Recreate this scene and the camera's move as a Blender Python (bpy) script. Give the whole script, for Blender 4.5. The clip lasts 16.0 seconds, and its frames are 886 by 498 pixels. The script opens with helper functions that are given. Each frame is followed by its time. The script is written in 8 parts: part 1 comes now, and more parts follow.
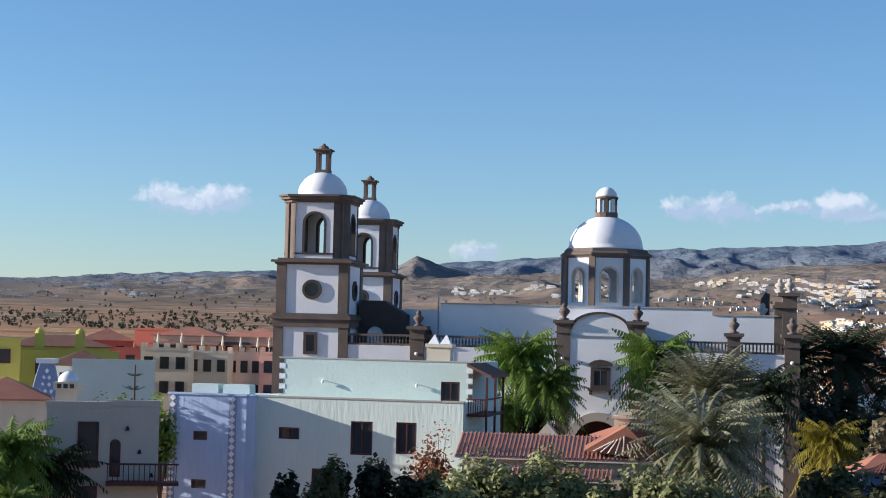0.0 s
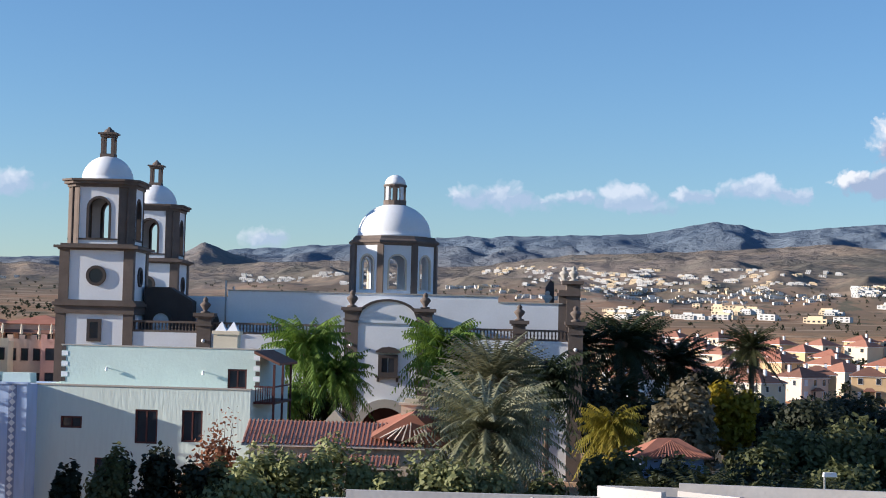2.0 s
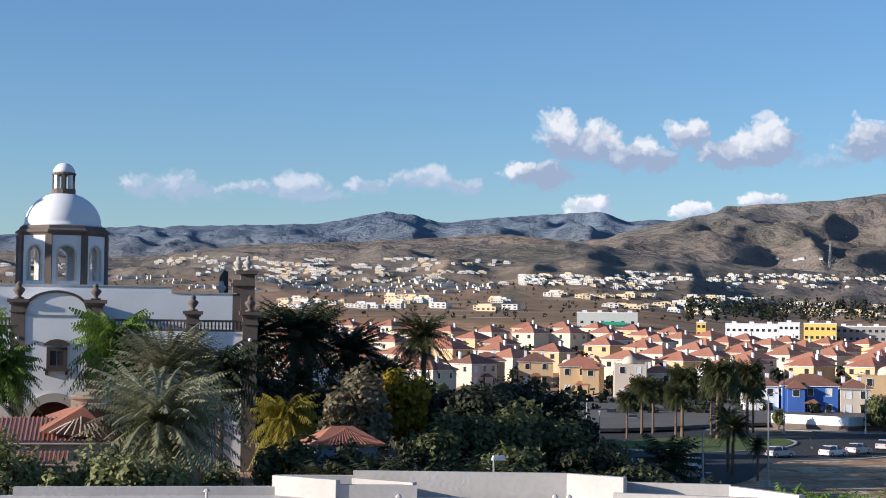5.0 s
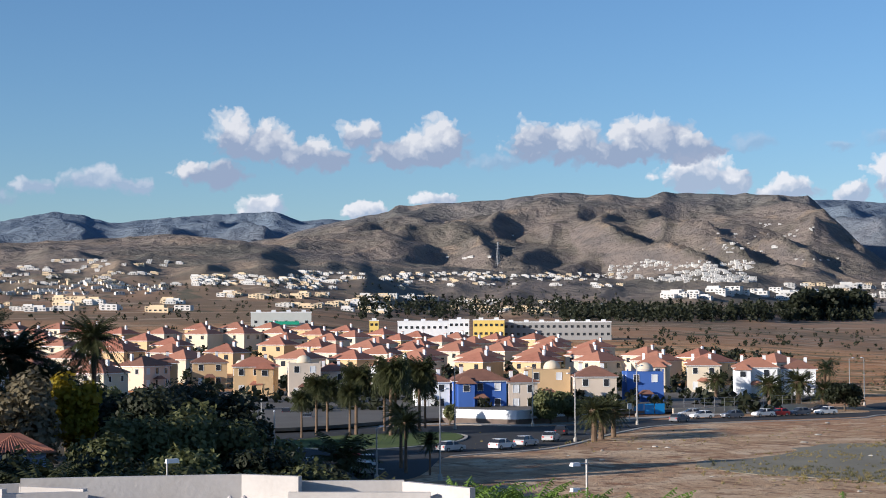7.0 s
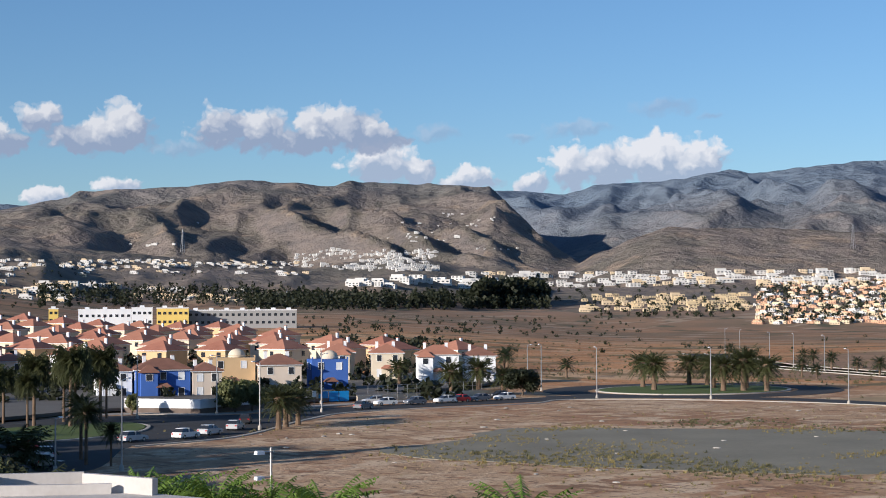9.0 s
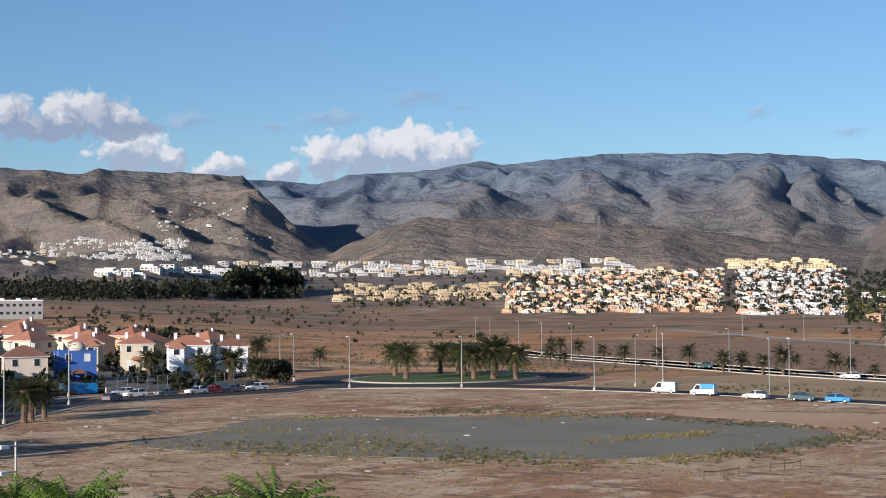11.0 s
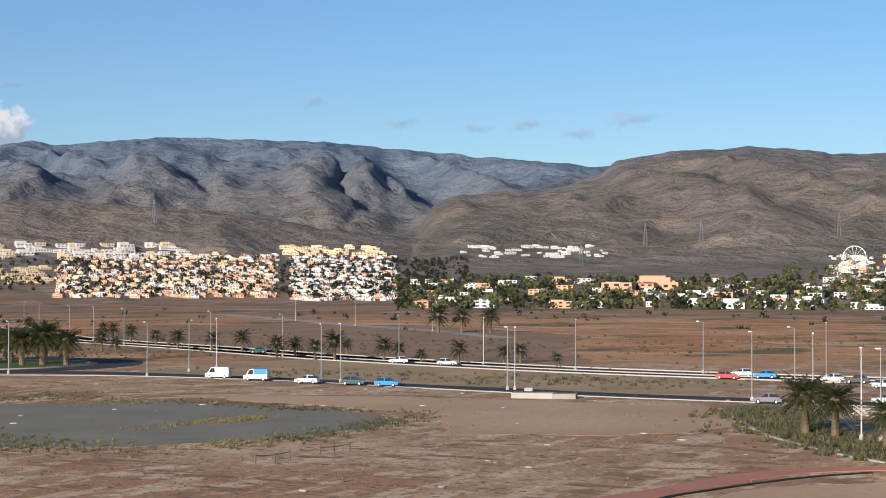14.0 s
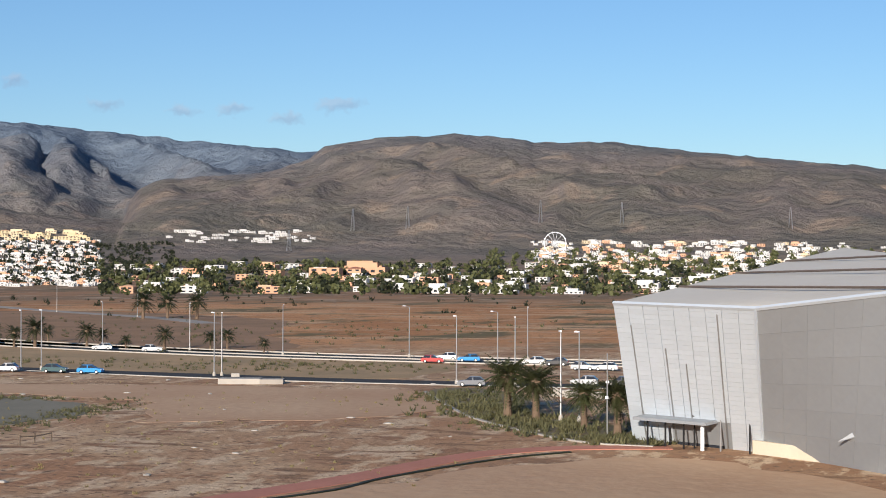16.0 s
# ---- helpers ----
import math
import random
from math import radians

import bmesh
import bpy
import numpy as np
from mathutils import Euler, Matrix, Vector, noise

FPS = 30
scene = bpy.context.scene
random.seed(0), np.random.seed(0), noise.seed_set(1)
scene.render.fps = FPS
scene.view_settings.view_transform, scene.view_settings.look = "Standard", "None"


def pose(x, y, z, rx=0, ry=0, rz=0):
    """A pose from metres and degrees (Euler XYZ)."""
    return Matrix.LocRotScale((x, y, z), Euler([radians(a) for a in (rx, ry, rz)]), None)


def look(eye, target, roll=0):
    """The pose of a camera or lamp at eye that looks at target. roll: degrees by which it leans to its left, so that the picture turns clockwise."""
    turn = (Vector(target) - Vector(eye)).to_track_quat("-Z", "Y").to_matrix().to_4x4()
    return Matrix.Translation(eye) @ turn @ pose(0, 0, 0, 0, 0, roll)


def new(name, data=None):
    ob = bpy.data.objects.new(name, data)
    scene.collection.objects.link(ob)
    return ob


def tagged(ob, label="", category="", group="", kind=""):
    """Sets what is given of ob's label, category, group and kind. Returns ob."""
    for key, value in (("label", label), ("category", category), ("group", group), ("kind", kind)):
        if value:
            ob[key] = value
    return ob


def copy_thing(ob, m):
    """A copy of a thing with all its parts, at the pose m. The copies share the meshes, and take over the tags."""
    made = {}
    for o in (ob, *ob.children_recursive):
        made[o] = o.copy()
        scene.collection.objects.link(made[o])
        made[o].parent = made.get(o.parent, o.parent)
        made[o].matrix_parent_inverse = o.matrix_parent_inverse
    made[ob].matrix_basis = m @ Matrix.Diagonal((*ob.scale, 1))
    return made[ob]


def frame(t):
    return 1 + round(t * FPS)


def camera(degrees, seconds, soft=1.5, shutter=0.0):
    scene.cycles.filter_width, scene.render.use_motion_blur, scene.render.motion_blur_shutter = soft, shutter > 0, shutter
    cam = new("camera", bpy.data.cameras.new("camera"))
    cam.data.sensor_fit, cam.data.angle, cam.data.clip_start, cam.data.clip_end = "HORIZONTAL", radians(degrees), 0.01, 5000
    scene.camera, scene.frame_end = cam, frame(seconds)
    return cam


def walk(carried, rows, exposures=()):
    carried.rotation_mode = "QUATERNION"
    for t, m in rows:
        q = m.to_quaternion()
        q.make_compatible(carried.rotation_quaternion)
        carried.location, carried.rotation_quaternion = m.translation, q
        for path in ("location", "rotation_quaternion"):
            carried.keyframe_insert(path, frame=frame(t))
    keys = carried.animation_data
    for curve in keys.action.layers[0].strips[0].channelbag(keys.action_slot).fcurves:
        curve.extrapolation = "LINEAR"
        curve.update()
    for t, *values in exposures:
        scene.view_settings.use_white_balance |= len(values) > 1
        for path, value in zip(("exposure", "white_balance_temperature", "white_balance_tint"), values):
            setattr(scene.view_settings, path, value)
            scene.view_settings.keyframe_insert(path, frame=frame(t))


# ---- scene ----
EYE_Z = 18.0
cam = camera(30.0, 16.0, soft=1.0)
# seconds, heading to the right, pitch up, lean
ROWS = [
    (0, 0.000, 2.964, 1.336), (0.5, 1.501, 2.937, 1.352), (1, 3.304, 2.879, 1.373), (1.5, 5.319, 2.793, 1.405), (2, 7.334, 2.692, 1.381),
    (2.5, 9.221, 2.622, 1.405), (3, 10.933, 2.590, 1.244), (5.5, 21.028, 2.583, 0.559), (6, 23.764, 2.649, 0.330), (6.5, 26.791, 2.659, 0.096),
    (7, 29.893, 2.578, -0.170), (7.5, 32.937, 2.454, -0.301), (8, 35.784, 2.334, -0.323), (8.5, 38.377, 2.220, -0.301), (9, 40.757, 2.128, -0.228),
    (11.5, 51.457, 1.658, -0.377), (12, 53.744, 1.608, -0.331), (12.5, 56.291, 1.522, -0.313), (13, 59.089, 1.404, -0.188), (13.5, 61.914, 1.285, -0.037),
    (14, 64.620, 1.183, 0.086), (14.5, 67.186, 1.081, 0.209), (15, 69.701, 0.969, 0.243), (15.5, 72.198, 0.825, 0.205), (16, 74.724, 0.684, 0.096)]


def toward(az, el, r=100.0):
    a, e = radians(az), radians(el)
    return (r * math.sin(a) * math.cos(e), r * math.cos(a) * math.cos(e), EYE_Z + r * math.sin(e))


walk(cam, [(t, look((0, 0, EYE_Z), toward(az, el), lean)) for t, az, el, lean in ROWS],
     [(0, 0.86, 5750, 12), (6, 0.64, 5750, 12), (8, 0.51, 5750, 12), (16, 0.44, 5900, 12)])

# ---- world, sun ----
SUN_AZ, SUN_EL = -88.5, 15.0
sun = new("sun", bpy.data.lights.new("sun", "SUN"))
sun.data.energy, sun.data.angle, sun.data.color = 5.0, radians(0.5), (1.0, 0.85, 0.66)
sun.matrix_world = look(toward(SUN_AZ, SUN_EL, 300), (0, 0, EYE_Z))

world = bpy.data.worlds.new("sky")
scene.world = world
world.use_nodes = True
wn, wl = world.node_tree.nodes, world.node_tree.links
wn.clear()
w_out, w_bg = wn.new("ShaderNodeOutputWorld"), wn.new("ShaderNodeBackground")
sky = wn.new("ShaderNodeTexSky")
sky.sky_type, sky.sun_disc = "NISHITA", False
sky.sun_elevation, sky.sun_rotation = radians(SUN_EL), radians(SUN_AZ)
sky.air_density, sky.dust_density, sky.ozone_density = 1.0, 0.1, 4.0
w_bg.inputs["Strength"].default_value = 0.08
wl.new(w_bg.outputs[0], w_out.inputs[0])


def wmath(op, a, b=None, clamp=False):
    n = wn.new("ShaderNodeMath")
    n.operation, n.use_clamp = op, clamp
    for i, v in enumerate((a, b)):
        if v is None:
            continue
        if isinstance(v, (int, float)):
            n.inputs[i].default_value = v
        else:
            wl.new(v, n.inputs[i])
    return n.outputs[0]


w_tc, w_sep = wn.new("ShaderNodeTexCoord"), wn.new("ShaderNodeSeparateXYZ")
wl.new(w_tc.outputs["Generated"], w_sep.inputs[0])
w_az = wmath("MULTIPLY", wmath("ARCTAN2", w_sep.outputs[0], w_sep.outputs[1]), 180 / math.pi)
w_el = wmath("MULTIPLY", wmath("ARCSINE", w_sep.outputs[2]), 180 / math.pi)
w_co = wn.new("ShaderNodeCombineXYZ")
wl.new(w_az, w_co.inputs[0])
wl.new(w_el, w_co.inputs[1])


def wvec(op, a, b):
    n = wn.new("ShaderNodeVectorMath")
    n.operation = op
    for i, v in enumerate((a, b)):
        if isinstance(v, tuple):
            n.inputs[i].default_value = v
        else:
            wl.new(v, n.inputs[i])
    return n.outputs["Value" if op == "DOT_PRODUCT" else "Vector"]


def billow(scale, detail, size):
    """The sky's coordinates pushed about by noise, so that outlines curl."""
    n = wn.new("ShaderNodeTexNoise")
    n.inputs["Scale"].default_value, n.inputs["Detail"].default_value, n.inputs["Roughness"].default_value = scale, detail, 0.55
    wl.new(w_co.outputs[0], n.inputs["Vector"])
    return wvec("MULTIPLY", wvec("SUBTRACT", n.outputs["Color"], (0.5, 0.5, 0.5)), (size, size * 0.75, 0))


def puffs(scale):
    n = wn.new("ShaderNodeTexVoronoi")
    n.feature = "SMOOTH_F1"
    n.inputs["Scale"].default_value, n.inputs["Smoothness"].default_value = scale, 0.35
    wl.new(w_curl, n.inputs["Vector"])
    return n.outputs["Distance"]


w_curl = wvec("ADD", wvec("ADD", w_co.outputs[0], billow(0.9, 3, 1.1)), billow(4.0, 6, 0.42))
# round heads of a cumulus: big and small ones
heads = wmath("ADD", wmath("MULTIPLY", wmath("SUBTRACT", 0.5, puffs(1.5)), 0.75), wmath("MULTIPLY", wmath("SUBTRACT", 0.5, puffs(4.2)), 0.35))


def cloud_bank(lumps):
    """Union of lumps (heading, height above the horizon, half width, half height): cover, and how much faces the sun."""
    cover = total = light = None
    for az, el, hw, hh in lumps:
        q = wvec("MULTIPLY", wvec("SUBTRACT", w_curl, (az, el, 0)), (0.80 / hw, 0.80 / hh, 0))
        d = wmath("SUBTRACT", 1.0, wmath("SQRT", wvec("DOT_PRODUCT", q, q)))
        near = wmath("MAXIMUM", wmath("ADD", d, 0.55), 0.001)
        near = wmath("MULTIPLY", near, near)
        lit = wmath("MULTIPLY", near, wvec("DOT_PRODUCT", q, (-0.42, 0.80, 0)))
        cover = d if cover is None else wmath("MAXIMUM", cover, d)
        total = near if total is None else wmath("ADD", total, near)
        light = lit if light is None else wmath("ADD", light, lit)
    return cover, wmath("DIVIDE", light, total)


CUMULUS_WEST = [(-9.46, 4.46, 0.94, 0.47), (-7.63, 4.5, 1.08, 0.40), (-8.49, 4.27, 1.76, 0.23), (1.20, 2.97, 0.74, 0.39), (9.04, 4.62, 0.94, 0.43), (8.07, 4.46, 0.70, 0.31),
                (9.93, 4.35, 0.98, 0.35), (11.99, 4.63, 0.78, 0.23), (13.66, 4.56, 1.02, 0.39), (15.90, 4.70, 0.70, 0.27), (17.94, 4.92, 1.08, 0.37), (19.00, 4.74, 0.88, 0.23)]
CUMULUS_NORTH = [(22.68, 6.42, 0.78, 0.67), (23.90, 6.23, 0.90, 0.63), (25.24, 5.81, 1.08, 0.51), (26.12, 5.71, 0.59, 0.35), (21.90, 5.16, 0.98, 0.39), (27.10, 6.47, 0.70, 0.47), (28.57, 5.90, 1.37, 0.47),
                 (29.74, 6.23, 0.98, 0.63), (33.21, 6.35, 0.90, 0.67), (34.45, 6.22, 1.08, 0.63), (36.99, 6.40, 1.21, 0.59), (38.29, 5.96, 0.98, 0.43), (35.68, 5.93, 1.76, 0.35)]
CUMULUS_PEAKS = [(23.78, 3.9, 0.67, 0.55), (38.71, 4.98, 1.21, 0.74), (39.78, 4.77, 0.70, 0.55), (41.74, 4.47, 0.94, 0.35), (43.89, 4.34, 0.59, 0.35), (45.25, 4.91, 0.74, 0.70), (46.70, 4.98, 0.98, 0.74),
                 (48.23, 5.05, 0.94, 0.78), (49.65, 4.86, 0.86, 0.70), (29.64, 4.21, 0.67, 0.27), (27.30, 3.82, 0.70, 0.27)]
WISPS = [(48.41, 6.96, 0.90, 0.31), (45.55, 6.22, 1.08, 0.23), (50.05, 6.59, 0.35, 0.14), (40.48, 6.10, 0.78, 0.23), (43.32, 6.06, 0.49, 0.16), (60.15, 6.24, 0.35, 0.22),
         (63.12, 5.56, 0.55, 0.2), (65.68, 5.39, 0.55, 0.16), (67.49, 5.45, 0.42, 0.16), (69.32, 5.23, 0.59, 0.16), (71.27, 5.63, 0.85, 0.24), (14.6, 4.2, 0.7, 0.2), (31.9, 5.6, 0.9, 0.22)]
over = sky.outputs[0]
for lumps, gain, amount, grey, white in ((WISPS, 1.5, 0.42, (3.0, 3.5, 4.4), (4.6, 4.9, 5.4)), (CUMULUS_PEAKS, 3.4, 0.95, (3.6, 4.1, 4.8), (7.6, 7.2, 6.7)),
                                         (CUMULUS_WEST, 1.9, 0.75, (3.5, 4.0, 4.8), (6.2, 6.1, 6.1)), (CUMULUS_NORTH, 3.0, 0.92, (2.9, 3.3, 4.1), (7.2, 6.8, 6.3))):
    cover, facing = cloud_bank(lumps)
    mask = wmath("MULTIPLY", wmath("ADD", cover, wmath("ADD", wmath("MULTIPLY", heads, 0.9), 0.06)), gain, True)
    lit = wmath("ADD", wmath("MULTIPLY", facing, 1.6), wmath("ADD", wmath("MULTIPLY", heads, 1.6), 0.23), True)
    shade, lay = wn.new("ShaderNodeMix"), wn.new("ShaderNodeMix")
    shade.data_type = lay.data_type = "RGBA"
    wl.new(lit, shade.inputs["Factor"])
    shade.inputs["A"].default_value, shade.inputs["B"].default_value = (*grey, 1), (*white, 1)
    wl.new(wmath("MULTIPLY", mask, amount), lay.inputs["Factor"])
    wl.new(over, lay.inputs["A"])
    wl.new(shade.outputs["Result"], lay.inputs["B"])
    over = lay.outputs["Result"]
wl.new(over, w_bg.inputs["Color"])

# ---- materials ----
def mat(name, base, rough=0.85, var=0.25, scale=1.0, bump=0.15, metal=0.0, alt=None, rand=0.0, streak=False, spec=0.3):
    """Surface of one colour with stains at two scales, fine relief, and a change from piece to piece (rand)."""
    m = bpy.data.materials.new(name)
    m.use_nodes = True
    nt = m.node_tree
    b = nt.nodes["Principled BSDF"]
    b.inputs["Roughness"].default_value, b.inputs["Metallic"].default_value = rough, metal
    b.inputs["Specular IOR Level"].default_value = spec
    tc = nt.nodes.new("ShaderNodeTexCoord")
    mp = nt.nodes.new("ShaderNodeMapping")
    mp.inputs["Scale"].default_value = (1, 1, 0.15) if streak else (1, 1, 1)
    nt.links.new(tc.outputs["Object"], mp.inputs[0])
    big, fine = nt.nodes.new("ShaderNodeTexNoise"), nt.nodes.new("ShaderNodeTexNoise")
    big.inputs["Scale"].default_value, big.inputs["Detail"].default_value = 0.35 * scale, 5
    fine.inputs["Scale"].default_value, fine.inputs["Detail"].default_value = 5.0 * scale, 6
    nt.links.new(mp.outputs[0], big.inputs["Vector"])
    nt.links.new(mp.outputs[0], fine.inputs["Vector"])
    mul = nt.nodes.new("ShaderNodeMath")
    mul.operation = "MULTIPLY_ADD"
    nt.links.new(fine.outputs["Fac"], mul.inputs[0])
    mul.inputs[1].default_value = 0.5
    nt.links.new(big.outputs["Fac"], mul.inputs[2])
    ramp = nt.nodes.new("ShaderNodeMapRange")
    ramp.inputs["From Min"].default_value, ramp.inputs["From Max"].default_value = 0.45, 1.05
    nt.links.new(mul.outputs[0], ramp.inputs["Value"])
    mix = nt.nodes.new("ShaderNodeMix")
    mix.data_type = "RGBA"
    other = alt or tuple(c * (1 - var) for c in base)
    mix.inputs["A"].default_value, mix.inputs["B"].default_value = (*other, 1), (*base, 1)
    nt.links.new(ramp.outputs[0], mix.inputs["Factor"])
    colour = mix.outputs["Result"]
    if rand:
        info = nt.nodes.new("ShaderNodeObjectInfo")
        isl = nt.nodes.new("ShaderNodeNewGeometry")
        add = nt.nodes.new("ShaderNodeMath")
        add.operation = "ADD"
        nt.links.new(info.outputs["Random"], add.inputs[0])
        nt.links.new(isl.outputs["Random Per Island"], add.inputs[1])
        mr = nt.nodes.new("ShaderNodeMapRange")
        mr.inputs["From Max"].default_value = 2.0
        mr.inputs["To Min"].default_value, mr.inputs["To Max"].default_value = 1 - rand, 1 + rand
        nt.links.new(add.outputs[0], mr.inputs["Value"])
        hs = nt.nodes.new("ShaderNodeHueSaturation")
        nt.links.new(mr.outputs[0], hs.inputs["Value"])
        nt.links.new(colour, hs.inputs["Color"])
        colour = hs.outputs["Color"]
    nt.links.new(colour, b.inputs["Base Color"])
    if bump:
        bp = nt.nodes.new("ShaderNodeBump")
        bp.inputs["Strength"].default_value, bp.inputs["Distance"].default_value = bump, 0.05 / scale
        nt.links.new(fine.outputs["Fac"], bp.inputs["Height"])
        nt.links.new(bp.outputs[0], b.inputs["Normal"])
    return m


def leafy(name, base, alt, rand=0.35):
    m = mat(name, base, 0.6, 0.3, 0.6, 0.0, alt=alt, rand=rand)
    nt = m.node_tree
    b = nt.nodes["Principled BSDF"]
    tr, mx = nt.nodes.new("ShaderNodeBsdfTranslucent"), nt.nodes.new("ShaderNodeMixShader")
    nt.links.new(b.inputs["Base Color"].links[0].from_socket, tr.inputs["Color"])
    mx.inputs[0].default_value = 0.3
    nt.links.new(b.outputs[0], mx.inputs[1])
    nt.links.new(tr.outputs[0], mx.inputs[2])
    nt.links.new(mx.outputs[0], nt.nodes["Material Output"].inputs["Surface"])
    return m


WHITE = mat("white_render", (0.79, 0.81, 0.835), 0.9, 0.12, 1.0, 0.2)
CREAM = mat("cream_render", (0.66, 0.58, 0.45), 0.9, 0.15, 1.0, 0.2)
STONE = mat("brown_volcanic_stone", (0.17, 0.135, 0.115), 0.9, 0.35, 2.0, 0.4)
TRIM = mat("dark_trim_stone", (0.085, 0.07, 0.065), 0.85, 0.3, 2.0, 0.3)
GREEN_WALL = mat("pale_green_render", (0.66, 0.76, 0.71), 0.9, 0.15, 1.0, 0.5, streak=True)
MINT_WALL = mat("mint_render", (0.58, 0.69, 0.65), 0.9, 0.15, 1.0, 0.3)
BLUE_WALL = mat("pale_blue_render", (0.44, 0.56, 0.80), 0.9, 0.25, 1.0, 0.5, streak=True)
TILE_PAT = mat("blue_patterned_tile", (0.26, 0.31, 0.46), 0.5, 0.2, 3.0, 0.1)
SAND_WALL = mat("sandy_render", (0.64, 0.55, 0.46), 0.9, 0.15, 1.0, 0.3)
OLIVE_WALL = mat("olive_yellow_render", (0.50, 0.47, 0.11), 0.9, 0.15, 1.0, 0.2)
RED_WALL = mat("coral_red_render", (0.56, 0.17, 0.12), 0.9, 0.15, 1.0, 0.2)
PEACH_WALL = mat("peach_render", (0.78, 0.58, 0.45), 0.9, 0.15, 1.0, 0.2)
PINK_WALL = mat("pink_render", (0.66, 0.38, 0.32), 0.9, 0.15, 1.0, 0.2)
OCHRE_WALL = mat("ochre_render", (0.62, 0.44, 0.25), 0.9, 0.15, 1.0, 0.2)
STRONG_BLUE = mat("strong_blue_render", (0.06, 0.14, 0.44), 0.8, 0.15, 1.0, 0.2)
YELLOW_WALL = mat("yellow_render", (0.78, 0.58, 0.17), 0.9, 0.12, 1.0, 0.2)
ROOF_TILE = mat("terracotta_tile", (0.42, 0.18, 0.12), 0.9, 0.3, 2.0, 0.3, rand=0.25)
ROOF_ORANGE = mat("orange_roof_tile", (0.41, 0.19, 0.125), 0.9, 0.2, 2.0, 0.3, rand=0.2)
ROOF_BROWN = mat("brown_roof_tile", (0.24, 0.12, 0.085), 0.9, 0.3, 2.0, 0.3, rand=0.25)
MORTAR = mat("pale_tile_joint", (0.72, 0.60, 0.52), 0.9, 0.2, 2.0, 0.2)
WOOD = mat("dark_red_wood", (0.10, 0.035, 0.03), 0.6, 0.3, 3.0, 0.2)
GLASS = mat("dark_window_glass", (0.03, 0.035, 0.045), 0.12, 0.2, 1.0, 0.0, spec=0.6)
DARK = mat("dark_opening", (0.02, 0.02, 0.022), 0.9, 0.2, 1.0, 0.0)
IRON = mat("black_iron", (0.03, 0.03, 0.033), 0.5, 0.2, 3.0, 0.0, metal=0.6)
STEEL = mat("galvanised_steel", (0.45, 0.45, 0.45), 0.45, 0.2, 2.0, 0.0, metal=0.7)
LAMP_GLASS = mat("white_lamp_glass", (0.85, 0.85, 0.85), 0.3, 0.05, 1.0, 0.0)
ASPHALT = mat("asphalt", (0.042, 0.043, 0.046), 0.95, 0.3, 0.6, 0.2)
PAVING = mat("pale_paving", (0.36, 0.33, 0.29), 0.9, 0.2, 1.0, 0.2)
KERB = mat("pale_kerb", (0.46, 0.43, 0.38), 0.9, 0.2, 2.0, 0.2)
PAINT = mat("white_road_paint", (0.75, 0.75, 0.72), 0.8, 0.15, 2.0, 0.0)
LAWN = mat("green_lawn", (0.06, 0.11, 0.02), 0.95, 0.3, 2.0, 0.5, alt=(0.10, 0.12, 0.035))
TRUNK = mat("palm_trunk", (0.20, 0.14, 0.095), 0.95, 0.45, 3.0, 0.6)
BARK = mat("grey_bark", (0.15, 0.115, 0.085), 0.95, 0.4, 3.0, 0.5)
FROND = leafy("palm_frond", (0.095, 0.10, 0.042), (0.045, 0.055, 0.02))
FROND_GREY = leafy("grey_green_frond", (0.36, 0.35, 0.23), (0.19, 0.20, 0.11))
FROND_GREEN = leafy("bright_green_frond", (0.20, 0.30, 0.05), (0.10, 0.17, 0.03))
FROND_YELLOW = leafy("yellowing_frond", (0.36, 0.27, 0.03), (0.16, 0.16, 0.02))
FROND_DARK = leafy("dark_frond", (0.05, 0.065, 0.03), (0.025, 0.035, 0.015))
LEAF = leafy("olive_leaf", (0.16, 0.165, 0.07), (0.08, 0.095, 0.035))
# dark leaves; deep shade on the garden trees is put into this colour
LEAF_DARK = leafy("dark_leaf", (0.042, 0.048, 0.026), (0.02, 0.027, 0.013))
LEAF_GREY = leafy("dry_grey_leaf", (0.27, 0.23, 0.145), (0.14, 0.12, 0.07))
LEAF_LIGHT = leafy("yellow_green_leaf", (0.36, 0.37, 0.17), (0.19, 0.21, 0.085))
LEAF_YELLOW = leafy("golden_leaf", (0.34, 0.25, 0.015), (0.16, 0.14, 0.01))
LEAF_RED = leafy("rusty_leaf", (0.33, 0.13, 0.06), (0.15, 0.07, 0.04))


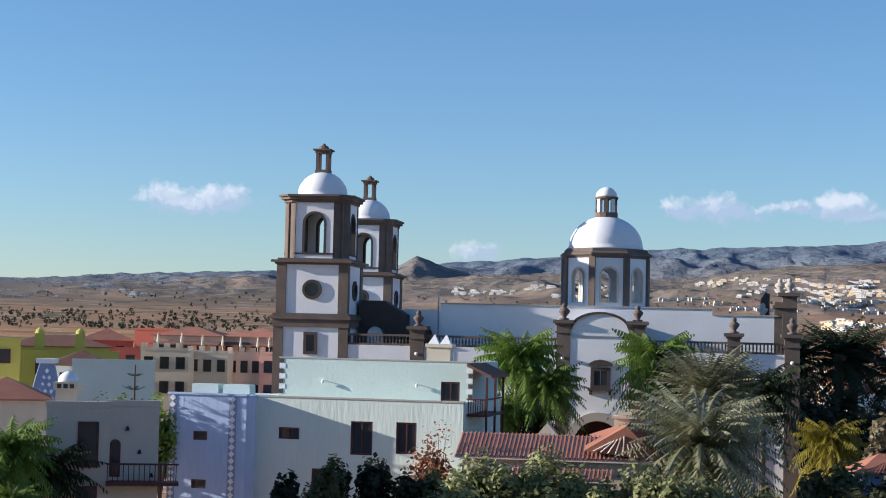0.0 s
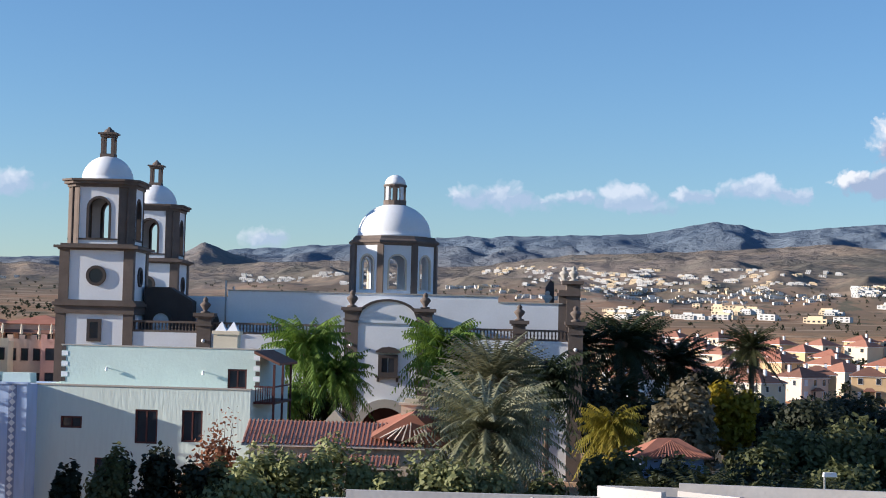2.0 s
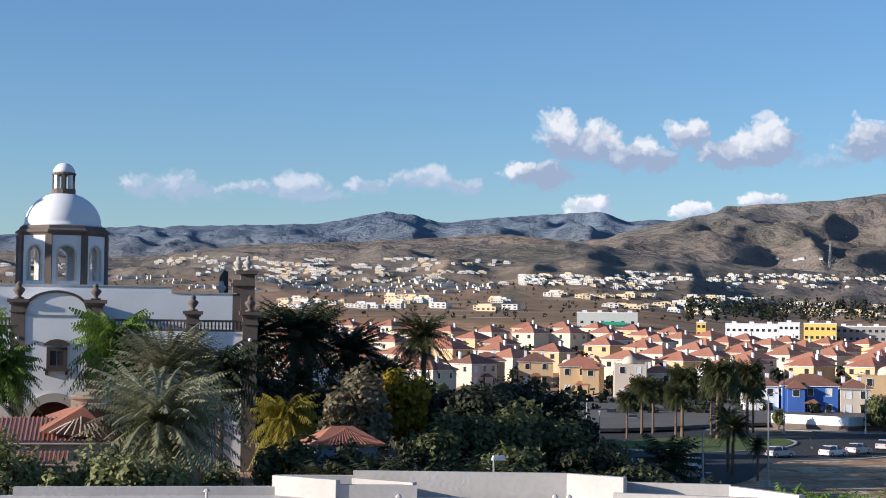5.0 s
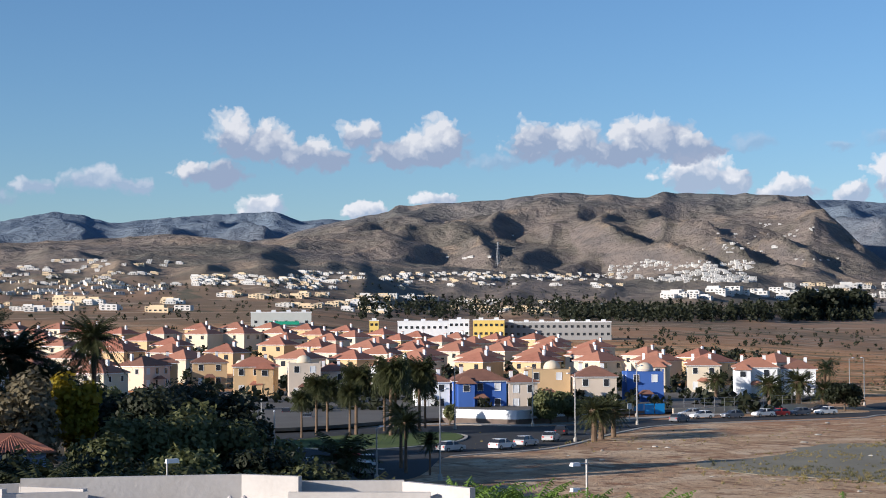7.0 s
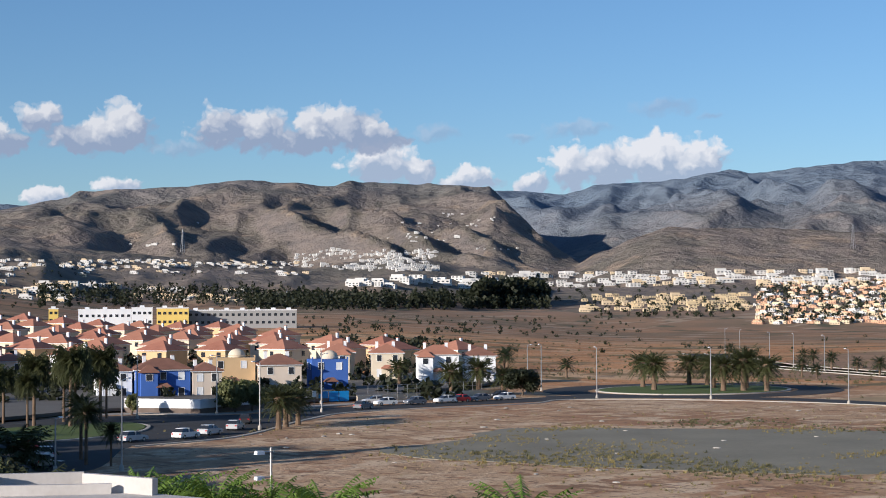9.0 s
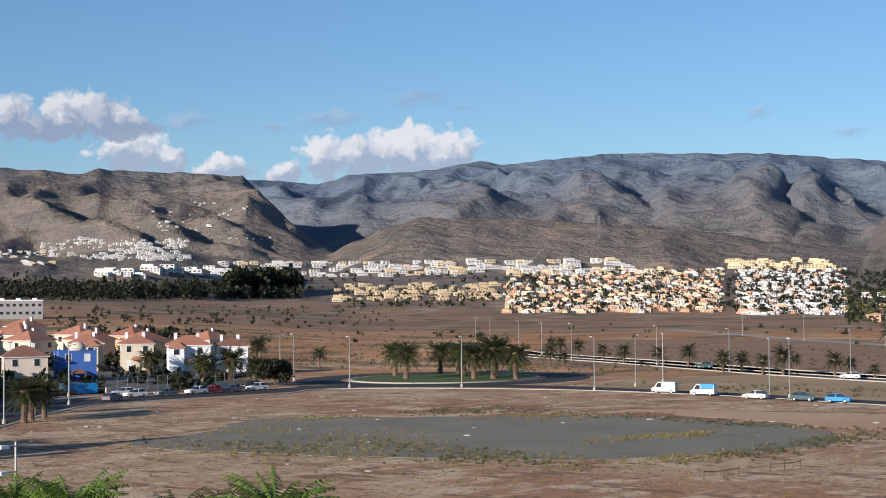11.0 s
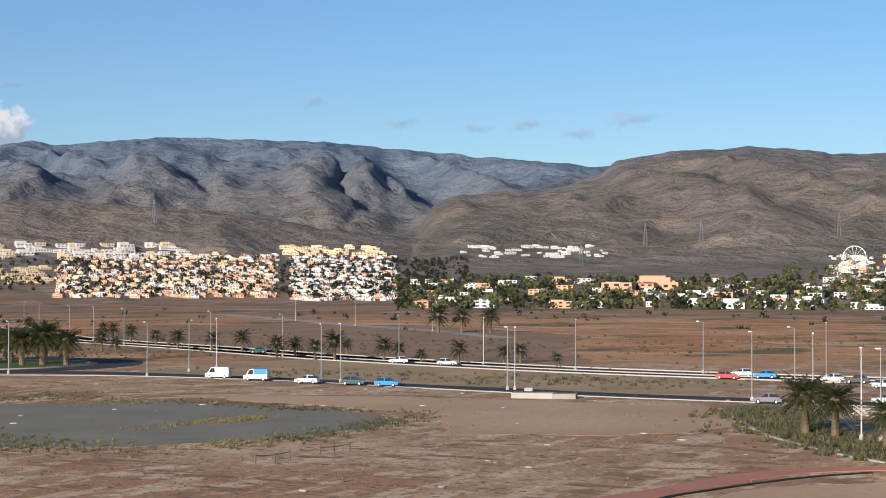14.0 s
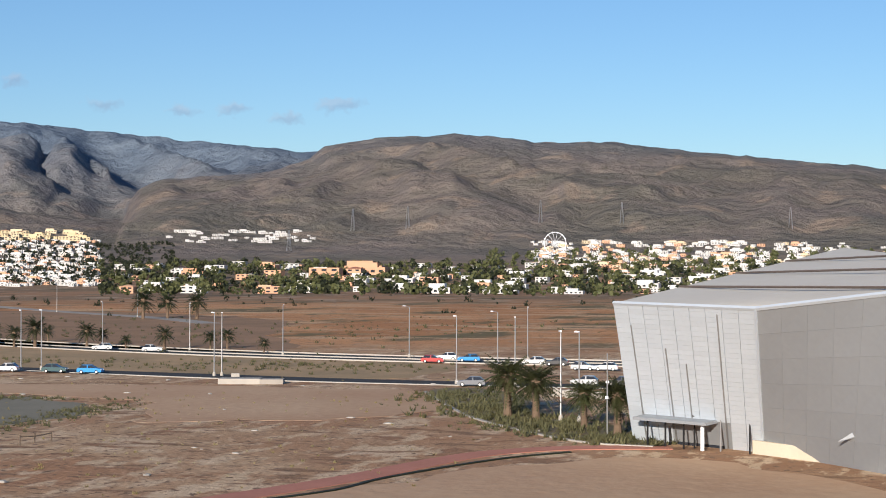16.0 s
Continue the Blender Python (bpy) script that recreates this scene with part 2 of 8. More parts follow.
# ---- building blocks ----
class Shape:
    """Collects vertices and faces of one mesh."""

    def __init__(self):
        self.v, self.f = [], []

    def add(self, verts, faces):
        k = len(self.v)
        self.v.extend(verts)
        self.f.extend([tuple(i + k for i in f) for f in faces])
        return self

    def box(self, x0, x1, y0, y1, z0, z1, taper=0.0):
        t = taper
        return self.add([(x0, y0, z0), (x1, y0, z0), (x1, y1, z0), (x0, y1, z0),
                         (x0 + t, y0 + t, z1), (x1 - t, y0 + t, z1), (x1 - t, y1 - t, z1), (x0 + t, y1 - t, z1)],
                        [(3, 2, 1, 0), (4, 5, 6, 7), (0, 1, 5, 4), (1, 2, 6, 5), (2, 3, 7, 6), (3, 0, 4, 7)])

    def lathe(self, prof, n=16, cx=0.0, cy=0.0, turn=0.0):
        """prof: (radius, z) from bottom to top."""
        k = len(self.v)
        for r, z in prof:
            for i in range(n):
                a = 2 * math.pi * i / n + turn
                self.v.append((cx + r * math.cos(a), cy + r * math.sin(a), z))
        for j in range(len(prof) - 1):
            for i in range(n):
                p, q = k + j * n + i, k + j * n + (i + 1) % n
                self.f.append((p, q, q + n, p + n))
        self.f.append(tuple(k + i for i in reversed(range(n))))
        self.f.append(tuple(k + (len(prof) - 1) * n + i for i in range(n)))
        return self

    def tube(self, pts, r, n=6):
        """A round bar along points; r: a radius or one for each point."""
        k = len(self.v)
        for j, p in enumerate(pts):
            p = Vector(p)
            d = (Vector(pts[min(j + 1, len(pts) - 1)]) - Vector(pts[max(j - 1, 0)])).normalized()
            s = d.cross(Vector((0, 0, 1)) if abs(d.z) < 0.9 else Vector((1, 0, 0))).normalized()
            u = s.cross(d)
            rr = r[j] if isinstance(r, (list, tuple)) else r
            for i in range(n):
                a = 2 * math.pi * i / n
                self.v.append(tuple(p + s * (rr * math.cos(a)) + u * (rr * math.sin(a))))
        for j in range(len(pts) - 1):
            for i in range(n):
                p, q = k + j * n + i, k + j * n + (i + 1) % n
                self.f.append((p, q, q + n, p + n))
        self.f.append(tuple(k + i for i in reversed(range(n))))
        self.f.append(tuple(k + (len(pts) - 1) * n + i for i in range(n)))
        return self

    def prism(self, outline, y0, y1):
        """An outline of (x, z), counter-clockwise seen from -y, pushed from y0 to y1."""
        n = len(outline)
        return self.add([(x, y0, z) for x, z in outline] + [(x, y1, z) for x, z in outline],
                        [tuple(range(n)), tuple(reversed(range(n, 2 * n)))] + [(i, i + n, (i + 1) % n + n, (i + 1) % n) for i in range(n)])

    def slab(self, outline, z0, z1):
        """An outline of (x, y) pushed up from z0 to z1."""
        n = len(outline)
        return self.add([(x, y, z0) for x, y in outline] + [(x, y, z1) for x, y in outline],
                        [tuple(reversed(range(n))), tuple(range(n, 2 * n))] + [(i, (i + 1) % n, (i + 1) % n + n, i + n) for i in range(n)])

    def ring(self, outer, inner, y0, y1):
        """A frame between two outlines (x, z) of the same count, from y0 (front) to y1."""
        n = len(outer)
        k = [(x, y, z) for y in (y0, y1) for o in (outer, inner) for x, z in o]
        f = []
        for i in range(n):
            j = (i + 1) % n
            f += [(i, j, n + j, n + i), (2 * n + j, 2 * n + i, 3 * n + i, 3 * n + j), (j, i, 2 * n + i, 2 * n + j), (n + i, n + j, 3 * n + j, 3 * n + i)]
        return self.add(k, f)

    def hip(self, x0, x1, y0, y1, z0, z1, eave=0.12):
        """A hipped roof."""
        w, d = x1 - x0, y1 - y0
        h = min(w, d) / 2
        if w >= d:
            a, b = (x0 + h, (y0 + y1) / 2, z1), (x1 - h + 0.01, (y0 + y1) / 2, z1)
            sides = [(4, 5, 9, 8), (5, 6, 9), (6, 7, 8, 9), (7, 4, 8)]
        else:
            a, b = ((x0 + x1) / 2, y0 + h, z1), ((x0 + x1) / 2, y1 - h + 0.01, z1)
            sides = [(4, 5, 8), (5, 6, 9, 8), (6, 7, 9), (7, 4, 8, 9)]
        low = [(x0, y0), (x1, y0), (x1, y1), (x0, y1)]
        return self.add([(x, y, z0 - eave) for x, y in low] + [(x, y, z0) for x, y in low] + [a, b],
                        [(3, 2, 1, 0)] + [(i, (i + 1) % 4, (i + 1) % 4 + 4, i + 4) for i in range(4)] + sides)

    def mesh(self, name, smooth=False):
        me = bpy.data.meshes.new(name)
        me.from_pydata(self.v, [], self.f)
        if name.endswith("wall") or name.endswith("bay"):
            bm = bmesh.new()
            bm.from_mesh(me)
            bmesh.ops.remove_doubles(bm, verts=bm.verts, dist=0.0005)
            bm.to_mesh(me)
            bm.free()
        if smooth:
            me.shade_smooth()
        return me


def arch_pts(x0, x1, z0, z1, n=10):
    """Outline of a round-headed opening, counter-clockwise from the lower left."""
    r, c = (x1 - x0) / 2, (x0 + x1) / 2
    return [(x0, z0), (x1, z0)] + [(c + r * math.cos(math.pi * i / n), z1 - r + r * math.sin(math.pi * i / n)) for i in range(n + 1)]


def rect_pts(x0, x1, z0, z1):
    return [(x0, z0), (x1, z0), (x1, z1), (x0, z1)]


def part(name, shape, material, parent, label="", smooth=False):
    me = shape.mesh(name, smooth) if isinstance(shape, Shape) else shape
    if not me.materials:
        me.materials.append(material)
    ob = new(name, me)
    ob.parent = parent
    if label:
        tagged(ob, label)
    return ob


def thing(name, m, label, category, group="", kind=""):
    ob = new(name)
    ob.matrix_basis = m
    ob.empty_display_size = 0.3
    return tagged(ob, label, category, group, kind)


def solo(name, shape, material, m, label, category, group="", kind="", smooth=False):
    me = shape.mesh(name, smooth) if isinstance(shape, Shape) else shape
    if not me.materials:
        me.materials.append(material)
    ob = new(name, me)
    ob.matrix_basis = m
    return tagged(ob, label, category, group, kind)


def smooth01(a, b, x):
    s = min(1.0, max(0.0, (x - a) / (b - a)))
    return s * s * (3 - 2 * s)

# ---- the land: one sheet from the garden to the mountains ----
# crests: distance, reach in front, reach behind, (heading, height above the horizon) along the crest
RANGES = {
    "far": (4650, 1300, 900, [(-30, 1.3), (-15, 1.5), (-11, 1.83), (-6.5, 2.04), (-1.5, 2.36), (4, 2.78), (7.2, 3.09), (14.2, 3.34), (16.6, 3.8), (17.6, 3.72), (18.5, 3.45),
                              (20.9, 3.68), (23.9, 3.88), (25, 3.57), (43.2, 4.15), (45, 3.98), (46, 4.3), (48.9, 4.46), (50.6, 4.78), (51.5, 4.64), (55.1, 4.98), (57.1, 4.95),
                              (60.5, 4.87), (65.4, 4.43), (70, 4.03), (80, 3.3), (100, 2.5)]),
    "cone": (3500, 420, 500, [(-4, 0.8), (-1.9, 2.1), (-0.9, 2.73), (0.1, 2.35), (2.5, 1.7), (5, 0.5)]),
    "massif": (3400, 1150, 900, [(12, 0.6), (18, 1.8), (24.3, 3.02), (26.2, 3.52), (28, 3.86), (28.3, 4.09), (31.6, 4.26), (34, 4.53), (37, 4.3), (37.6, 4.49), (40.3, 4.36),
                                 (42.4, 4.29), (43.2, 3.5), (44.2, 2.52), (45.6, 1.54), (47, 0.5)]),
    "mid": (3900, 700, 600, [(42.5, 0.8), (44, 1.6), (46.5, 3.2), (50.4, 4.1), (51.9, 3.3), (53.1, 3.5), (53.9, 4.37), (54.7, 4.36), (55.7, 3.67), (56.1, 3.41), (56.8, 3.86), (58.2, 3.74), (59.0, 3.89), (59.5, 4.31), (60.5, 4.53),
                             (61.0, 4.29), (61.2, 3.71), (61.5, 4.19), (62.2, 4.21), (62.8, 3.33), (64.3, 2.66), (66, 1.5)]),
    "spurs": (2900, 620, 380, [(18, 1.2), (21, 2.3), (23.4, 2.71), (25.2, 3.05), (27.7, 3.26), (29.6, 2.68), (31.7, 2.94), (34.0, 2.61), (36.5, 2.48), (37.9, 2.93), (40.3, 3.36), (41.6, 3.04), (42.6, 3.6), (44.2, 2.39), (45.5, 1.45), (47, 0.5)]),
    "right": (3450, 1350, 1200, [(63.6, 0.9), (64.0, 2.3), (64.3, 2.74), (65.2, 3.08), (67.6, 3.24), (68.8, 3.35), (70.1, 3.8), (70.6, 4.22), (72.4, 4.52), (75.3, 4.68), (78, 4.42),
                                 (80.7, 4.37), (84.7, 3.89), (89.7, 3.39), (105, 2.2), (120, 0.5)]),
    "foot": (2650, 420, 500, [(44, 0.7), (46.1, 1.96), (48.4, 2.83), (52.7, 2.73), (55.8, 2.5), (57.2, 2.45), (60.5, 1.9), (64.4, 1.48), (68, 0.9)]),
    "low": (2450, 900, 700, [(-30, 0.8), (-15, 1.02), (-11.3, 1.51), (-7, 1.86), (-3.2, 1.54), (0.2, 1.99), (3.7, 2.22), (8, 2.06), (11.5, 2.56), (17.2, 2.85), (20.5, 3.1), (23.3, 2.82),
                             (27.2, 2.26), (31, 1.89), (36, 1.5), (39, 1.9), (42, 1.5), (44, 0.9)]),
}


def plain_z(az, r):
    """Height of the plain: a low mound under the garden, level fields, then a slow rise to the foot of the hills."""
    mound = 3.0 * (1 - smooth01(13, 19, az)) * smooth01(-120, -60, az) * (1 - smooth01(230, 330, r)) * smooth01(12, 48, r)
    west = (0.034 - 0.016 * smooth01(24, 31, az)) * max(0, r - 400)
    east = 0.058 * max(0, r - 1380) * smooth01(1300, 1600, r)
    k = smooth01(36, 48, az)
    return mound + west * (1 - k) + east * k


def crest_el(line, az):
    if az <= line[0][0] or az >= line[-1][0]:
        return None
    for (a0, e0), (a1, e1) in zip(line, line[1:]):
        if az <= a1:
            return e0 + (e1 - e0) * (az - a0) / (a1 - a0)


# depth of the spurs, width of a spur in metres, share of rock steps
RELIEF = {"far": (0.6, 230, 0.15), "cone": (0.4, 130, 0.0), "massif": (0.62, 270, 0.2), "mid": (0.8, 240, 0.25), "spurs": (0.8, 230, 0.15), "right": (0.42, 300, 0.25), "foot": (0.5, 170, 0.12), "low": (0.6, 200, 0.12)}


def spur(u, v, w):
    """A ridge line of noise: 1 on the crest of a spur, about 0 in a gully."""
    return 1 - 2.1 * abs(noise.noise(Vector((u, v, w))))


def land_z(az, r, x, y):
    z = plain_z(az, r)
    if r < 900 or not -40 < az < 125:
        return z
    base = z
    for name, (r0, front, back, line) in RANGES.items():
        if r < r0 - front or r > r0 + back:
            continue
        depth, wide, steps = RELIEF[name]
        # spurs wander to both sides below the crest
        wander = 1.6 * noise.noise(Vector((x * 0.0022, y * 0.0022, r0 * 0.02))) * min(1.0, abs(r - r0) / 350)
        el, over = crest_el(line, az + wander), crest_el(line, az)
        if el is None or over is None:
            continue
        notch = 0.07 * noise.fractal(Vector((az * 1.3, r0 * 0.1, 5.0)), 1.0, 2.0, 3)
        el, over = el + notch, over + notch
        top = EYE_Z + r0 * math.tan(radians(el))
        if r <= r0:
            s = (r - r0 + front) / front
            # spurs run down towards the plain, side spurs branch from them, rock steps cross them
            lat = radians(az) * r0
            bend = 0.9 * noise.noise(Vector((x * 0.0016, y * 0.0016, r0 * 0.05)))
            g = spur(lat / wide + bend + r / (wide * 5), r / (wide * 3.2), r0 * 0.01)
            g1 = spur(lat / (wide * 0.42) + 1.5 * bend - r / (wide * 1.6), r / (wide * 0.9), r0 * 0.03)
            g2 = noise.fractal(Vector((x * 0.008, y * 0.008, 3.0)), 1.0, 2.0, 3)
            k = min(1.0, 3.2 * s * (1.06 - s))
            s2 = s ** 1.1 + k * depth * (0.40 * (g - 0.55) + 0.17 * (g1 - 0.5) + 0.07 * g2)
            step = s2 * 5 + 0.25 * g2
            s2 = (1 - steps) * s2 + steps * (math.floor(step) + smooth01(0.55, 1.0, step - math.floor(step)) - 0.25 * g2) / 5
            s = max(0.0, s2)
        else:
            s = 1 - ((r - r0) / back) ** 2
        # nothing in front stands above the crest
        h = min(base + (top - base) * s, EYE_Z + r * math.tan(radians(over)))
        z = max(z, h)
    return z + 0.6 * noise.noise(Vector((x * 0.01, y * 0.01, 0))) * smooth01(900, 1500, r)


def ground_z(x, y):
    return land_z(math.degrees(math.atan2(x, y)), math.hypot(x, y), x, y)


def build_land():
    azs = [-24 + 0.125 * i for i in range(977)]
    azs += [98 + 6 * i + (238 / 40 - 6) * i for i in range(1, 40)]
    rs = [2.0, 8, 20, 40] + [60 + 20 * i for i in range(12)] + [300 + 30 * i for i in range(20)] + [900 + 40 * i for i in range(12)]
    rs += [1380 + 22 * i for i in range(162)]
    verts, faces = [], []
    n = len(rs)
    for az in azs:
        a = radians(az)
        sa, ca = math.sin(a), math.cos(a)
        hd = az if az < 180 else az - 360
        for r in rs:
            verts.append((r * sa, r * ca, land_z(hd, r, r * sa, r * ca)))
    m = len(azs)
    for i in range(m):
        p, q = i * n, ((i + 1) % m) * n
        for j in range(n - 1):
            faces.append((p + j, p + j + 1, q + j + 1, q + j))
    faces.append(tuple(i * n for i in range(m)))
    me = bpy.data.meshes.new("ground")
    me.from_pydata(verts, [], faces)
    me.shade_smooth()
    return me


def land_material():
    m = bpy.data.materials.new("dry_land")
    m.use_nodes = True
    nt = m.node_tree
    nodes, links = nt.nodes, nt.links
    b = nodes["Principled BSDF"]
    b.inputs["Roughness"].default_value, b.inputs["Specular IOR Level"].default_value = 0.95, 0.1
    geo = nodes.new("ShaderNodeNewGeometry")

    def nz(scale, detail=6, stretch=(1, 1, 1)):
        mp, n = nodes.new("ShaderNodeMapping"), nodes.new("ShaderNodeTexNoise")
        mp.inputs["Scale"].default_value = stretch
        n.inputs["Scale"].default_value, n.inputs["Detail"].default_value, n.inputs["Roughness"].default_value = scale, detail, 0.6
        links.new(geo.outputs["Position"], mp.inputs[0])
        links.new(mp.outputs[0], n.inputs["Vector"])
        return n.outputs["Fac"]

    def rng(v, a, c):
        n = nodes.new("ShaderNodeMapRange")
        n.interpolation_type = "SMOOTHSTEP"
        n.inputs["From Min"].default_value, n.inputs["From Max"].default_value = a, c
        links.new(v, n.inputs["Value"])
        return n.outputs[0]

    def mx(f, a, c):
        n = nodes.new("ShaderNodeMix")
        n.data_type = "RGBA"
        links.new(f, n.inputs["Factor"])
        for key, v in (("A", a), ("B", c)):
            if isinstance(v, tuple):
                n.inputs[key].default_value = (*v, 1)
            else:
                links.new(v, n.inputs[key])
        return n.outputs["Result"]

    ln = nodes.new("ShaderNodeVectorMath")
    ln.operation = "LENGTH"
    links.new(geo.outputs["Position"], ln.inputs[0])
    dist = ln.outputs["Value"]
    sep = nodes.new("ShaderNodeSeparateXYZ")
    links.new(geo.outputs["Normal"], sep.inputs[0])
    # bare sandy and reddish dirt, dry grass, gravel
    dirt = mx(rng(nz(0.018, 7), 0.42, 0.6), (0.48, 0.325, 0.195), (0.40, 0.225, 0.125))
    dirt = mx(rng(nz(0.011, 5), 0.45, 0.62), dirt, (0.31, 0.175, 0.10))
    dirt = mx(rng(nz(0.03, 8), 0.55, 0.68), dirt, (0.58, 0.42, 0.27))
    dirt = mx(rng(nz(0.35, 8), 0.52, 0.75), dirt, (0.28, 0.19, 0.125))
    dirt = mx(rng(nz(0.075, 8, (1, 1.8, 1)), 0.52, 0.60), dirt, (0.60, 0.45, 0.30))
    dirt = mx(rng(nz(0.11, 8, (1.8, 1, 1)), 0.56, 0.63), dirt, (0.30, 0.17, 0.10))
    dirt = mx(rng(nz(1.4, 8), 0.56, 0.66), dirt, (0.26, 0.17, 0.11))
    dirt = mx(rng(nz(0.22, 8, (0.5, 1.6, 1)), 0.55, 0.61), dirt, (0.56, 0.41, 0.265))
    dirt = mx(rng(nz(0.16, 8, (1.7, 0.45, 1)), 0.56, 0.62), dirt, (0.27, 0.165, 0.10))
    dirt = mx(rng(nz(0.7, 8), 0.575, 0.635), dirt, (0.20, 0.13, 0.085))
    field = mx(rng(nz(0.009, 8), 0.40, 0.62), (0.43, 0.21, 0.095), (0.56, 0.295, 0.14))
    field = mx(rng(nz(0.011, 8, (1, 2.2, 1)), 0.50, 0.60), field, (0.17, 0.14, 0.075))
    field = mx(rng(nz(0.05, 8, (1, 2, 1)), 0.54, 0.64), field, (0.47, 0.31, 0.18))
    field = mx(rng(nz(0.3, 8), 0.54, 0.70), field, (0.17, 0.11, 0.065))
    field = mx(rng(nz(0.02, 8, (2.4, 0.7, 1)), 0.53, 0.60), field, (0.56, 0.37, 0.215))
    field = mx(rng(nz(0.6, 6), 0.56, 0.66), field, (0.20, 0.125, 0.07))
    # farther out the plain turns greyer, with olive and tan strips of old terraces
    plain = mx(rng(nz(0.004, 8, (1, 1, 1)), 0.42, 0.58), (0.34, 0.20, 0.115), (0.23, 0.16, 0.10))
    plain = mx(rng(nz(0.016, 8, (1, 2.6, 1)), 0.54, 0.62), plain, (0.40, 0.30, 0.21))
    plain = mx(rng(nz(0.02, 8, (1.6, 1, 1)), 0.55, 0.63), plain, (0.11, 0.105, 0.065))
    field = mx(rng(dist, 750, 1050), field, plain)
    flat = mx(rng(dist, 330, 420), dirt, field)
    # hills: olive scrub on the gentle parts, brown and purple-grey rock on steep ones
    scrub = mx(rng(nz(0.004, 8), 0.35, 0.65), (0.215, 0.18, 0.155), (0.15, 0.138, 0.115))
    scrub = mx(rng(nz(0.03, 8), 0.5, 0.75), scrub, (0.12, 0.108, 0.085))
    scrub = mx(rng(nz(0.009, 8), 0.55, 0.64), scrub, (0.27, 0.215, 0.165))
    rock = mx(rng(nz(0.012, 8, (1, 1, 6)), 0.35, 0.65), (0.20, 0.168, 0.15), (0.14, 0.126, 0.12))
    hill = mx(rng(sep.outputs[2], 0.70, 0.93), rock, scrub)
    # far rock blends with distance into blue-grey: haze put into the base colour
    haze_rock = mx(rng(nz(0.008, 8, (1, 1, 3)), 0.35, 0.65), (0.13, 0.17, 0.225), (0.155, 0.195, 0.245))
    hill = mx(rng(dist, 2900, 4500), hill, haze_rock)
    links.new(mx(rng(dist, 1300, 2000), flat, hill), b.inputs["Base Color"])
    bp = nodes.new("ShaderNodeBump")
    bp.inputs["Strength"].default_value, bp.inputs["Distance"].default_value = 0.8, 0.35
    links.new(nz(0.8, 8), bp.inputs["Height"])
    bp2 = nodes.new("ShaderNodeBump")
    bp2.inputs["Strength"].default_value, bp2.inputs["Distance"].default_value = 0.85, 26.0
    k = nodes.new("ShaderNodeMath")
    k.operation = "MULTIPLY"
    links.new(nz(0.02, 8), k.inputs[0])
    links.new(rng(dist, 1400, 2300), k.inputs[1])
    links.new(k.outputs[0], bp2.inputs["Height"])
    links.new(bp.outputs[0], bp2.inputs["Normal"])
    links.new(bp2.outputs[0], b.inputs["Normal"])
    return m


land = build_land()
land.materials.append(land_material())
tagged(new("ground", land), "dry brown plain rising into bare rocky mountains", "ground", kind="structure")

# ---- the church-like hotel hall ----
def wall_arch(s, x0, x1, z0, z1, a0, a1, b0, b1, y0, y1, n=8):
    """A wall from x0 to x1 with a round-headed opening a0..a1, b0..b1."""
    s.box(x0, a0, y0, y1, z0, z1)
    s.box(a1, x1, y0, y1, z0, z1)
    if b0 > z0:
        s.box(a0, a1, y0, y1, z0, b0)
    pts = arch_pts(a0, a1, b0, b1, n)[2:]
    for (xa, za), (xb, zb) in zip(pts, pts[1:]):
        s.prism([(xb, zb), (xa, za), (xa, z1), (xb, z1)], y0, y1)
    return s


def turned(src, m):
    s = Shape()
    s.v, s.f = [tuple(m @ Vector(v)) for v in src.v], list(src.f)
    return s


def join(*shapes):
    s = Shape()
    for o in shapes:
        s.add(o.v, o.f)
    return s


def wall_holes(s, x0, x1, z0, z1, holes, y0, y1):
    """A wall with rectangular holes (xa, xb, za, zb), cut in vertical strips."""
    xs = sorted({x0, x1, *[h[0] for h in holes], *[h[1] for h in holes]})
    for a, b in zip(xs, xs[1:]):
        cuts = sorted((h[2], h[3]) for h in holes if h[0] <= a and h[1] >= b)
        z = z0
        for c, d in cuts:
            if c > z:
                s.box(a, b, y0, y1, z, c)
            z = max(z, d)
        if z < z1:
            s.box(a, b, y0, y1, z, z1)
    return s


def urn_shape(h):
    return Shape().lathe([(0.30 * h, 0), (0.30 * h, 0.08 * h), (0.12 * h, 0.14 * h), (0.14 * h, 0.2 * h), (0.32 * h, 0.45 * h), (0.34 * h, 0.55 * h), (0.22 * h, 0.66 * h),
                          (0.12 * h, 0.72 * h), (0.17 * h, 0.78 * h), (0.16 * h, 0.88 * h), (0.05 * h, 1.0 * h)], 12)


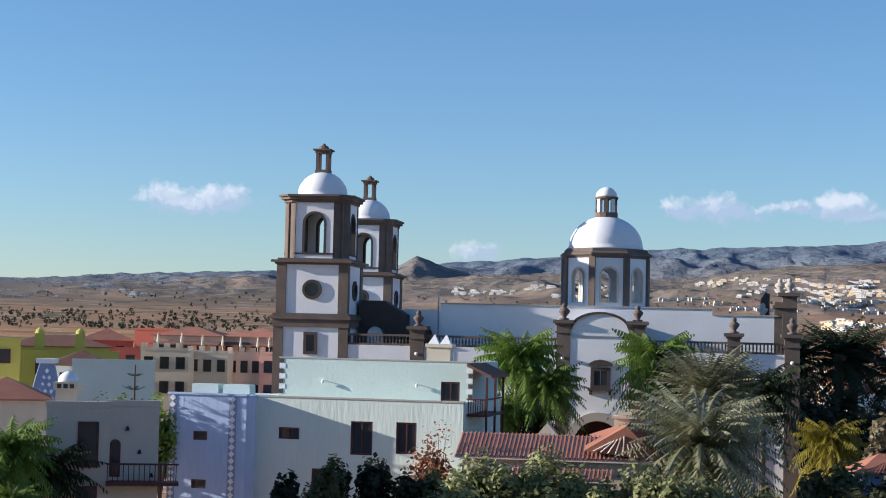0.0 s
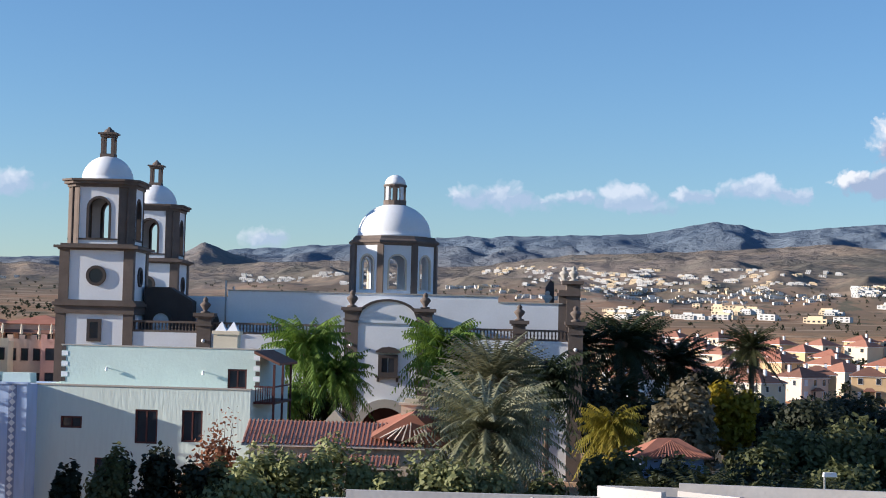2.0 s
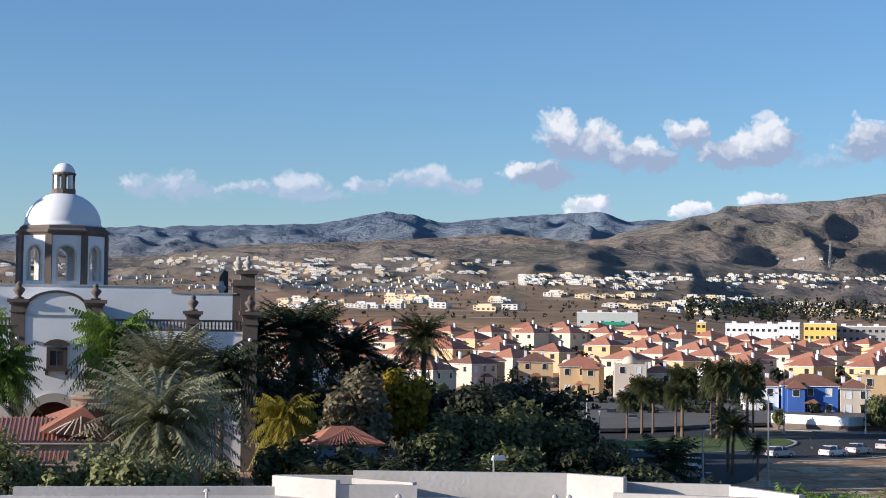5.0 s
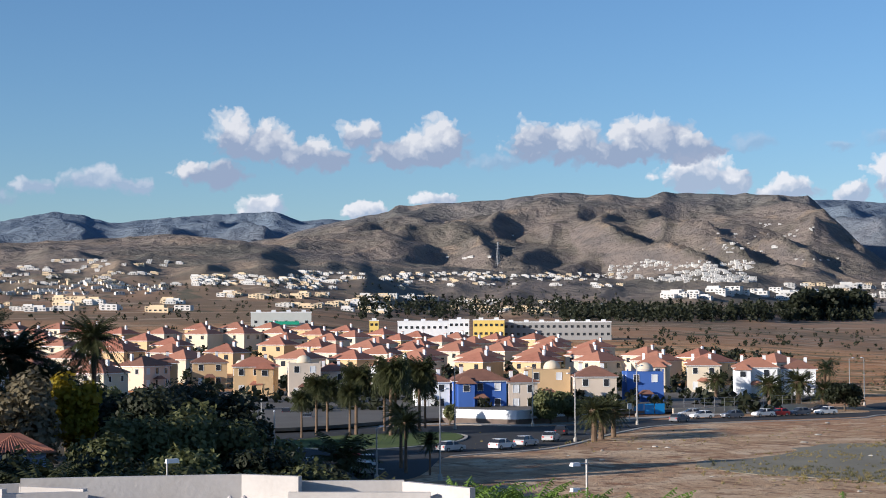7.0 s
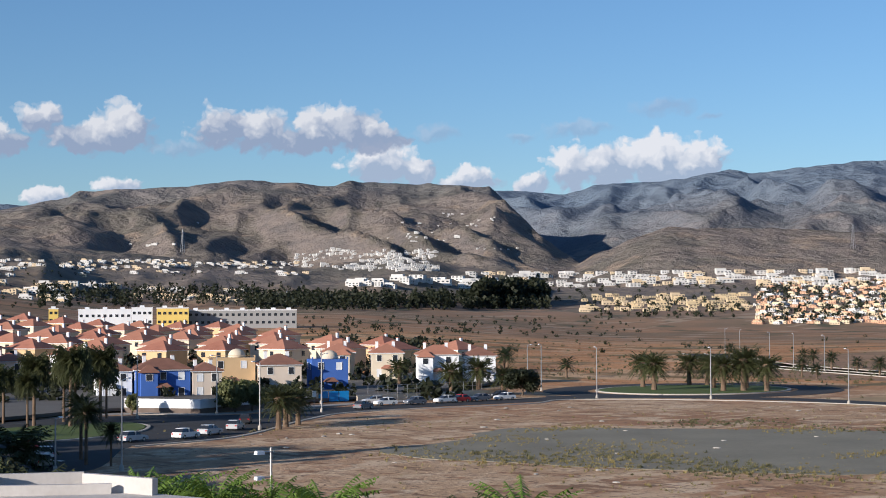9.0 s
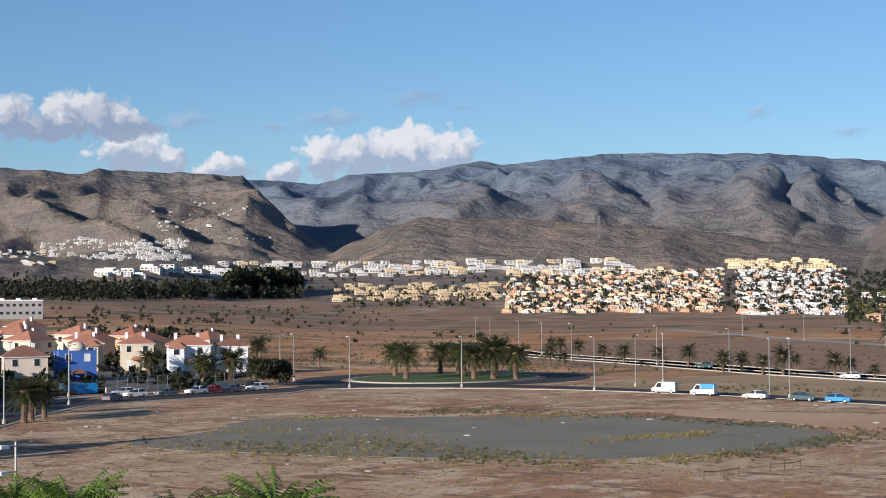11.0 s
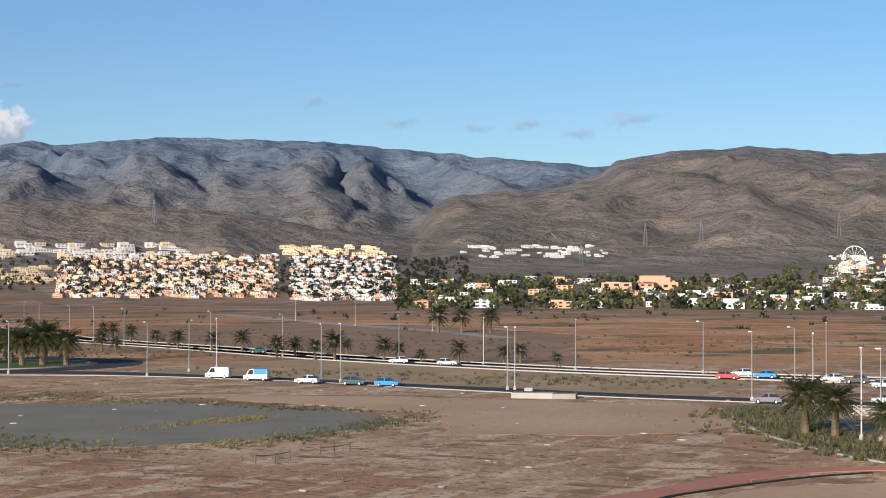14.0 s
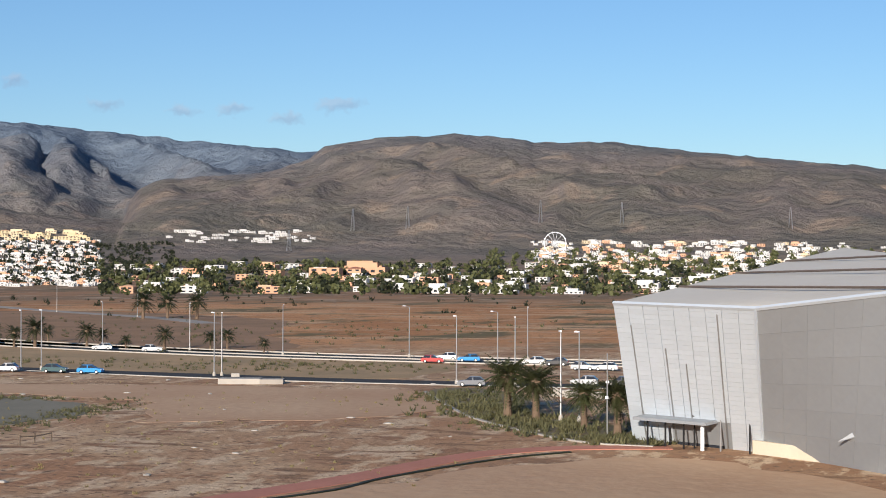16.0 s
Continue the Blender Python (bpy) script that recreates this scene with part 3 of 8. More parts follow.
def tower(x, y, z0):
    """Bell tower: two square stages, an open belfry with cut corners, dome and lantern."""
    T = thing("bell_tower", pose(x, y, z0, 0, 0, -9), "white bell tower with brown stone corners and a round dome", "bell tower", "twin bell towers")
    ax = 3.75
    core = Shape().box(-3.75, 3.75, -3.75, 3.75, 0, 16.3).box(-3.6, 3.6, -3.6, 3.6, 16.9, 21.9)
    part("wall", core, WHITE, T, "white rendered tower wall")
    for cx in (-1, 1):
        for cy in (-1, 1):
            part("corner_pilaster", Shape().box(cx * 3.4 - 0.5, cx * 3.4 + 0.5, cy * 3.4 - 0.5, cy * 3.4 + 0.5, 0, 16.3)
                 .box(cx * 3.24 - 0.5, cx * 3.24 + 0.5, cy * 3.24 - 0.5, cy * 3.24 + 0.5, 16.9, 21.9), STONE, T, "brown stone corner")
    part("lower_cornice", Shape().box(-4.0, 4.0, -4.0, 4.0, 15.5, 16.3).box(-4.2, 4.2, -4.2, 4.2, 16.3, 16.65).box(-4.0, 4.0, -4.0, 4.0, 16.65, 16.9), STONE, T)
    part("middle_cornice", Shape().box(-3.9, 3.9, -3.9, 3.9, 21.9, 22.1).box(-4.25, 4.25, -4.25, 4.25, 22.1, 22.35).box(-3.7, 3.7, -3.7, 3.7, 22.35, 22.55), STONE, T)
    # round window and lower window on the two sides that show
    for rz in (0, 90):
        m = pose(0, 0, 0, 0, 0, rz)
        circ = lambda r: [(r * math.cos(2 * math.pi * i / 24), 19.35 + r * math.sin(2 * math.pi * i / 24)) for i in range(24)]
        w = part("round_window", turned(Shape().ring(circ(1.02), circ(0.72), -3.78, -3.55), m), TRIM, T, "round window in a dark ring")
        part("pane", turned(Shape().prism(circ(0.73), -3.62, -3.57), m), GLASS, w)
        w = part("window", turned(Shape().ring(rect_pts(-0.72, 0.72, 12.75, 15.0), rect_pts(-0.42, 0.42, 13.05, 14.7), -3.9, -3.7), m), TRIM, T, "narrow dark-framed window")
        part("pane", turned(Shape().box(-0.42, 0.42, -3.8, -3.76, 13.05, 14.7), m), GLASS, w)
    # belfry
    for k in range(4):
        m = pose(0, 0, 0, 0, 0, 90 * k)
        part("belfry_wall", turned(wall_arch(Shape(), -2.2, 2.2, 22.55, 28.3, -1.05, 1.05, 23.15, 27.2, -3.3, -2.7), m), WHITE, T)
        part("arch_surround", turned(Shape().ring(arch_pts(-1.25, 1.25, 23.0, 27.4), arch_pts(-1.0, 1.0, 23.15, 27.15), -3.36, -2.65), m), TRIM, T, "dark stone arch surround")
        part("belfry_sill", turned(Shape().box(-2.2, 2.2, -3.4, -3.25, 22.95, 23.12), m), TRIM, T)
        out = [(-3.3, -2.25), (-2.25, -3.3), (-2.0, -3.45), (-1.95, -2.9), (-2.9, -1.95), (-3.45, -2.0)]
        part("belfry_pier", turned(Shape().slab(out, 22.55, 28.3), m), STONE, T, "brown stone pier with a cut corner")
        part("pier_rib", turned(Shape().tube([(-2.83, -2.83, 22.55), (-2.83, -2.83, 28.3)], 0.13), m), STONE, T)
    oct_ = lambda h, c: [(-h, -h + c), (-h + c, -h), (h - c, -h), (h, -h + c), (h, h - c), (h - c, h), (-h + c, h), (-h, h - c)]
    part("top_cornice", Shape().slab(oct_(3.5, 1.1), 28.3, 28.6).slab(oct_(3.8, 1.2), 28.6, 28.9).slab(oct_(4.0, 1.3), 28.9, 29.1), STONE, T)
    part("dome", Shape().lathe([(2.75, 29.1), (2.75, 29.3)] + [(2.6 * math.cos(a), 29.3 + 2.45 * math.sin(a)) for a in [i * math.pi / 22 for i in range(11)]] + [(0.3, 31.76)], 28), WHITE, T, "white plaster dome", True)
    lant = part("lantern", Shape().box(-0.72, 0.72, -0.72, 0.72, 31.55, 31.95), STONE, T, "small brown stone lantern")
    for cx in (-0.52, 0.52):
        for cy in (-0.52, 0.52):
            part("post", Shape().box(cx - 0.15, cx + 0.15, cy - 0.15, cy + 0.15, 31.95, 33.7), STONE, lant)
    part("cap", Shape().box(-0.75, 0.75, -0.75, 0.75, 33.7, 33.95).box(-0.95, 0.95, -0.95, 0.95, 33.95, 34.12).lathe([(0.6, 34.12), (0.5, 34.4), (0.25, 34.55), (0.1, 34.75)], 10), STONE, lant)
    return T


def on_hall(u, d):
    return (15.84 + 0.98769 * u + 0.15643 * d, 164.24 - 0.15643 * u + 0.98769 * d)


tower(*on_hall(-29.5, 3.75), 2.95)
tower(*on_hall(-31.5, 38.0), 2.95)

hall = thing("church_hall", pose(15.84, 164.24, 0, 0, 0, -9), "white church-like hotel hall with brown stone pillars and balustrades", "church")
part("front_wall", Shape().box(-25.6, -3.0, 0, 0.7, 2.5, 16.8), WHITE, hall, "white rendered front wall")
part("front_wall", wall_holes(Shape(), 2.9, 18.4, 2.5, 16.8, [(15.45, 16.45, 13.2, 14.75)], 0, 0.7), WHITE, hall, "white rendered front wall")
part("side_wall", Shape().box(18.0, 19.0, 0.7, 26, 2.5, 16.8), WHITE, hall)
part("terrace_floor", Shape().box(-25.6, 18.0, 0.7, 3.0, 16.2, 16.75), KERB, hall)
# bay with the great arch
bay = Shape()
seg = [(-3.0 + 5.9 * i / 16, 18.45 + 1.95 * math.sqrt(max(0, 1 - ((i - 8) / 8) ** 2))) for i in range(17)]
bay.prism([(-3.0, 10.6), (2.9, 10.6)] + list(reversed(seg)), -0.35, 0.7)
wall_arch(bay, -3.0, 2.9, 2.5, 10.6, -2.55, 2.35, 2.6, 9.85, -0.35, 0.7, 12)
part("arched_bay", bay, WHITE, hall, "white bay under a rounded gable")
rim = [(x, z + 0.0) for x, z in seg]
part("gable_trim", Shape().ring([(x * 1.06, z + 0.22) for x, z in seg] + [(3.1, 18.2), (-3.2, 18.2)], seg + [(2.9, 18.2), (-3.0, 18.2)], -0.5, 0.3), TRIM, hall, "dark stone trim along the gable")
part("barrel_roof", Shape().prism([(-2.9, 17), (2.8, 17)] + [(x * 0.97, z - 0.12) for x, z in reversed(seg)], 0.7, 8.0), WHITE, hall)
part("portal_arch", Shape().ring(arch_pts(-3.2, 3.0, 7.0, 10.7, 14), arch_pts(-2.55, 2.35, 7.0, 9.85, 14), -0.7, -0.2), KERB, hall, "pale stone arch over the portal")
# dark sheet set back here stands in for the portal's shade
part("portal_shadow", Shape().box(-3, 3, 5.5, 5.8, 2.5, 11), WOOD, hall, "dark sheet that stands for the shade in the portal")
w = part("window", Shape().ring(rect_pts(-0.9, 1.05, 13.0, 15.1), rect_pts(-0.55, 0.7, 13.35, 14.75), -0.5, -0.3), TRIM, hall, "dark stone window with a curved hood")
part("hood", Shape().prism([(-1.15, 15.3), (1.3, 15.3), (1.3, 15.45), (0.7, 15.8), (0.07, 15.9), (-0.55, 15.8), (-1.15, 15.45)], -0.75, -0.3), TRIM, w)
part("sill", Shape().box(-1.15, 1.3, -0.75, -0.3, 12.8, 13.0).box(-1.0, -0.75, -0.6, -0.3, 12.4, 12.8).box(0.9, 1.15, -0.6, -0.3, 12.4, 12.8), TRIM, w)
part("pane", Shape().box(-0.55, 0.04, -0.4, -0.37, 13.35, 14.75), GLASS, w)
part("pane", Shape().box(0.11, 0.7, -0.4, -0.37, 13.35, 14.75), GLASS, w)
w = part("arched_window", Shape().ring(arch_pts(15.2, 16.7, 12.95, 15.0), arch_pts(15.5, 16.4, 13.2, 14.72), -0.12, 0.4), TRIM, hall, "small arched window in dark stone")
part("pane", Shape().prism(arch_pts(15.5, 16.4, 13.2, 14.72), 0.2, 0.25), GLASS, w)


def pillar(u0, u1, top, urn_h):
    c, hw = (u0 + u1) / 2, (u1 - u0) / 2
    p = part("pillar", Shape().box(u0, u1, -0.45, 0.95, 2.5, top - 1.3).box(u0 - 0.12, u1 + 0.12, -0.57, 1.07, top - 1.3, top - 1.15).box(u0, u1, -0.45, 0.95, top - 1.15, top - 0.55)
             .box(u0 - 0.15, u1 + 0.15, -0.6, 1.1, top - 0.55, top - 0.35).box(u0 - 0.35, u1 + 0.35, -0.8, 1.3, top - 0.35, top), STONE, hall, "brown stone pillar")
    part("urn", turned(urn_shape(urn_h), pose(c, 0.25, top)), STONE, p, "carved stone urn", True)
    part("globe_lamp", turned(Shape().lathe([(0.05, -0.18), (0.17, -0.08), (0.2, 0.03), (0.15, 0.15), (0.04, 0.2)], 10), pose(c, -0.62, 16.0)), LAMP_GLASS, p, "white globe lamp", True)


for u0, u1, top, uh in ((-19.1, -17.7, 18.8, 1.6), (-4.35, -3.0, 19.75, 1.7), (2.9, 4.35, 19.75, 1.6), (12.4, 13.65, 18.8, 1.6), (17.9, 19.35, 18.8, 1.6)):
    pillar(u0, u1, top, uh)
for u0, u1 in ((-25.6, -19.1), (-17.7, -4.35), (4.35, 12.4), (13.65, 17.9)):
    b = part("balustrade", Shape().box(u0, u1, 0.0, 0.5, 16.78, 17.0).box(u0, u1, 0.02, 0.48, 17.72, 17.93), STONE, hall, "brown stone balustrade")
    n = int((u1 - u0) / 0.33)
    bal = Shape().lathe([(0.08, 0), (0.08, 0.06), (0.05, 0.12), (0.10, 0.3), (0.06, 0.52), (0.08, 0.66), (0.08, 0.72)], 6).mesh("baluster")
    for i in range(n):
        o = part("baluster", bal, STONE, b)
        o.location = (u0 + (i + 0.5) * (u1 - u0) / n, 0.25, 17.0)
# upper walls behind the terrace
part("upper_wall", Shape().box(-16.6, 10.9, 3.0, 26, 16.7, 21.15), WHITE, hall, "white upper wall set back behind the terrace")
part("end_block", Shape().box(10.9, 17.0, 3.0, 24, 16.7, 20.55), WHITE, hall, "white end block")
part("west_block", Shape().box(-25.6, -16.6, 7.5, 26, 16.7, 20.6), WHITE, hall, "white block beside the tower")
part("parapet_cap", Shape().box(-16.7, 11.0, 2.9, 3.2, 21.15, 21.27).box(10.9, 17.4, 2.9, 3.2, 20.55, 20.67), KERB, hall)
# shade on this stepped parapet is put into its dark stone colour
part("stair_gable", Shape().prism([(-25.6, 16.75), (-20.6, 16.75), (-20.6, 20.0), (-23.0, 21.4), (-25.6, 21.4)], 5.0, 7.4), TRIM, hall, "stone stair gable with shade put into its dark colour")
part("terrace_arch", Shape().ring(arch_pts(-24.9, -22.6, 16.8, 19.0), arch_pts(-24.6, -22.9, 16.8, 18.7), 4.6, 5.0), TRIM, hall)
part("terrace_door", Shape().prism(arch_pts(-24.6, -22.9, 16.8, 18.7), 4.75, 4.9), WHITE, hall)
part("terrace_niche", Shape().prism(arch_pts(-19.9, -18.2, 16.8, 18.9), 7.2, 7.5), TRIM, hall)
part("roof_post", Shape().tube([(-17.0, 4, 16.8), (-17.0, 4, 22.2)], 0.09).tube([(-16.2, 4, 16.8), (-16.2, 4, 21.6)], 0.09), STEEL, hall)
part("corner_block", Shape().box(17.0, 18.4, 3.0, 4.6, 16.7, 22.0).box(16.8, 19.2, 2.6, 4.9, 21.4, 21.7).box(17.3, 19.5, 2.4, 5.0, 22.6, 22.95).box(17.8, 19.2, 2.8, 4.4, 16.7, 22.6), STONE, hall, "tall stone corner pier with urns")
for uu, vv in ((18.5, 3.5), (17.6, 4.6), (16.2, 12.0)):
    part("urn", turned(urn_shape(1.5), pose(uu, vv, 22.95 if uu > 17 else 20.6)), KERB, hall, "pale stone urn", True)
# small dark turret next to the urns
part("chapel_gable", Shape().prism([(16.0, 20.5), (16.9, 20.5), (16.9, 22.9), (16.5, 23.3), (16.0, 22.5)], 12.5, 14), TRIM, hall)
# octagonal drum, dome and lantern
DM = pose(-0.15, 8.2, 0)
drum = part("drum", turned(Shape().lathe([(4.6, 20.6), (4.6, 21.6)], 8, turn=radians(22.5 + 9)), DM), WHITE, hall, "octagonal drum with arched openings")
for k in range(8):
    m = DM @ pose(0, 0, 0, 0, 0, 45 * k + 9)
    ap = 4.25
    hw = ap * math.tan(radians(22.5))
    part("drum_wall", turned(wall_arch(Shape(), -hw, hw, 21.6, 26.3, -0.85, 0.85, 21.7, 25.2, -ap, -ap + 0.5), m), WHITE, drum)
    part("arch_frame", turned(Shape().ring(arch_pts(-1.0, 1.0, 21.6, 25.35), arch_pts(-0.82, 0.82, 21.65, 25.17), -ap - 0.04, -ap + 0.2), m), CREAM, drum)
    part("drum_pilaster", turned(Shape().box(-0.33, 0.33, -4.72, -4.2, 21.3, 26.3), DM @ pose(0, 0, 0, 0, 0, 45 * k + 22.5 + 9)), STONE, drum, "brown stone pilaster")
part("drum_cornice", turned(Shape().lathe([(4.6, 26.2), (4.75, 26.4), (4.95, 26.5), (4.95, 26.7), (4.6, 26.9), (4.45, 27.2)], 8, turn=radians(22.5 + 9)), DM), STONE, hall, "brown stone cornice")
part("main_dome", turned(Shape().lathe([(3.95, 27.2), (3.95, 27.4)] + [(3.85 * math.cos(a), 27.4 + 3.35 * math.sin(a)) for a in [i * math.pi / 26 for i in range(13)]] + [(0.4, 30.75)], 36), DM), WHITE, hall, "white plaster dome", True)
lan = part("lantern", turned(Shape().lathe([(1.2, 30.3), (1.2, 31.1)], 12), DM), STONE, hall, "round lantern on the dome")
for k in range(8):
    part("lantern_pier", turned(Shape().box(-0.2, 0.2, -1.12, -0.85, 31.1, 32.5), DM @ pose(0, 0, 0, 0, 0, 45 * k)), WHITE if k % 2 else STONE, lan)
part("lantern_ring", turned(Shape().lathe([(1.15, 32.5), (1.25, 32.6), (1.2, 32.75)], 16), DM), STONE, lan)
part("lantern_cap", turned(Shape().lathe([(1.12 * math.cos(a), 32.75 + 1.05 * math.sin(a)) for a in [i * math.pi / 18 for i in range(9)]] + [(0.1, 33.8)], 16), DM), WHITE, lan, "", True)

# ---- pale green and blue house in front ----
gh = thing("pale_green_house", pose(-4.974, 111.89, 0, 0, 0, -13), "pale green rendered house of two stepped blocks", "house")


GW = [(-1.0, 0.53, 9.77, 12.03), (2.17, 3.58, 9.95, 12.06), (-6.1, -4.63, 10.66, 11.45), (-3.68, -2.2, 7.5, 8.75)]
part("lower_wall", wall_holes(Shape(), -8.3, 6.75, 2.5, 13.48, GW, 0, 0.35), GREEN_WALL, gh, "pale green weathered plaster")
part("terrace", Shape().box(-7.95, 6.4, 0.35, 4.0, 13.1, 13.4), GREEN_WALL, gh)
part("side_wall", Shape().box(6.4, 6.75, 0.35, 13, 2.5, 13.48), GREEN_WALL, gh)
part("side_wall", Shape().box(-8.3, -7.95, 0.35, 13, 2.5, 13.48), GREEN_WALL, gh)
part("upper_wall", wall_holes(Shape(), -7.5, 6.5, 13.1, 16.1, [(4.26, 5.6, 13.4, 14.75)], 4.0, 4.4), MINT_WALL, gh, "pale green upper storey")
part("roof_slab", Shape().box(-7.1, 6.1, 4.4, 13, 15.7, 16.0), MINT_WALL, gh)
part("side_wall", Shape().box(6.1, 6.5, 4.4, 13, 13.1, 16.1), MINT_WALL, gh)
part("side_wall", Shape().box(-7.5, -7.1, 4.4, 13, 13.1, 16.1), MINT_WALL, gh)
part("ledge", Shape().box(-8.35, 6.8, -0.06, 0.4, 13.48, 13.58).box(-7.55, 6.55, 3.95, 4.4, 16.1, 16.18), KERB, gh)
for i, (a, b, c, d) in enumerate(GW + [(4.26, 5.6, 13.4, 14.75)]):
    y = 4.0 if i == 4 else 0.0
    w = part("window", Shape().ring(rect_pts(a, b, c, d), rect_pts(a + 0.12, b - 0.12, c + 0.12, d - 0.12), y + 0.08, y + 0.25), WOOD, gh, "dark wooden window")
    part("pane", Shape().box(a + 0.1, b - 0.1, y + 0.17, y + 0.2, c + 0.1, d - 0.1), GLASS, w)
    part("mullion", Shape().box((a + b) / 2 - 0.05, (a + b) / 2 + 0.05, y + 0.1, y + 0.22, c, d), WOOD, w)
for sx in (-7.5, 6.1):
    for j in range(7):
        wd = 0.45 if j % 2 else 0.3
        part("quoin", Shape().box(sx if sx < 0 else sx + 0.4 - wd, sx + wd if sx < 0 else sx + 0.4, 3.97, 4.0, 13.6 + j * 0.36, 13.9 + j * 0.36), WHITE if j % 2 else TRIM, gh)
for u, z in ((-4.2, 14.6), (2.6, 14.5)):
    part("wall_lamp", Shape().tube([(u, 4.0, z), (u, 3.7, z + 0.05)], 0.03).lathe([(0.12, z - 0.18), (0.09, z - 0.02), (0.03, z + 0.06)], 8, u, 3.7), LAMP_GLASS, gh, "small white wall lamp")
ch = part("chimney", Shape().box(2.9, 4.6, 5.2, 6.2, 16.0, 17.1).box(2.8, 4.75, 5.1, 6.3, 17.1, 17.35), CREAM, gh, "white double chimney with pointed caps")
for cx in (3.35, 4.2):
    part("cap", Shape().lathe([(0.55, 17.35), (0.3, 17.65), (0.02, 18.0)], 4, cx, 5.7, math.pi / 4), WHITE, ch)
bl = thing("pale_blue_house", pose(-4.974, 111.89, 0, 0, 0, -13), "pale blue rendered block with patterned tile bands", "house")
BW = [(-11.5, -10.5, 10.5, 11.1), (-11.55, -10.5, 7.25, 7.85)]
part("wall", wall_holes(Shape(), -13.3, -7.75, 2.5, 13.55, BW, -2, -1.6).box(-8.15, -7.75, -1.6, 0, 2.5, 13.55).box(-13.3, -12.9, -1.6, 9, 2.5, 13.55).box(-12.9, -8.15, -1.6, 9, 13.1, 13.35), BLUE_WALL, bl, "pale blue stained plaster")
part("coping", Shape().box(-13.4, -7.7, -2.1, -1.55, 13.55, 13.68), BLUE_WALL, bl)
for a, b, c, d in BW:
    w = part("window", Shape().ring(rect_pts(a, b, c, d), rect_pts(a + 0.1, b - 0.1, c + 0.1, d - 0.1), -1.95, -1.75), WOOD, bl, "small dark wooden window")
    part("pane", Shape().box(a + 0.1, b - 0.1, -1.85, -1.82, c + 0.1, d - 0.1), GLASS, w)
tile = Shape().prism([(0, -0.22), (0.22, 0), (0, 0.22), (-0.22, 0)], 0, 0.03).mesh("tile")
for u in (-13.02, -8.72):
    band = part("tile_band", Shape().box(u - 0.27, u + 0.27, -2.03, -2.0, 2.5, 13.5), TILE_PAT, bl, "band of blue and white diamond tiles")
    for j in range(23):
        o = part("tile", tile, WHITE, band)
        o.location = (u, -2.06, 3.2 + j * 0.46)
for u in (-11.9, -9.6):
    part("skylight", Shape().prism([(u - 1.0, 13.4), (u + 1.0, 13.4), (u + 0.95, 14.2), (u - 0.95, 14.2)], 1.0, 2.2), MINT_WALL, bl, "pale green rooftop box")

# wooden gallery at the house's corner
gal = thing("wooden_gallery", pose(-4.974, 111.89, 0, 0, 0, -13), "dark red wooden balcony gallery with turned posts", "balcony")
for z in (10.2, 12.7):
    part("deck", Shape().box(6.75, 8.2, 1.0, 7.0, z - 0.15, z), WOOD, gal)
    part("handrail", Shape().box(8.05, 8.15, 1.0, 7.0, z + 0.95, z + 1.05).box(6.75, 8.15, 1.0, 1.1, z + 0.95, z + 1.05), WOOD, gal)
    for k in range(9):
        part("rail_bar", Shape().box(6.85 + k * 0.16, 6.9 + k * 0.16, 1.02, 1.08, z, z + 0.95), WOOD, gal)
for y in (1.05, 4.0, 6.9):
    part("post", Shape().box(8.03, 8.17, y - 0.07, y + 0.07, 2.5, 15.2), WOOD, gal)
part("gallery_roof", Shape().prism([(6.75, 15.9), (6.75, 16.1), (8.5, 15.3), (8.5, 15.15)], 0.8, 7.2), ROOF_BROWN, gal)


def tiled_roof(parent, x0, x1, y0, y1, z0, z1, mat_tile=ROOF_TILE, step=0.26, name="roof"):
    """A roof slope from the eave (y0, z0) to the ridge (y1, z1): a bed with rounded tile rows on it."""
    bed = part(name, Shape().add([(x0, y0, z0), (x1, y0, z0), (x1, y1, z1), (x0, y1, z1), (x0, y0, z0 - 0.15), (x1, y0, z0 - 0.15), (x1, y1, z1 - 0.15), (x0, y1, z1 - 0.15)],
                                 [(0, 1, 2, 3), (7, 6, 5, 4), (4, 5, 1, 0), (5, 6, 2, 1), (6, 7, 3, 2), (7, 4, 0, 3)]), MORTAR, parent, "roof bed with pale joints")
    n = int((x1 - x0) / step)
    L = math.hypot(y1 - y0, z1 - z0)
    row = Shape()
    hw = step * 0.29
    row.add([(-hw, 0, 0), (-hw * 0.6, 0, 0.09), (hw * 0.6, 0, 0.09), (hw, 0, 0), (-hw, L, 0), (-hw * 0.6, L, 0.09), (hw * 0.6, L, 0.09), (hw, L, 0)],
            [(0, 1, 5, 4), (1, 2, 6, 5), (2, 3, 7, 6), (3, 2, 1, 0)])
    me = row.mesh("roof_tile")
    for i in range(n):
        o = part("roof_tile", me, mat_tile, bed)
        o.matrix_basis = Matrix.Translation((x0 + (i + 0.5) * (x1 - x0) / n, y0 - 0.05, z0 + 0.01)) @ Matrix.Rotation(math.atan2(z1 - z0, y1 - y0), 4, "X")
    return bed


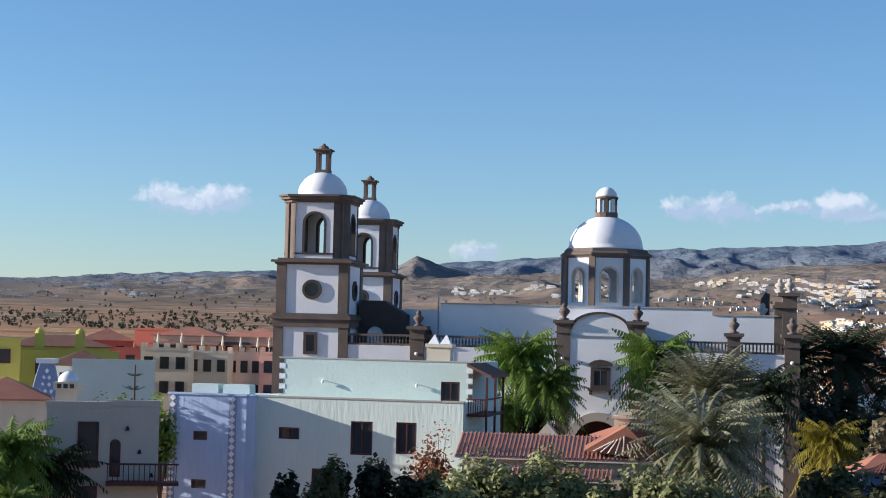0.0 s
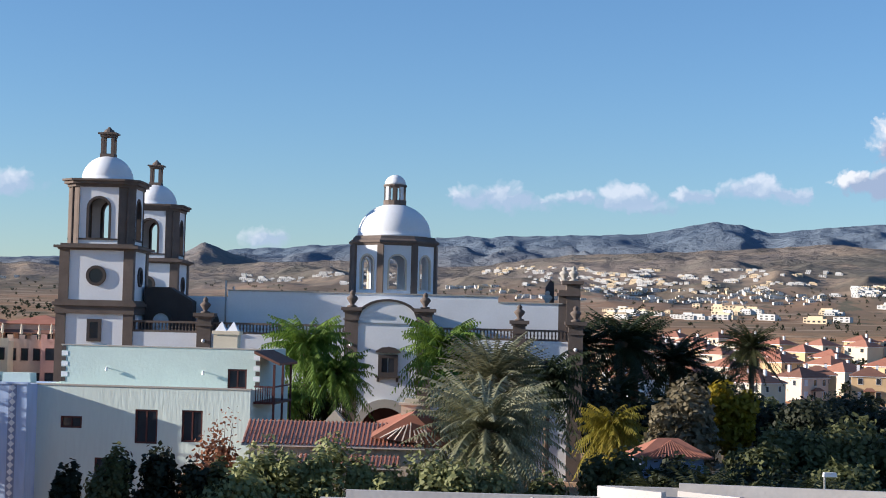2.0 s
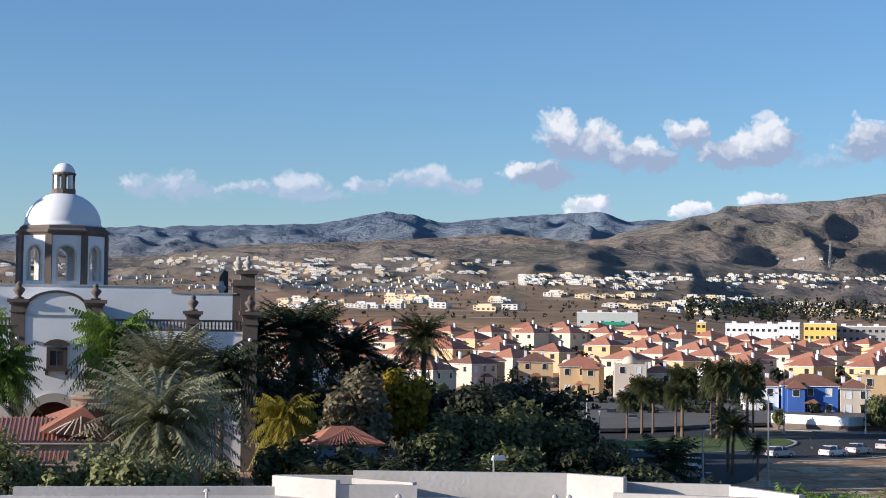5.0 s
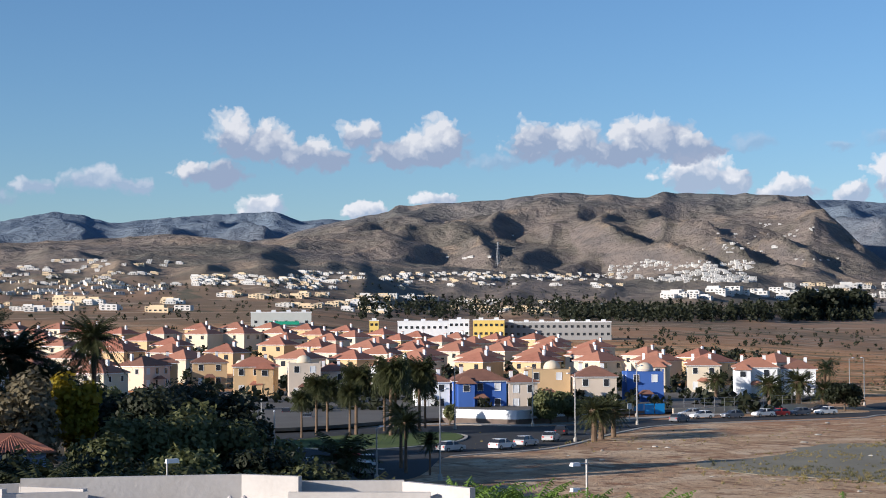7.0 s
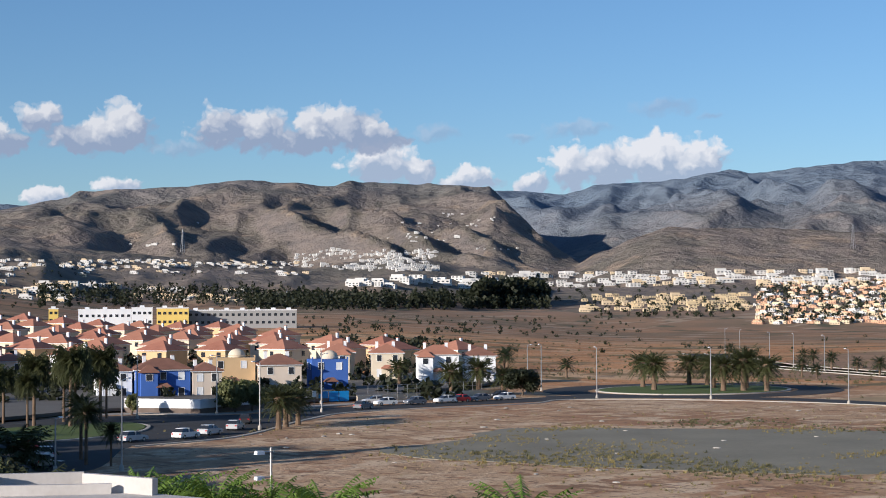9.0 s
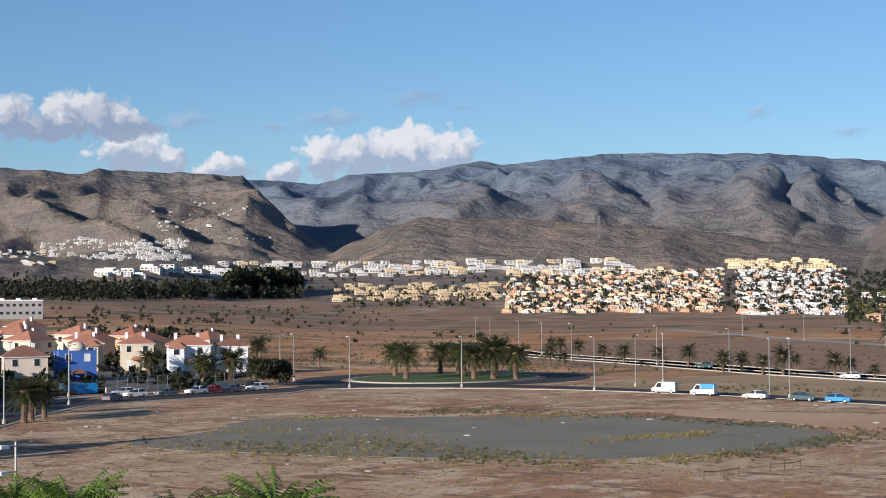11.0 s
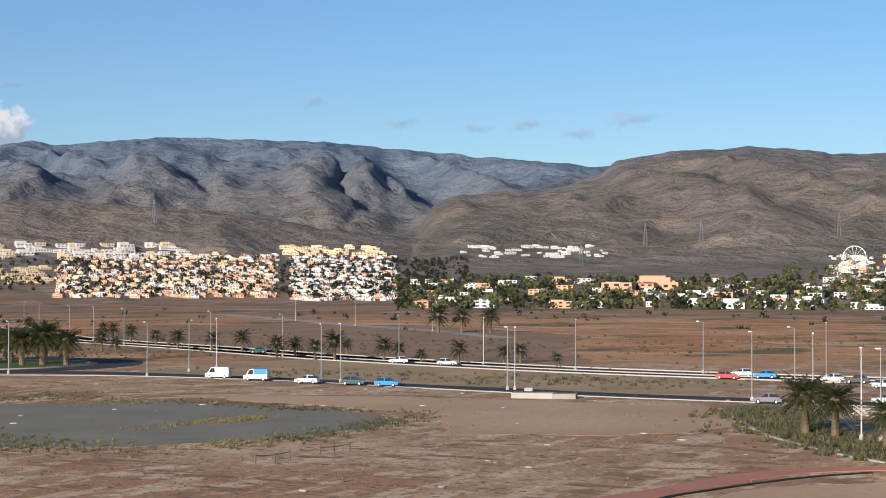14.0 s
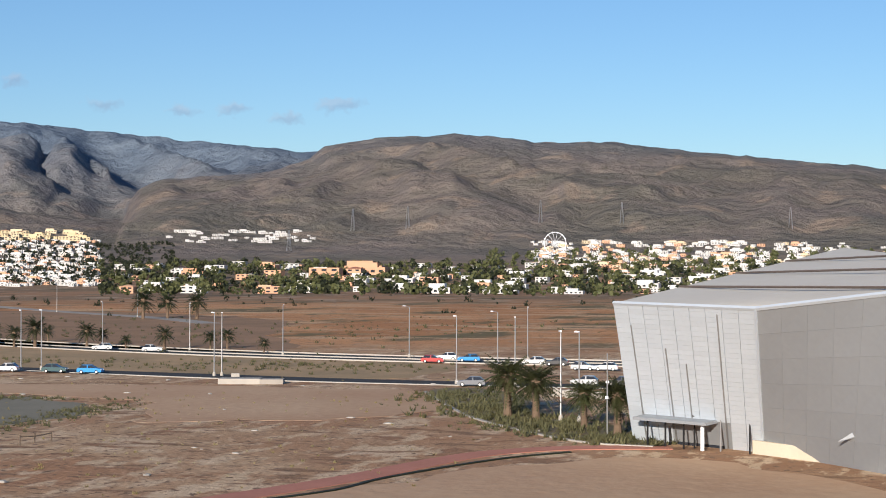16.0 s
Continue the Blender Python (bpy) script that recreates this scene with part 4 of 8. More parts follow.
# low garden wall building with tiled roofs, before the portal
lodge = thing("tiled_lodge", pose(-4.974, 111.89, 0, 0, 0, -10), "long low lodge under a terracotta barrel-tile roof", "lodge")
part("wall", Shape().box(7.6, 19.6, -5.6, -2.0, 2.5, 10.4), SAND_WALL, lodge, "sandy rendered wall")
tiled_roof(lodge, 7.2, 19.9, -6.2, -3.6, 10.45, 11.75)
part("gablet", Shape().add([(15.3, -6.25, 11.0), (20.2, -6.25, 10.5), (17.9, -6.25, 12.6), (15.3, -2, 11.8), (20.2, -2, 11.6), (17.9, -2, 12.7)],
                           [(0, 1, 2), (0, 2, 5, 3), (2, 1, 4, 5), (3, 5, 4), (0, 3, 4, 1)]), ROOF_TILE, lodge, "small hipped tile roof")
for k in range(9):
    part("roof_tile", Shape().tube([(15.9 + k * 0.46, -6.32, 11.0 - 0.05 * k), (17.0 + k * 0.2, -6.3, 11.6 + (0.2 if k < 5 else -0.05) * (k if k < 5 else 8 - k) * 0.5)], 0.05, 5), MORTAR, lodge)
tiled_roof(lodge, 10.9, 17.2, -7.6, -6.3, 9.3, 9.85)
part("porch_wall", Shape().box(11.2, 17.0, -7.0, -6.2, 2.5, 9.3), SAND_WALL, lodge)
part("chimney", Shape().box(16.9, 18.2, -2.6, -1.6, 11.4, 12.9).box(16.75, 18.35, -2.75, -1.45, 12.9, 13.05).box(17.1, 18.0, -2.4, -1.8, 13.05, 13.3), CREAM, lodge, "square pale chimney")
part("small_gable", Shape().prism([(12.0, 11.7), (13.4, 11.7), (12.7, 12.5)], -3.4, -2.6), CREAM, lodge)
kiosk = thing("tiled_kiosk", pose(33.5, 124.0, 0, 0, 0, 0), "blue-walled kiosk under a hipped terracotta roof", "kiosk")
part("wall", Shape().box(-2.2, 2.6, -1.6, 1.6, 2.0, 8.6), TILE_PAT, kiosk)
part("roof", Shape().hip(-2.8, 3.2, -2.2, 2.2, 8.6, 9.9), ROOF_TILE, kiosk)
for k in range(20):
    part("roof_tile", Shape().tube([(-2.7 + k * 0.3, -2.22, 8.62), (-2.7 + k * 0.3 + (10 - k) * 0.16, -0.3 - abs(10 - k) * 0.12, 9.75 - abs(10 - k) * 0.07)], 0.045, 5), ROOF_TILE, kiosk)

# ---- open lot, roads and roundabouts ----
def curve_pts(pts, n=6, closed=False):
    """Catmull-Rom through the points."""
    out = []
    m = len(pts)
    for i in range(m if closed else m - 1):
        if closed:
            p = [Vector(pts[(i + k) % m]) for k in (-1, 0, 1, 2)]
        else:
            p = [Vector(pts[min(max(i + k, 0), m - 1)]) for k in (-1, 0, 1, 2)]
        for j in range(n):
            t = j / n
            out.append(0.5 * (2 * p[1] + (p[2] - p[0]) * t + (2 * p[0] - 5 * p[1] + 4 * p[2] - p[3]) * t * t + (3 * p[1] - p[0] - 3 * p[2] + p[3]) * t ** 3))
    if not closed:
        out.append(Vector(pts[-1]))
    return out


def ribbon(name, pts, width, material, lift, label, category, h=0.0, kind="structure"):
    """A band of road, path or kerb along points on the ground; h: its height where it stands up."""
    line = curve_pts(pts)
    s = Shape()
    n = len(line)
    for i, p in enumerate(line):
        d = (line[min(i + 1, n - 1)] - line[max(i - 1, 0)]).normalized()
        q = Vector((-d.y, d.x)) * (width / 2)
        for e in (p + q, p - q):
            z = ground_z(e.x, e.y) + lift
            s.v += [(e.x, e.y, z + h), (e.x, e.y, z - 0.3)]
    for i in range(n - 1):
        a, b = 4 * i, 4 * i + 4
        s.f += [(a, a + 2, b + 2, b), (a + 1, a, b, b + 1), (a + 2, a + 3, b + 3, b + 2)]
    return solo(name, s, material, Matrix(), label, category, kind=kind)


def patch(name, pts, material, lift, label, category, kind="structure", wob=0.0):
    line = curve_pts(pts, 8, True)
    if wob:
        line = [p + Vector((noise.noise(Vector((p.x * 0.15, p.y * 0.15, 1))), noise.noise(Vector((p.x * 0.15, p.y * 0.15, 9))))) * wob for p in line]
    c = sum(line, Vector((0, 0))) / len(line)
    s = Shape()
    z = ground_z(c.x, c.y)
    s.slab([(p.x, p.y) for p in line], z - 0.2, z + lift)
    if (line[1] - line[0]).cross(line[2] - line[1]) < 0:
        s.f = [tuple(reversed(f)) for f in s.f]
    return solo(name, s, material, Matrix(), label, category, kind=kind)


OLD_ASPHALT = mat("worn_grey_asphalt", (0.255, 0.235, 0.175), 0.95, 0.25, 0.25, 0.3, alt=(0.175, 0.16, 0.12))
RED_DIRT = mat("reddish_gravel", (0.50, 0.215, 0.15), 0.95, 0.25, 0.5, 0.3)
TAN_DIRT = mat("trodden_tan_dirt", (0.54, 0.37, 0.23), 0.95, 0.2, 0.12, 0.3, alt=(0.43, 0.26, 0.15))
DRY_GRASS = leafy("dry_grass", (0.42, 0.34, 0.14), (0.25, 0.21, 0.08))
GREEN_WEED = leafy("green_weed", (0.18, 0.165, 0.08), (0.10, 0.105, 0.05))

patch("old_asphalt_pad", [(134, 168), (152.3, 173.4), (167.2, 183.2), (177.9, 180.2), (191.5, 163.1), (206.3, 146.5), (207.8, 127.2), (204.5, 111.3), (194.1, 100.6), (182.2, 96.0), (167.5, 98.7),
                          (156.7, 103.5), (147.6, 112.6), (139.5, 126.3), (136, 140), (130, 155)], OLD_ASPHALT, 0.05, "worn grey asphalt pad in the dirt lot", "asphalt pad", wob=3.0)
patch("trodden_dirt", [(222, 150), (236, 100), (232, 60), (215, 52), (190, 62), (180, 85), (205, 100)], TAN_DIRT, 0.02, "pale trodden dirt", "dirt", wob=6.0)
patch("trodden_dirt", [(120, 46), (150, 32), (156, 18), (140, 2), (112, 0), (104, 30)], TAN_DIRT, 0.022, "pale trodden dirt", "dirt", wob=4.0)
# road along the lot, its roundabout, the avenue behind
patch("street_apron", [(75, 178), (91, 168), (113, 195), (129, 198.5), (160, 222), (172, 240), (158, 243), (148, 253), (129, 255), (111, 253), (92, 222)], ASPHALT, 0.02, "asphalt of the street crossing", "road")
patch("garden_soil", [(20, 100), (40, 95), (60, 110), (72, 135), (86, 175), (92, 215), (98, 250), (80, 262), (45, 215), (25, 150)], mat("dark_garden_soil", (0.09, 0.075, 0.05), 0.95, 0.3, 0.5, 0.4), 1.2, "dark soil under the garden trees", "soil")
patch("estate_ground", [(100, 262), (150, 262), (200, 262), (235, 275), (290, 310), (330, 390), (300, 560), (170, 600), (90, 420)], mat("estate_paving", (0.15, 0.14, 0.125), 0.95, 0.35, 0.3, 0.3), 0.35, "paved streets and gardens between the villas", "pavement")
ribbon("road", [(95, 182), (110, 205), (128, 207), (146, 218), (166, 232), (186, 241), (222, 240), (246, 240)], 11, ASPHALT, 0.03, "asphalt street past the houses", "road")
ribbon("road", [(60, 150), (78, 180), (96, 205), (112, 236), (128, 262), (150, 300)], 9, ASPHALT, 0.035, "asphalt side street", "road")
ribbon("road", [(240, 246), (258, 228), (268, 205), (268, 185), (266, 160), (260, 132), (256, 108), (252, 84), (250, 40), (250, 0)], 9, ASPHALT, 0.04, "asphalt road along the dirt lot", "road")
ribbon("kerb", [(113, 194.5), (128.9, 197.5), (141.1, 205.4), (162.0, 222.6), (182.0, 233.3), (219.0, 230.2), (236, 235.5), (253, 216.5), (262.6, 187), (261.5, 154), (255.8, 130.4), (251.1, 108.5), (247.5, 84.7), (246, 40)],
       0.7, KERB, 0.03, "pale concrete kerb between lot and road", "kerb", 0.1)
ring = [(284 + 31 * math.cos(a), 244 + 26 * math.sin(a)) for a in [i * math.pi / 8 for i in range(17)]]
ribbon("road", ring, 10, ASPHALT, 0.045, "asphalt ring of the roundabout", "road")
patch("roundabout_island", [(284 + 23 * math.cos(a), 244 + 19 * math.sin(a)) for a in [i * math.pi / 6 for i in range(12)]], LAWN, 0.25, "grassy roundabout island with palms", "roundabout")
ribbon("kerb", [(284 + 23.5 * math.cos(a), 244 + 19.5 * math.sin(a)) for a in [i * math.pi / 8 for i in range(17)]], 0.7, KERB, 0.03, "pale kerb round the island", "kerb", 0.2)
AVE = [(520, 440), (430, 340), (385, 258), (352, 200), (330, 150), (318, 108), (312, 60), (310, 0), (312, -60)]
ribbon("road", AVE, 17, ASPHALT, 0.03, "asphalt avenue with a planted median", "road")
for off, lab in ((-9.5, "pale kerb wall of the avenue"), (9.5, "pale kerb wall of the avenue"), (-0.8, "pale median kerb of the avenue")):
    ln = curve_pts(AVE, 2)
    q = []
    for i, p in enumerate(ln):
        d = (ln[min(i + 1, len(ln) - 1)] - ln[max(i - 1, 0)]).normalized()
        q.append((p.x - d.y * off, p.y + d.x * off))
    ribbon("kerb", q, 0.5, KERB, 0.03, lab, "kerb", 0.22)
ribbon("road", [(800, 520), (700, 415), (620, 335), (555, 262), (500, 215)], 9, PAVING, 0.05, "pale far access road", "road")
ribbon("path", [(112.0, 53.5), (121.5, 50.0), (129.6, 46.8), (137.1, 44.3), (146.5, 41.9), (155.7, 38.8), (161.3, 34.4), (164.6, 29.4), (167.0, 21.8)], 3.4, RED_DIRT, 0.06, "reddish gravel footpath", "path")
ribbon("hedge_row", [(118.5, 48.3), (126.9, 43.9), (134.8, 42.5), (141.2, 40.4), (146.2, 38.6), (153.9, 35.1), (159.8, 30.7)], 0.45, LEAF_DARK, 0.0, "low dark border of plants along the path", "border", 0.12, "stuff")
# lawn island by the houses, pavements
patch("lawn_island", [(101.1, 221.4), (105.0, 212.6), (112.9, 211.2), (125.4, 216.6), (134.4, 227.7), (135.4, 236.9), (126.4, 238.3), (114.5, 236.7), (104.2, 229.3)], LAWN, 0.2, "green lawn island in the street", "lawn")
ribbon("kerb", [(100.6, 221.4), (104.6, 212.1), (113, 210.6), (125.8, 216.2), (135, 227.7), (136, 237.2)], 0.5, KERB, 0.03, "pale kerb of the lawn island", "kerb", 0.15)
ribbon("pavement", [(111.3, 257), (128.8, 258.3), (149, 257), (158.4, 246), (180, 251), (197.3, 254), (235, 256)], 4.0, PAVING, 0.1, "pale pavement before the houses", "pavement")
for k in range(9):
    solo("zebra_bar", Shape().box(-0.35, 0.35, -1.7, 1.7, 0, 0.03), PAINT, pose(86.6 + k * 1.05, 191.5 - k * 1.1, 0.07, 0, 0, 20), "white painted crossing bar on asphalt", "road marking", "zebra crossing")
BED_SOIL = mat("scrubby_bed_soil", (0.22, 0.17, 0.105), 0.95, 0.3, 0.8, 0.4, alt=(0.12, 0.11, 0.06))
FALLOW = mat("dark_fallow_earth", (0.37, 0.215, 0.12), 0.95, 0.3, 0.12, 0.6, alt=(0.20, 0.13, 0.07))
patch("planting_bed", [(232.6, 65.7), (209.7, 56.1), (192.6, 48.0), (177.9, 38.0), (169.3, 30.2), (167.5, 23.0), (173.4, 23.5), (186.5, 28.1), (194.5, 38.0), (214.9, 45.9), (233.3, 53.2), (242.0, 63.0)], BED_SOIL, 0.06, "scrubby planting bed beside the hall", "planting bed")
ribbon("kerb", [(232.6, 66.2), (209.7, 56.6), (192.4, 48.5), (177.5, 38.4), (168.8, 30.4), (166.9, 23.5)], 0.45, KERB, 0.03, "pale kerb of the planting bed", "kerb", 0.12)
patch("fallow_field", [(356, 287), (350, 231), (340, 178), (338, 129), (430, 165), (544.8, 212.3), (616.9, 304.7), (610, 385), (540, 400), (450, 345)], FALLOW, 0.03, "dark fallow field behind the avenue", "field", wob=8.0)
patch("dry_verge", [(262, 196), (268, 160), (262, 120), (258, 80), (300, 80), (306, 108), (320, 150), (340, 196)], mat("olive_dry_verge", (0.50, 0.33, 0.18), 0.95, 0.3, 0.2, 0.6, alt=(0.25, 0.19, 0.10)), 0.02, "olive brown verge between road and avenue", "verge", wob=2.0)
# weeds and dry tufts
rng = random.Random(5)


def tufts(name, spots, material, size, label, count):
    s = Shape()
    for _ in range(count):
        cx, cy, rx, ry = rng.choice(spots)
        x, y = rng.gauss(cx, rx), rng.gauss(cy, ry)
        z = ground_z(x, y)
        r = size * rng.uniform(0.5, 1.4)
        for _ in range(9):
            a, lean = rng.uniform(0, 6.28), rng.uniform(0.3, 1.0) * r
            w = r * 0.16
            ox, oy = rng.uniform(-r, r) * 0.5, rng.uniform(-r, r) * 0.5
            s.add([(x + ox - w * math.sin(a), y + oy + w * math.cos(a), z), (x + ox + w * math.sin(a), y + oy - w * math.cos(a), z),
                   (x + ox + lean * math.cos(a), y + oy + lean * math.sin(a), z + r * rng.uniform(0.5, 1.0))], [(0, 1, 2)])
    solo(name, s, material, Matrix(), label, "weeds", kind="stuff")


tufts("dry_weeds", [(137, 143, 2.5, 11), (148, 114, 5, 6), (160, 101, 6, 2), (178, 178, 6, 2.5), (201, 153, 4, 5), (176, 120, 5, 1.5), (186, 117, 4, 1.2), (150, 140, 4, 5), (160, 150, 6, 4), (132, 150, 5, 8), (141, 136, 4, 6), (156, 168, 5, 4)], DRY_GRASS, 0.32, "dry yellow tufts of grass on the lot", 1900)
tufts("green_weeds", [(139, 150, 3, 8), (145, 118, 4, 6), (190, 99, 6, 2), (205, 118, 2, 8), (172, 97, 8, 2), (150, 138, 3, 8), (203, 171, 7, 4), (208, 140, 3, 12)], GREEN_WEED, 0.38, "low green weeds on the lot", 1300)
tufts("bed_weeds", [(225, 60, 6, 3), (212, 53, 6, 3), (200, 48, 5, 3), (190, 41, 4, 4), (181, 35, 4, 4), (172, 28, 2, 3)], GREEN_WEED, 0.7, "low green and dry scrub in the planting bed", 900)
tufts("lot_tufts", [(150, 70, 28, 22), (205, 90, 22, 25), (130, 110, 12, 16), (220, 175, 16, 20), (160, 205, 18, 8)], DRY_GRASS, 0.28, "sparse dry tufts on bare dirt", 700)
tufts("verge_scrub", [(285, 150, 10, 22), (285, 105, 8, 14), (340, 262, 14, 16), (400, 300, 18, 22)], GREEN_WEED, 0.6, "olive scrub on the verge of the avenue", 600)
tufts("field_scrub", [(400, 200, 40, 50), (470, 330, 60, 60), (350, 330, 30, 40), (480, 120, 50, 60), (420, 420, 50, 50), (560, 560, 80, 80)], GREEN_WEED, 0.8, "dry scrub on the brown fields", 900)
tufts("hill_scrub", [(330, 800, 120, 80), (650, 700, 100, 80), (700, 500, 120, 90), (800, 300, 90, 100)], LEAF_DARK, 2.2, "dark bushes scattered on far fields", 120)
stone = Shape().lathe([(0.35, 0), (0.5, 0.15), (0.4, 0.35), (0.15, 0.45)], 6).mesh("stone")
for k in range(60):
    x, y = rng.uniform(120, 250), rng.uniform(30, 235)
    if math.degrees(math.atan2(x, y)) < 33:
        continue
    k2 = rng.uniform(0.3, 0.9)
    solo("stone", stone, KERB, pose(x, y, 0, 0, 0, rng.uniform(0, 360)) @ Matrix.Diagonal((k2 * 1.5, k2, k2 * 0.6, 1)), "pale loose stone on dirt", "stone", "loose stones")


# ---- lamp posts ----
def lamp_post(h, arm=1.6, both=False):
    T = thing("street_lamp", Matrix(), "slim grey street lamp post", "street lamp", "street lamps")
    part("base", Shape().lathe([(0.28, 0), (0.28, 0.5), (0.13, 0.75)], 8), KERB, T, "pale concrete base")
    part("pole", Shape().tube([(0, 0, 0.5), (0, 0, h * 0.5), (0, 0, h)], [0.12, 0.1, 0.07], 8), STEEL, T)
    for s in ((-1, 1) if both else (1,)):
        part("arm", Shape().tube([(0, 0, h - 0.1), (s * arm * 0.6, 0, h + 0.1), (s * arm, 0, h + 0.12)], 0.05), STEEL, T)
        part("lamp_head", Shape().box(s * arm - 0.35, s * arm + 0.35, -0.14, 0.14, h + 0.05, h + 0.2, 0.04), LAMP_GLASS, T)
    return T


post_tall, post_low, mast = lamp_post(10.3, 1.5), lamp_post(6.0, 0.9), lamp_post(10.5, 0.35)
mast["label"], mast["category"] = "tall bare grey lighting mast", "mast"
TALL = [(262.5, 187.3), (258.0, 217.1), (243.8, 235.1), (257.8, 265.7), (279.9, 189.5), (295.7, 193.2), (143.0, 208.6), (157.8, 243.3), (176.0, 237.4), (250, 262.0), (191.7, 258.7), (94.9, 165.9), (286.8, 68.2), (142.5, 244.0)]
AVE_P = [(348.5, 208.7), (343.0, 174.0), (335.1, 149.0), (322, 122.3), (322, 95), (320, 70), (320, 45), (372, 245), (395, 290), (440, 345), (480, 390), (316, 20), (420, 320), (520, 430), (560, 270), (610, 330), (680, 400)]
LOWP = [(77.8, 176.5), (88.7, 169.8), (92.4, 206.9), (90.9, 217.8), (105, 240)]
MAST = [(260.9, 148.1), (262.5, 145.0), (256.9, 109.8), (257.3, 108.6), (193.0, 38.2), (191.5, 35.7), (249.8, 66.0), (247, 56)]
for proto, spots in ((post_tall, TALL + AVE_P), (post_low, LOWP), (mast, MAST)):
    for i, (x, y) in enumerate(spots):
        m = pose(x, y, ground_z(x, y), 0, 0, rng.choice((20, 60, 200)) + rng.uniform(-10, 10))
        if i == 0:
            proto.matrix_basis = m
        else:
            copy_thing(proto, m)
cctv = thing("lamp_pole_with_floodlights", pose(68.5, 98.5, 0), "steel pole carrying two white floodlights", "lamp pole")
part("pole", Shape().tube([(0, 0, 0), (0, 0, 8.2)], 0.09, 8), STEEL, cctv)
for z, s in ((7.9, -1), (6.1, -1)):
    part("bracket", Shape().tube([(0, 0, z), (s * 1.0, -0.4, z + 0.05)], 0.05), STEEL, cctv)
    part("floodlight", Shape().box(s * 1.3 - 0.35, s * 1.3 + 0.35, -0.65, -0.2, z - 0.1, z + 0.15, 0.05), LAMP_GLASS, cctv)
ld = thing("pole_lamp", pose(34.3, 92.0, 0), "thin grey pole with a white lamp head", "lamp pole")
part("pole", Shape().tube([(0, 0, 0), (0, 0, 10.0)], 0.06, 8), STEEL, ld)
part("lamp_head", Shape().box(-0.1, 0.7, -0.15, 0.15, 9.9, 10.15, 0.04), LAMP_GLASS, ld)

# concrete blocks and a broken fence on the lot
blk = thing("concrete_block", pose(241.5, 97.5, 0, 0, 0, -75), "long pale concrete base block", "concrete block")
part("body", Shape().box(-4.5, 2.0, -1.6, 1.6, -0.2, 0.85), KERB, blk)
part("lid", Shape().box(2.0, 5.6, -1.5, 1.5, -0.2, 0.75), PAVING, blk)
solo("small_concrete_block", Shape().box(-0.7, 0.7, -0.7, 0.7, -0.1, 0.6, 0.04), KERB, pose(256, 105.6, 0, 0, 0, 20), "small pale concrete footing", "concrete block")
for pts in (((140.5, 87.2), (142.4, 86.1), (145.0, 85.9)), ((150.8, 85.7), (153.1, 85.3), (154.9, 84.4))):
    fe = thing("broken_fence", pose(pts[0][0], pts[0][1], 0), "short broken wooden fence with leaning posts", "fence", "fence remains")
    for x, y in pts:
        x, y = x - pts[0][0], y - pts[0][1]
        part("post", Shape().tube([(x, y, -0.2), (x + 0.05, y, 1.05)], 0.09, 6), BARK, fe)
    x, y = pts[2][0] - pts[0][0], pts[2][1] - pts[0][1]
    part("rail", Shape().tube([(0, 0, 0.85), (x / 2, y / 2, 0.75), (x, y, 0.9)], 0.06, 6), BARK, fe)


# ---- cars ----
def car_paint(name, c):
    return mat(name, c, 0.3, 0.04, 1.0, 0.0, spec=0.5)


PAINTS = {"white": car_paint("white_car_paint", (0.75, 0.75, 0.74)), "silver": car_paint("silver_car_paint", (0.48, 0.49, 0.50)), "grey": car_paint("grey_car_paint", (0.16, 0.17, 0.19)),
          "red": car_paint("red_car_paint", (0.45, 0.03, 0.03)), "blue": car_paint("blue_car_paint", (0.02, 0.25, 0.62)), "dark teal": car_paint("dark_teal_car_paint", (0.02, 0.07, 0.08)),
          "black": car_paint("black_car_paint", (0.03, 0.03, 0.035))}
RUBBER = mat("tyre_rubber", (0.02, 0.02, 0.02), 0.9, 0.2, 2.0, 0.0)
TAIL = mat("red_lamp", (0.5, 0.02, 0.02), 0.3, 0.1, 1.0, 0.0)


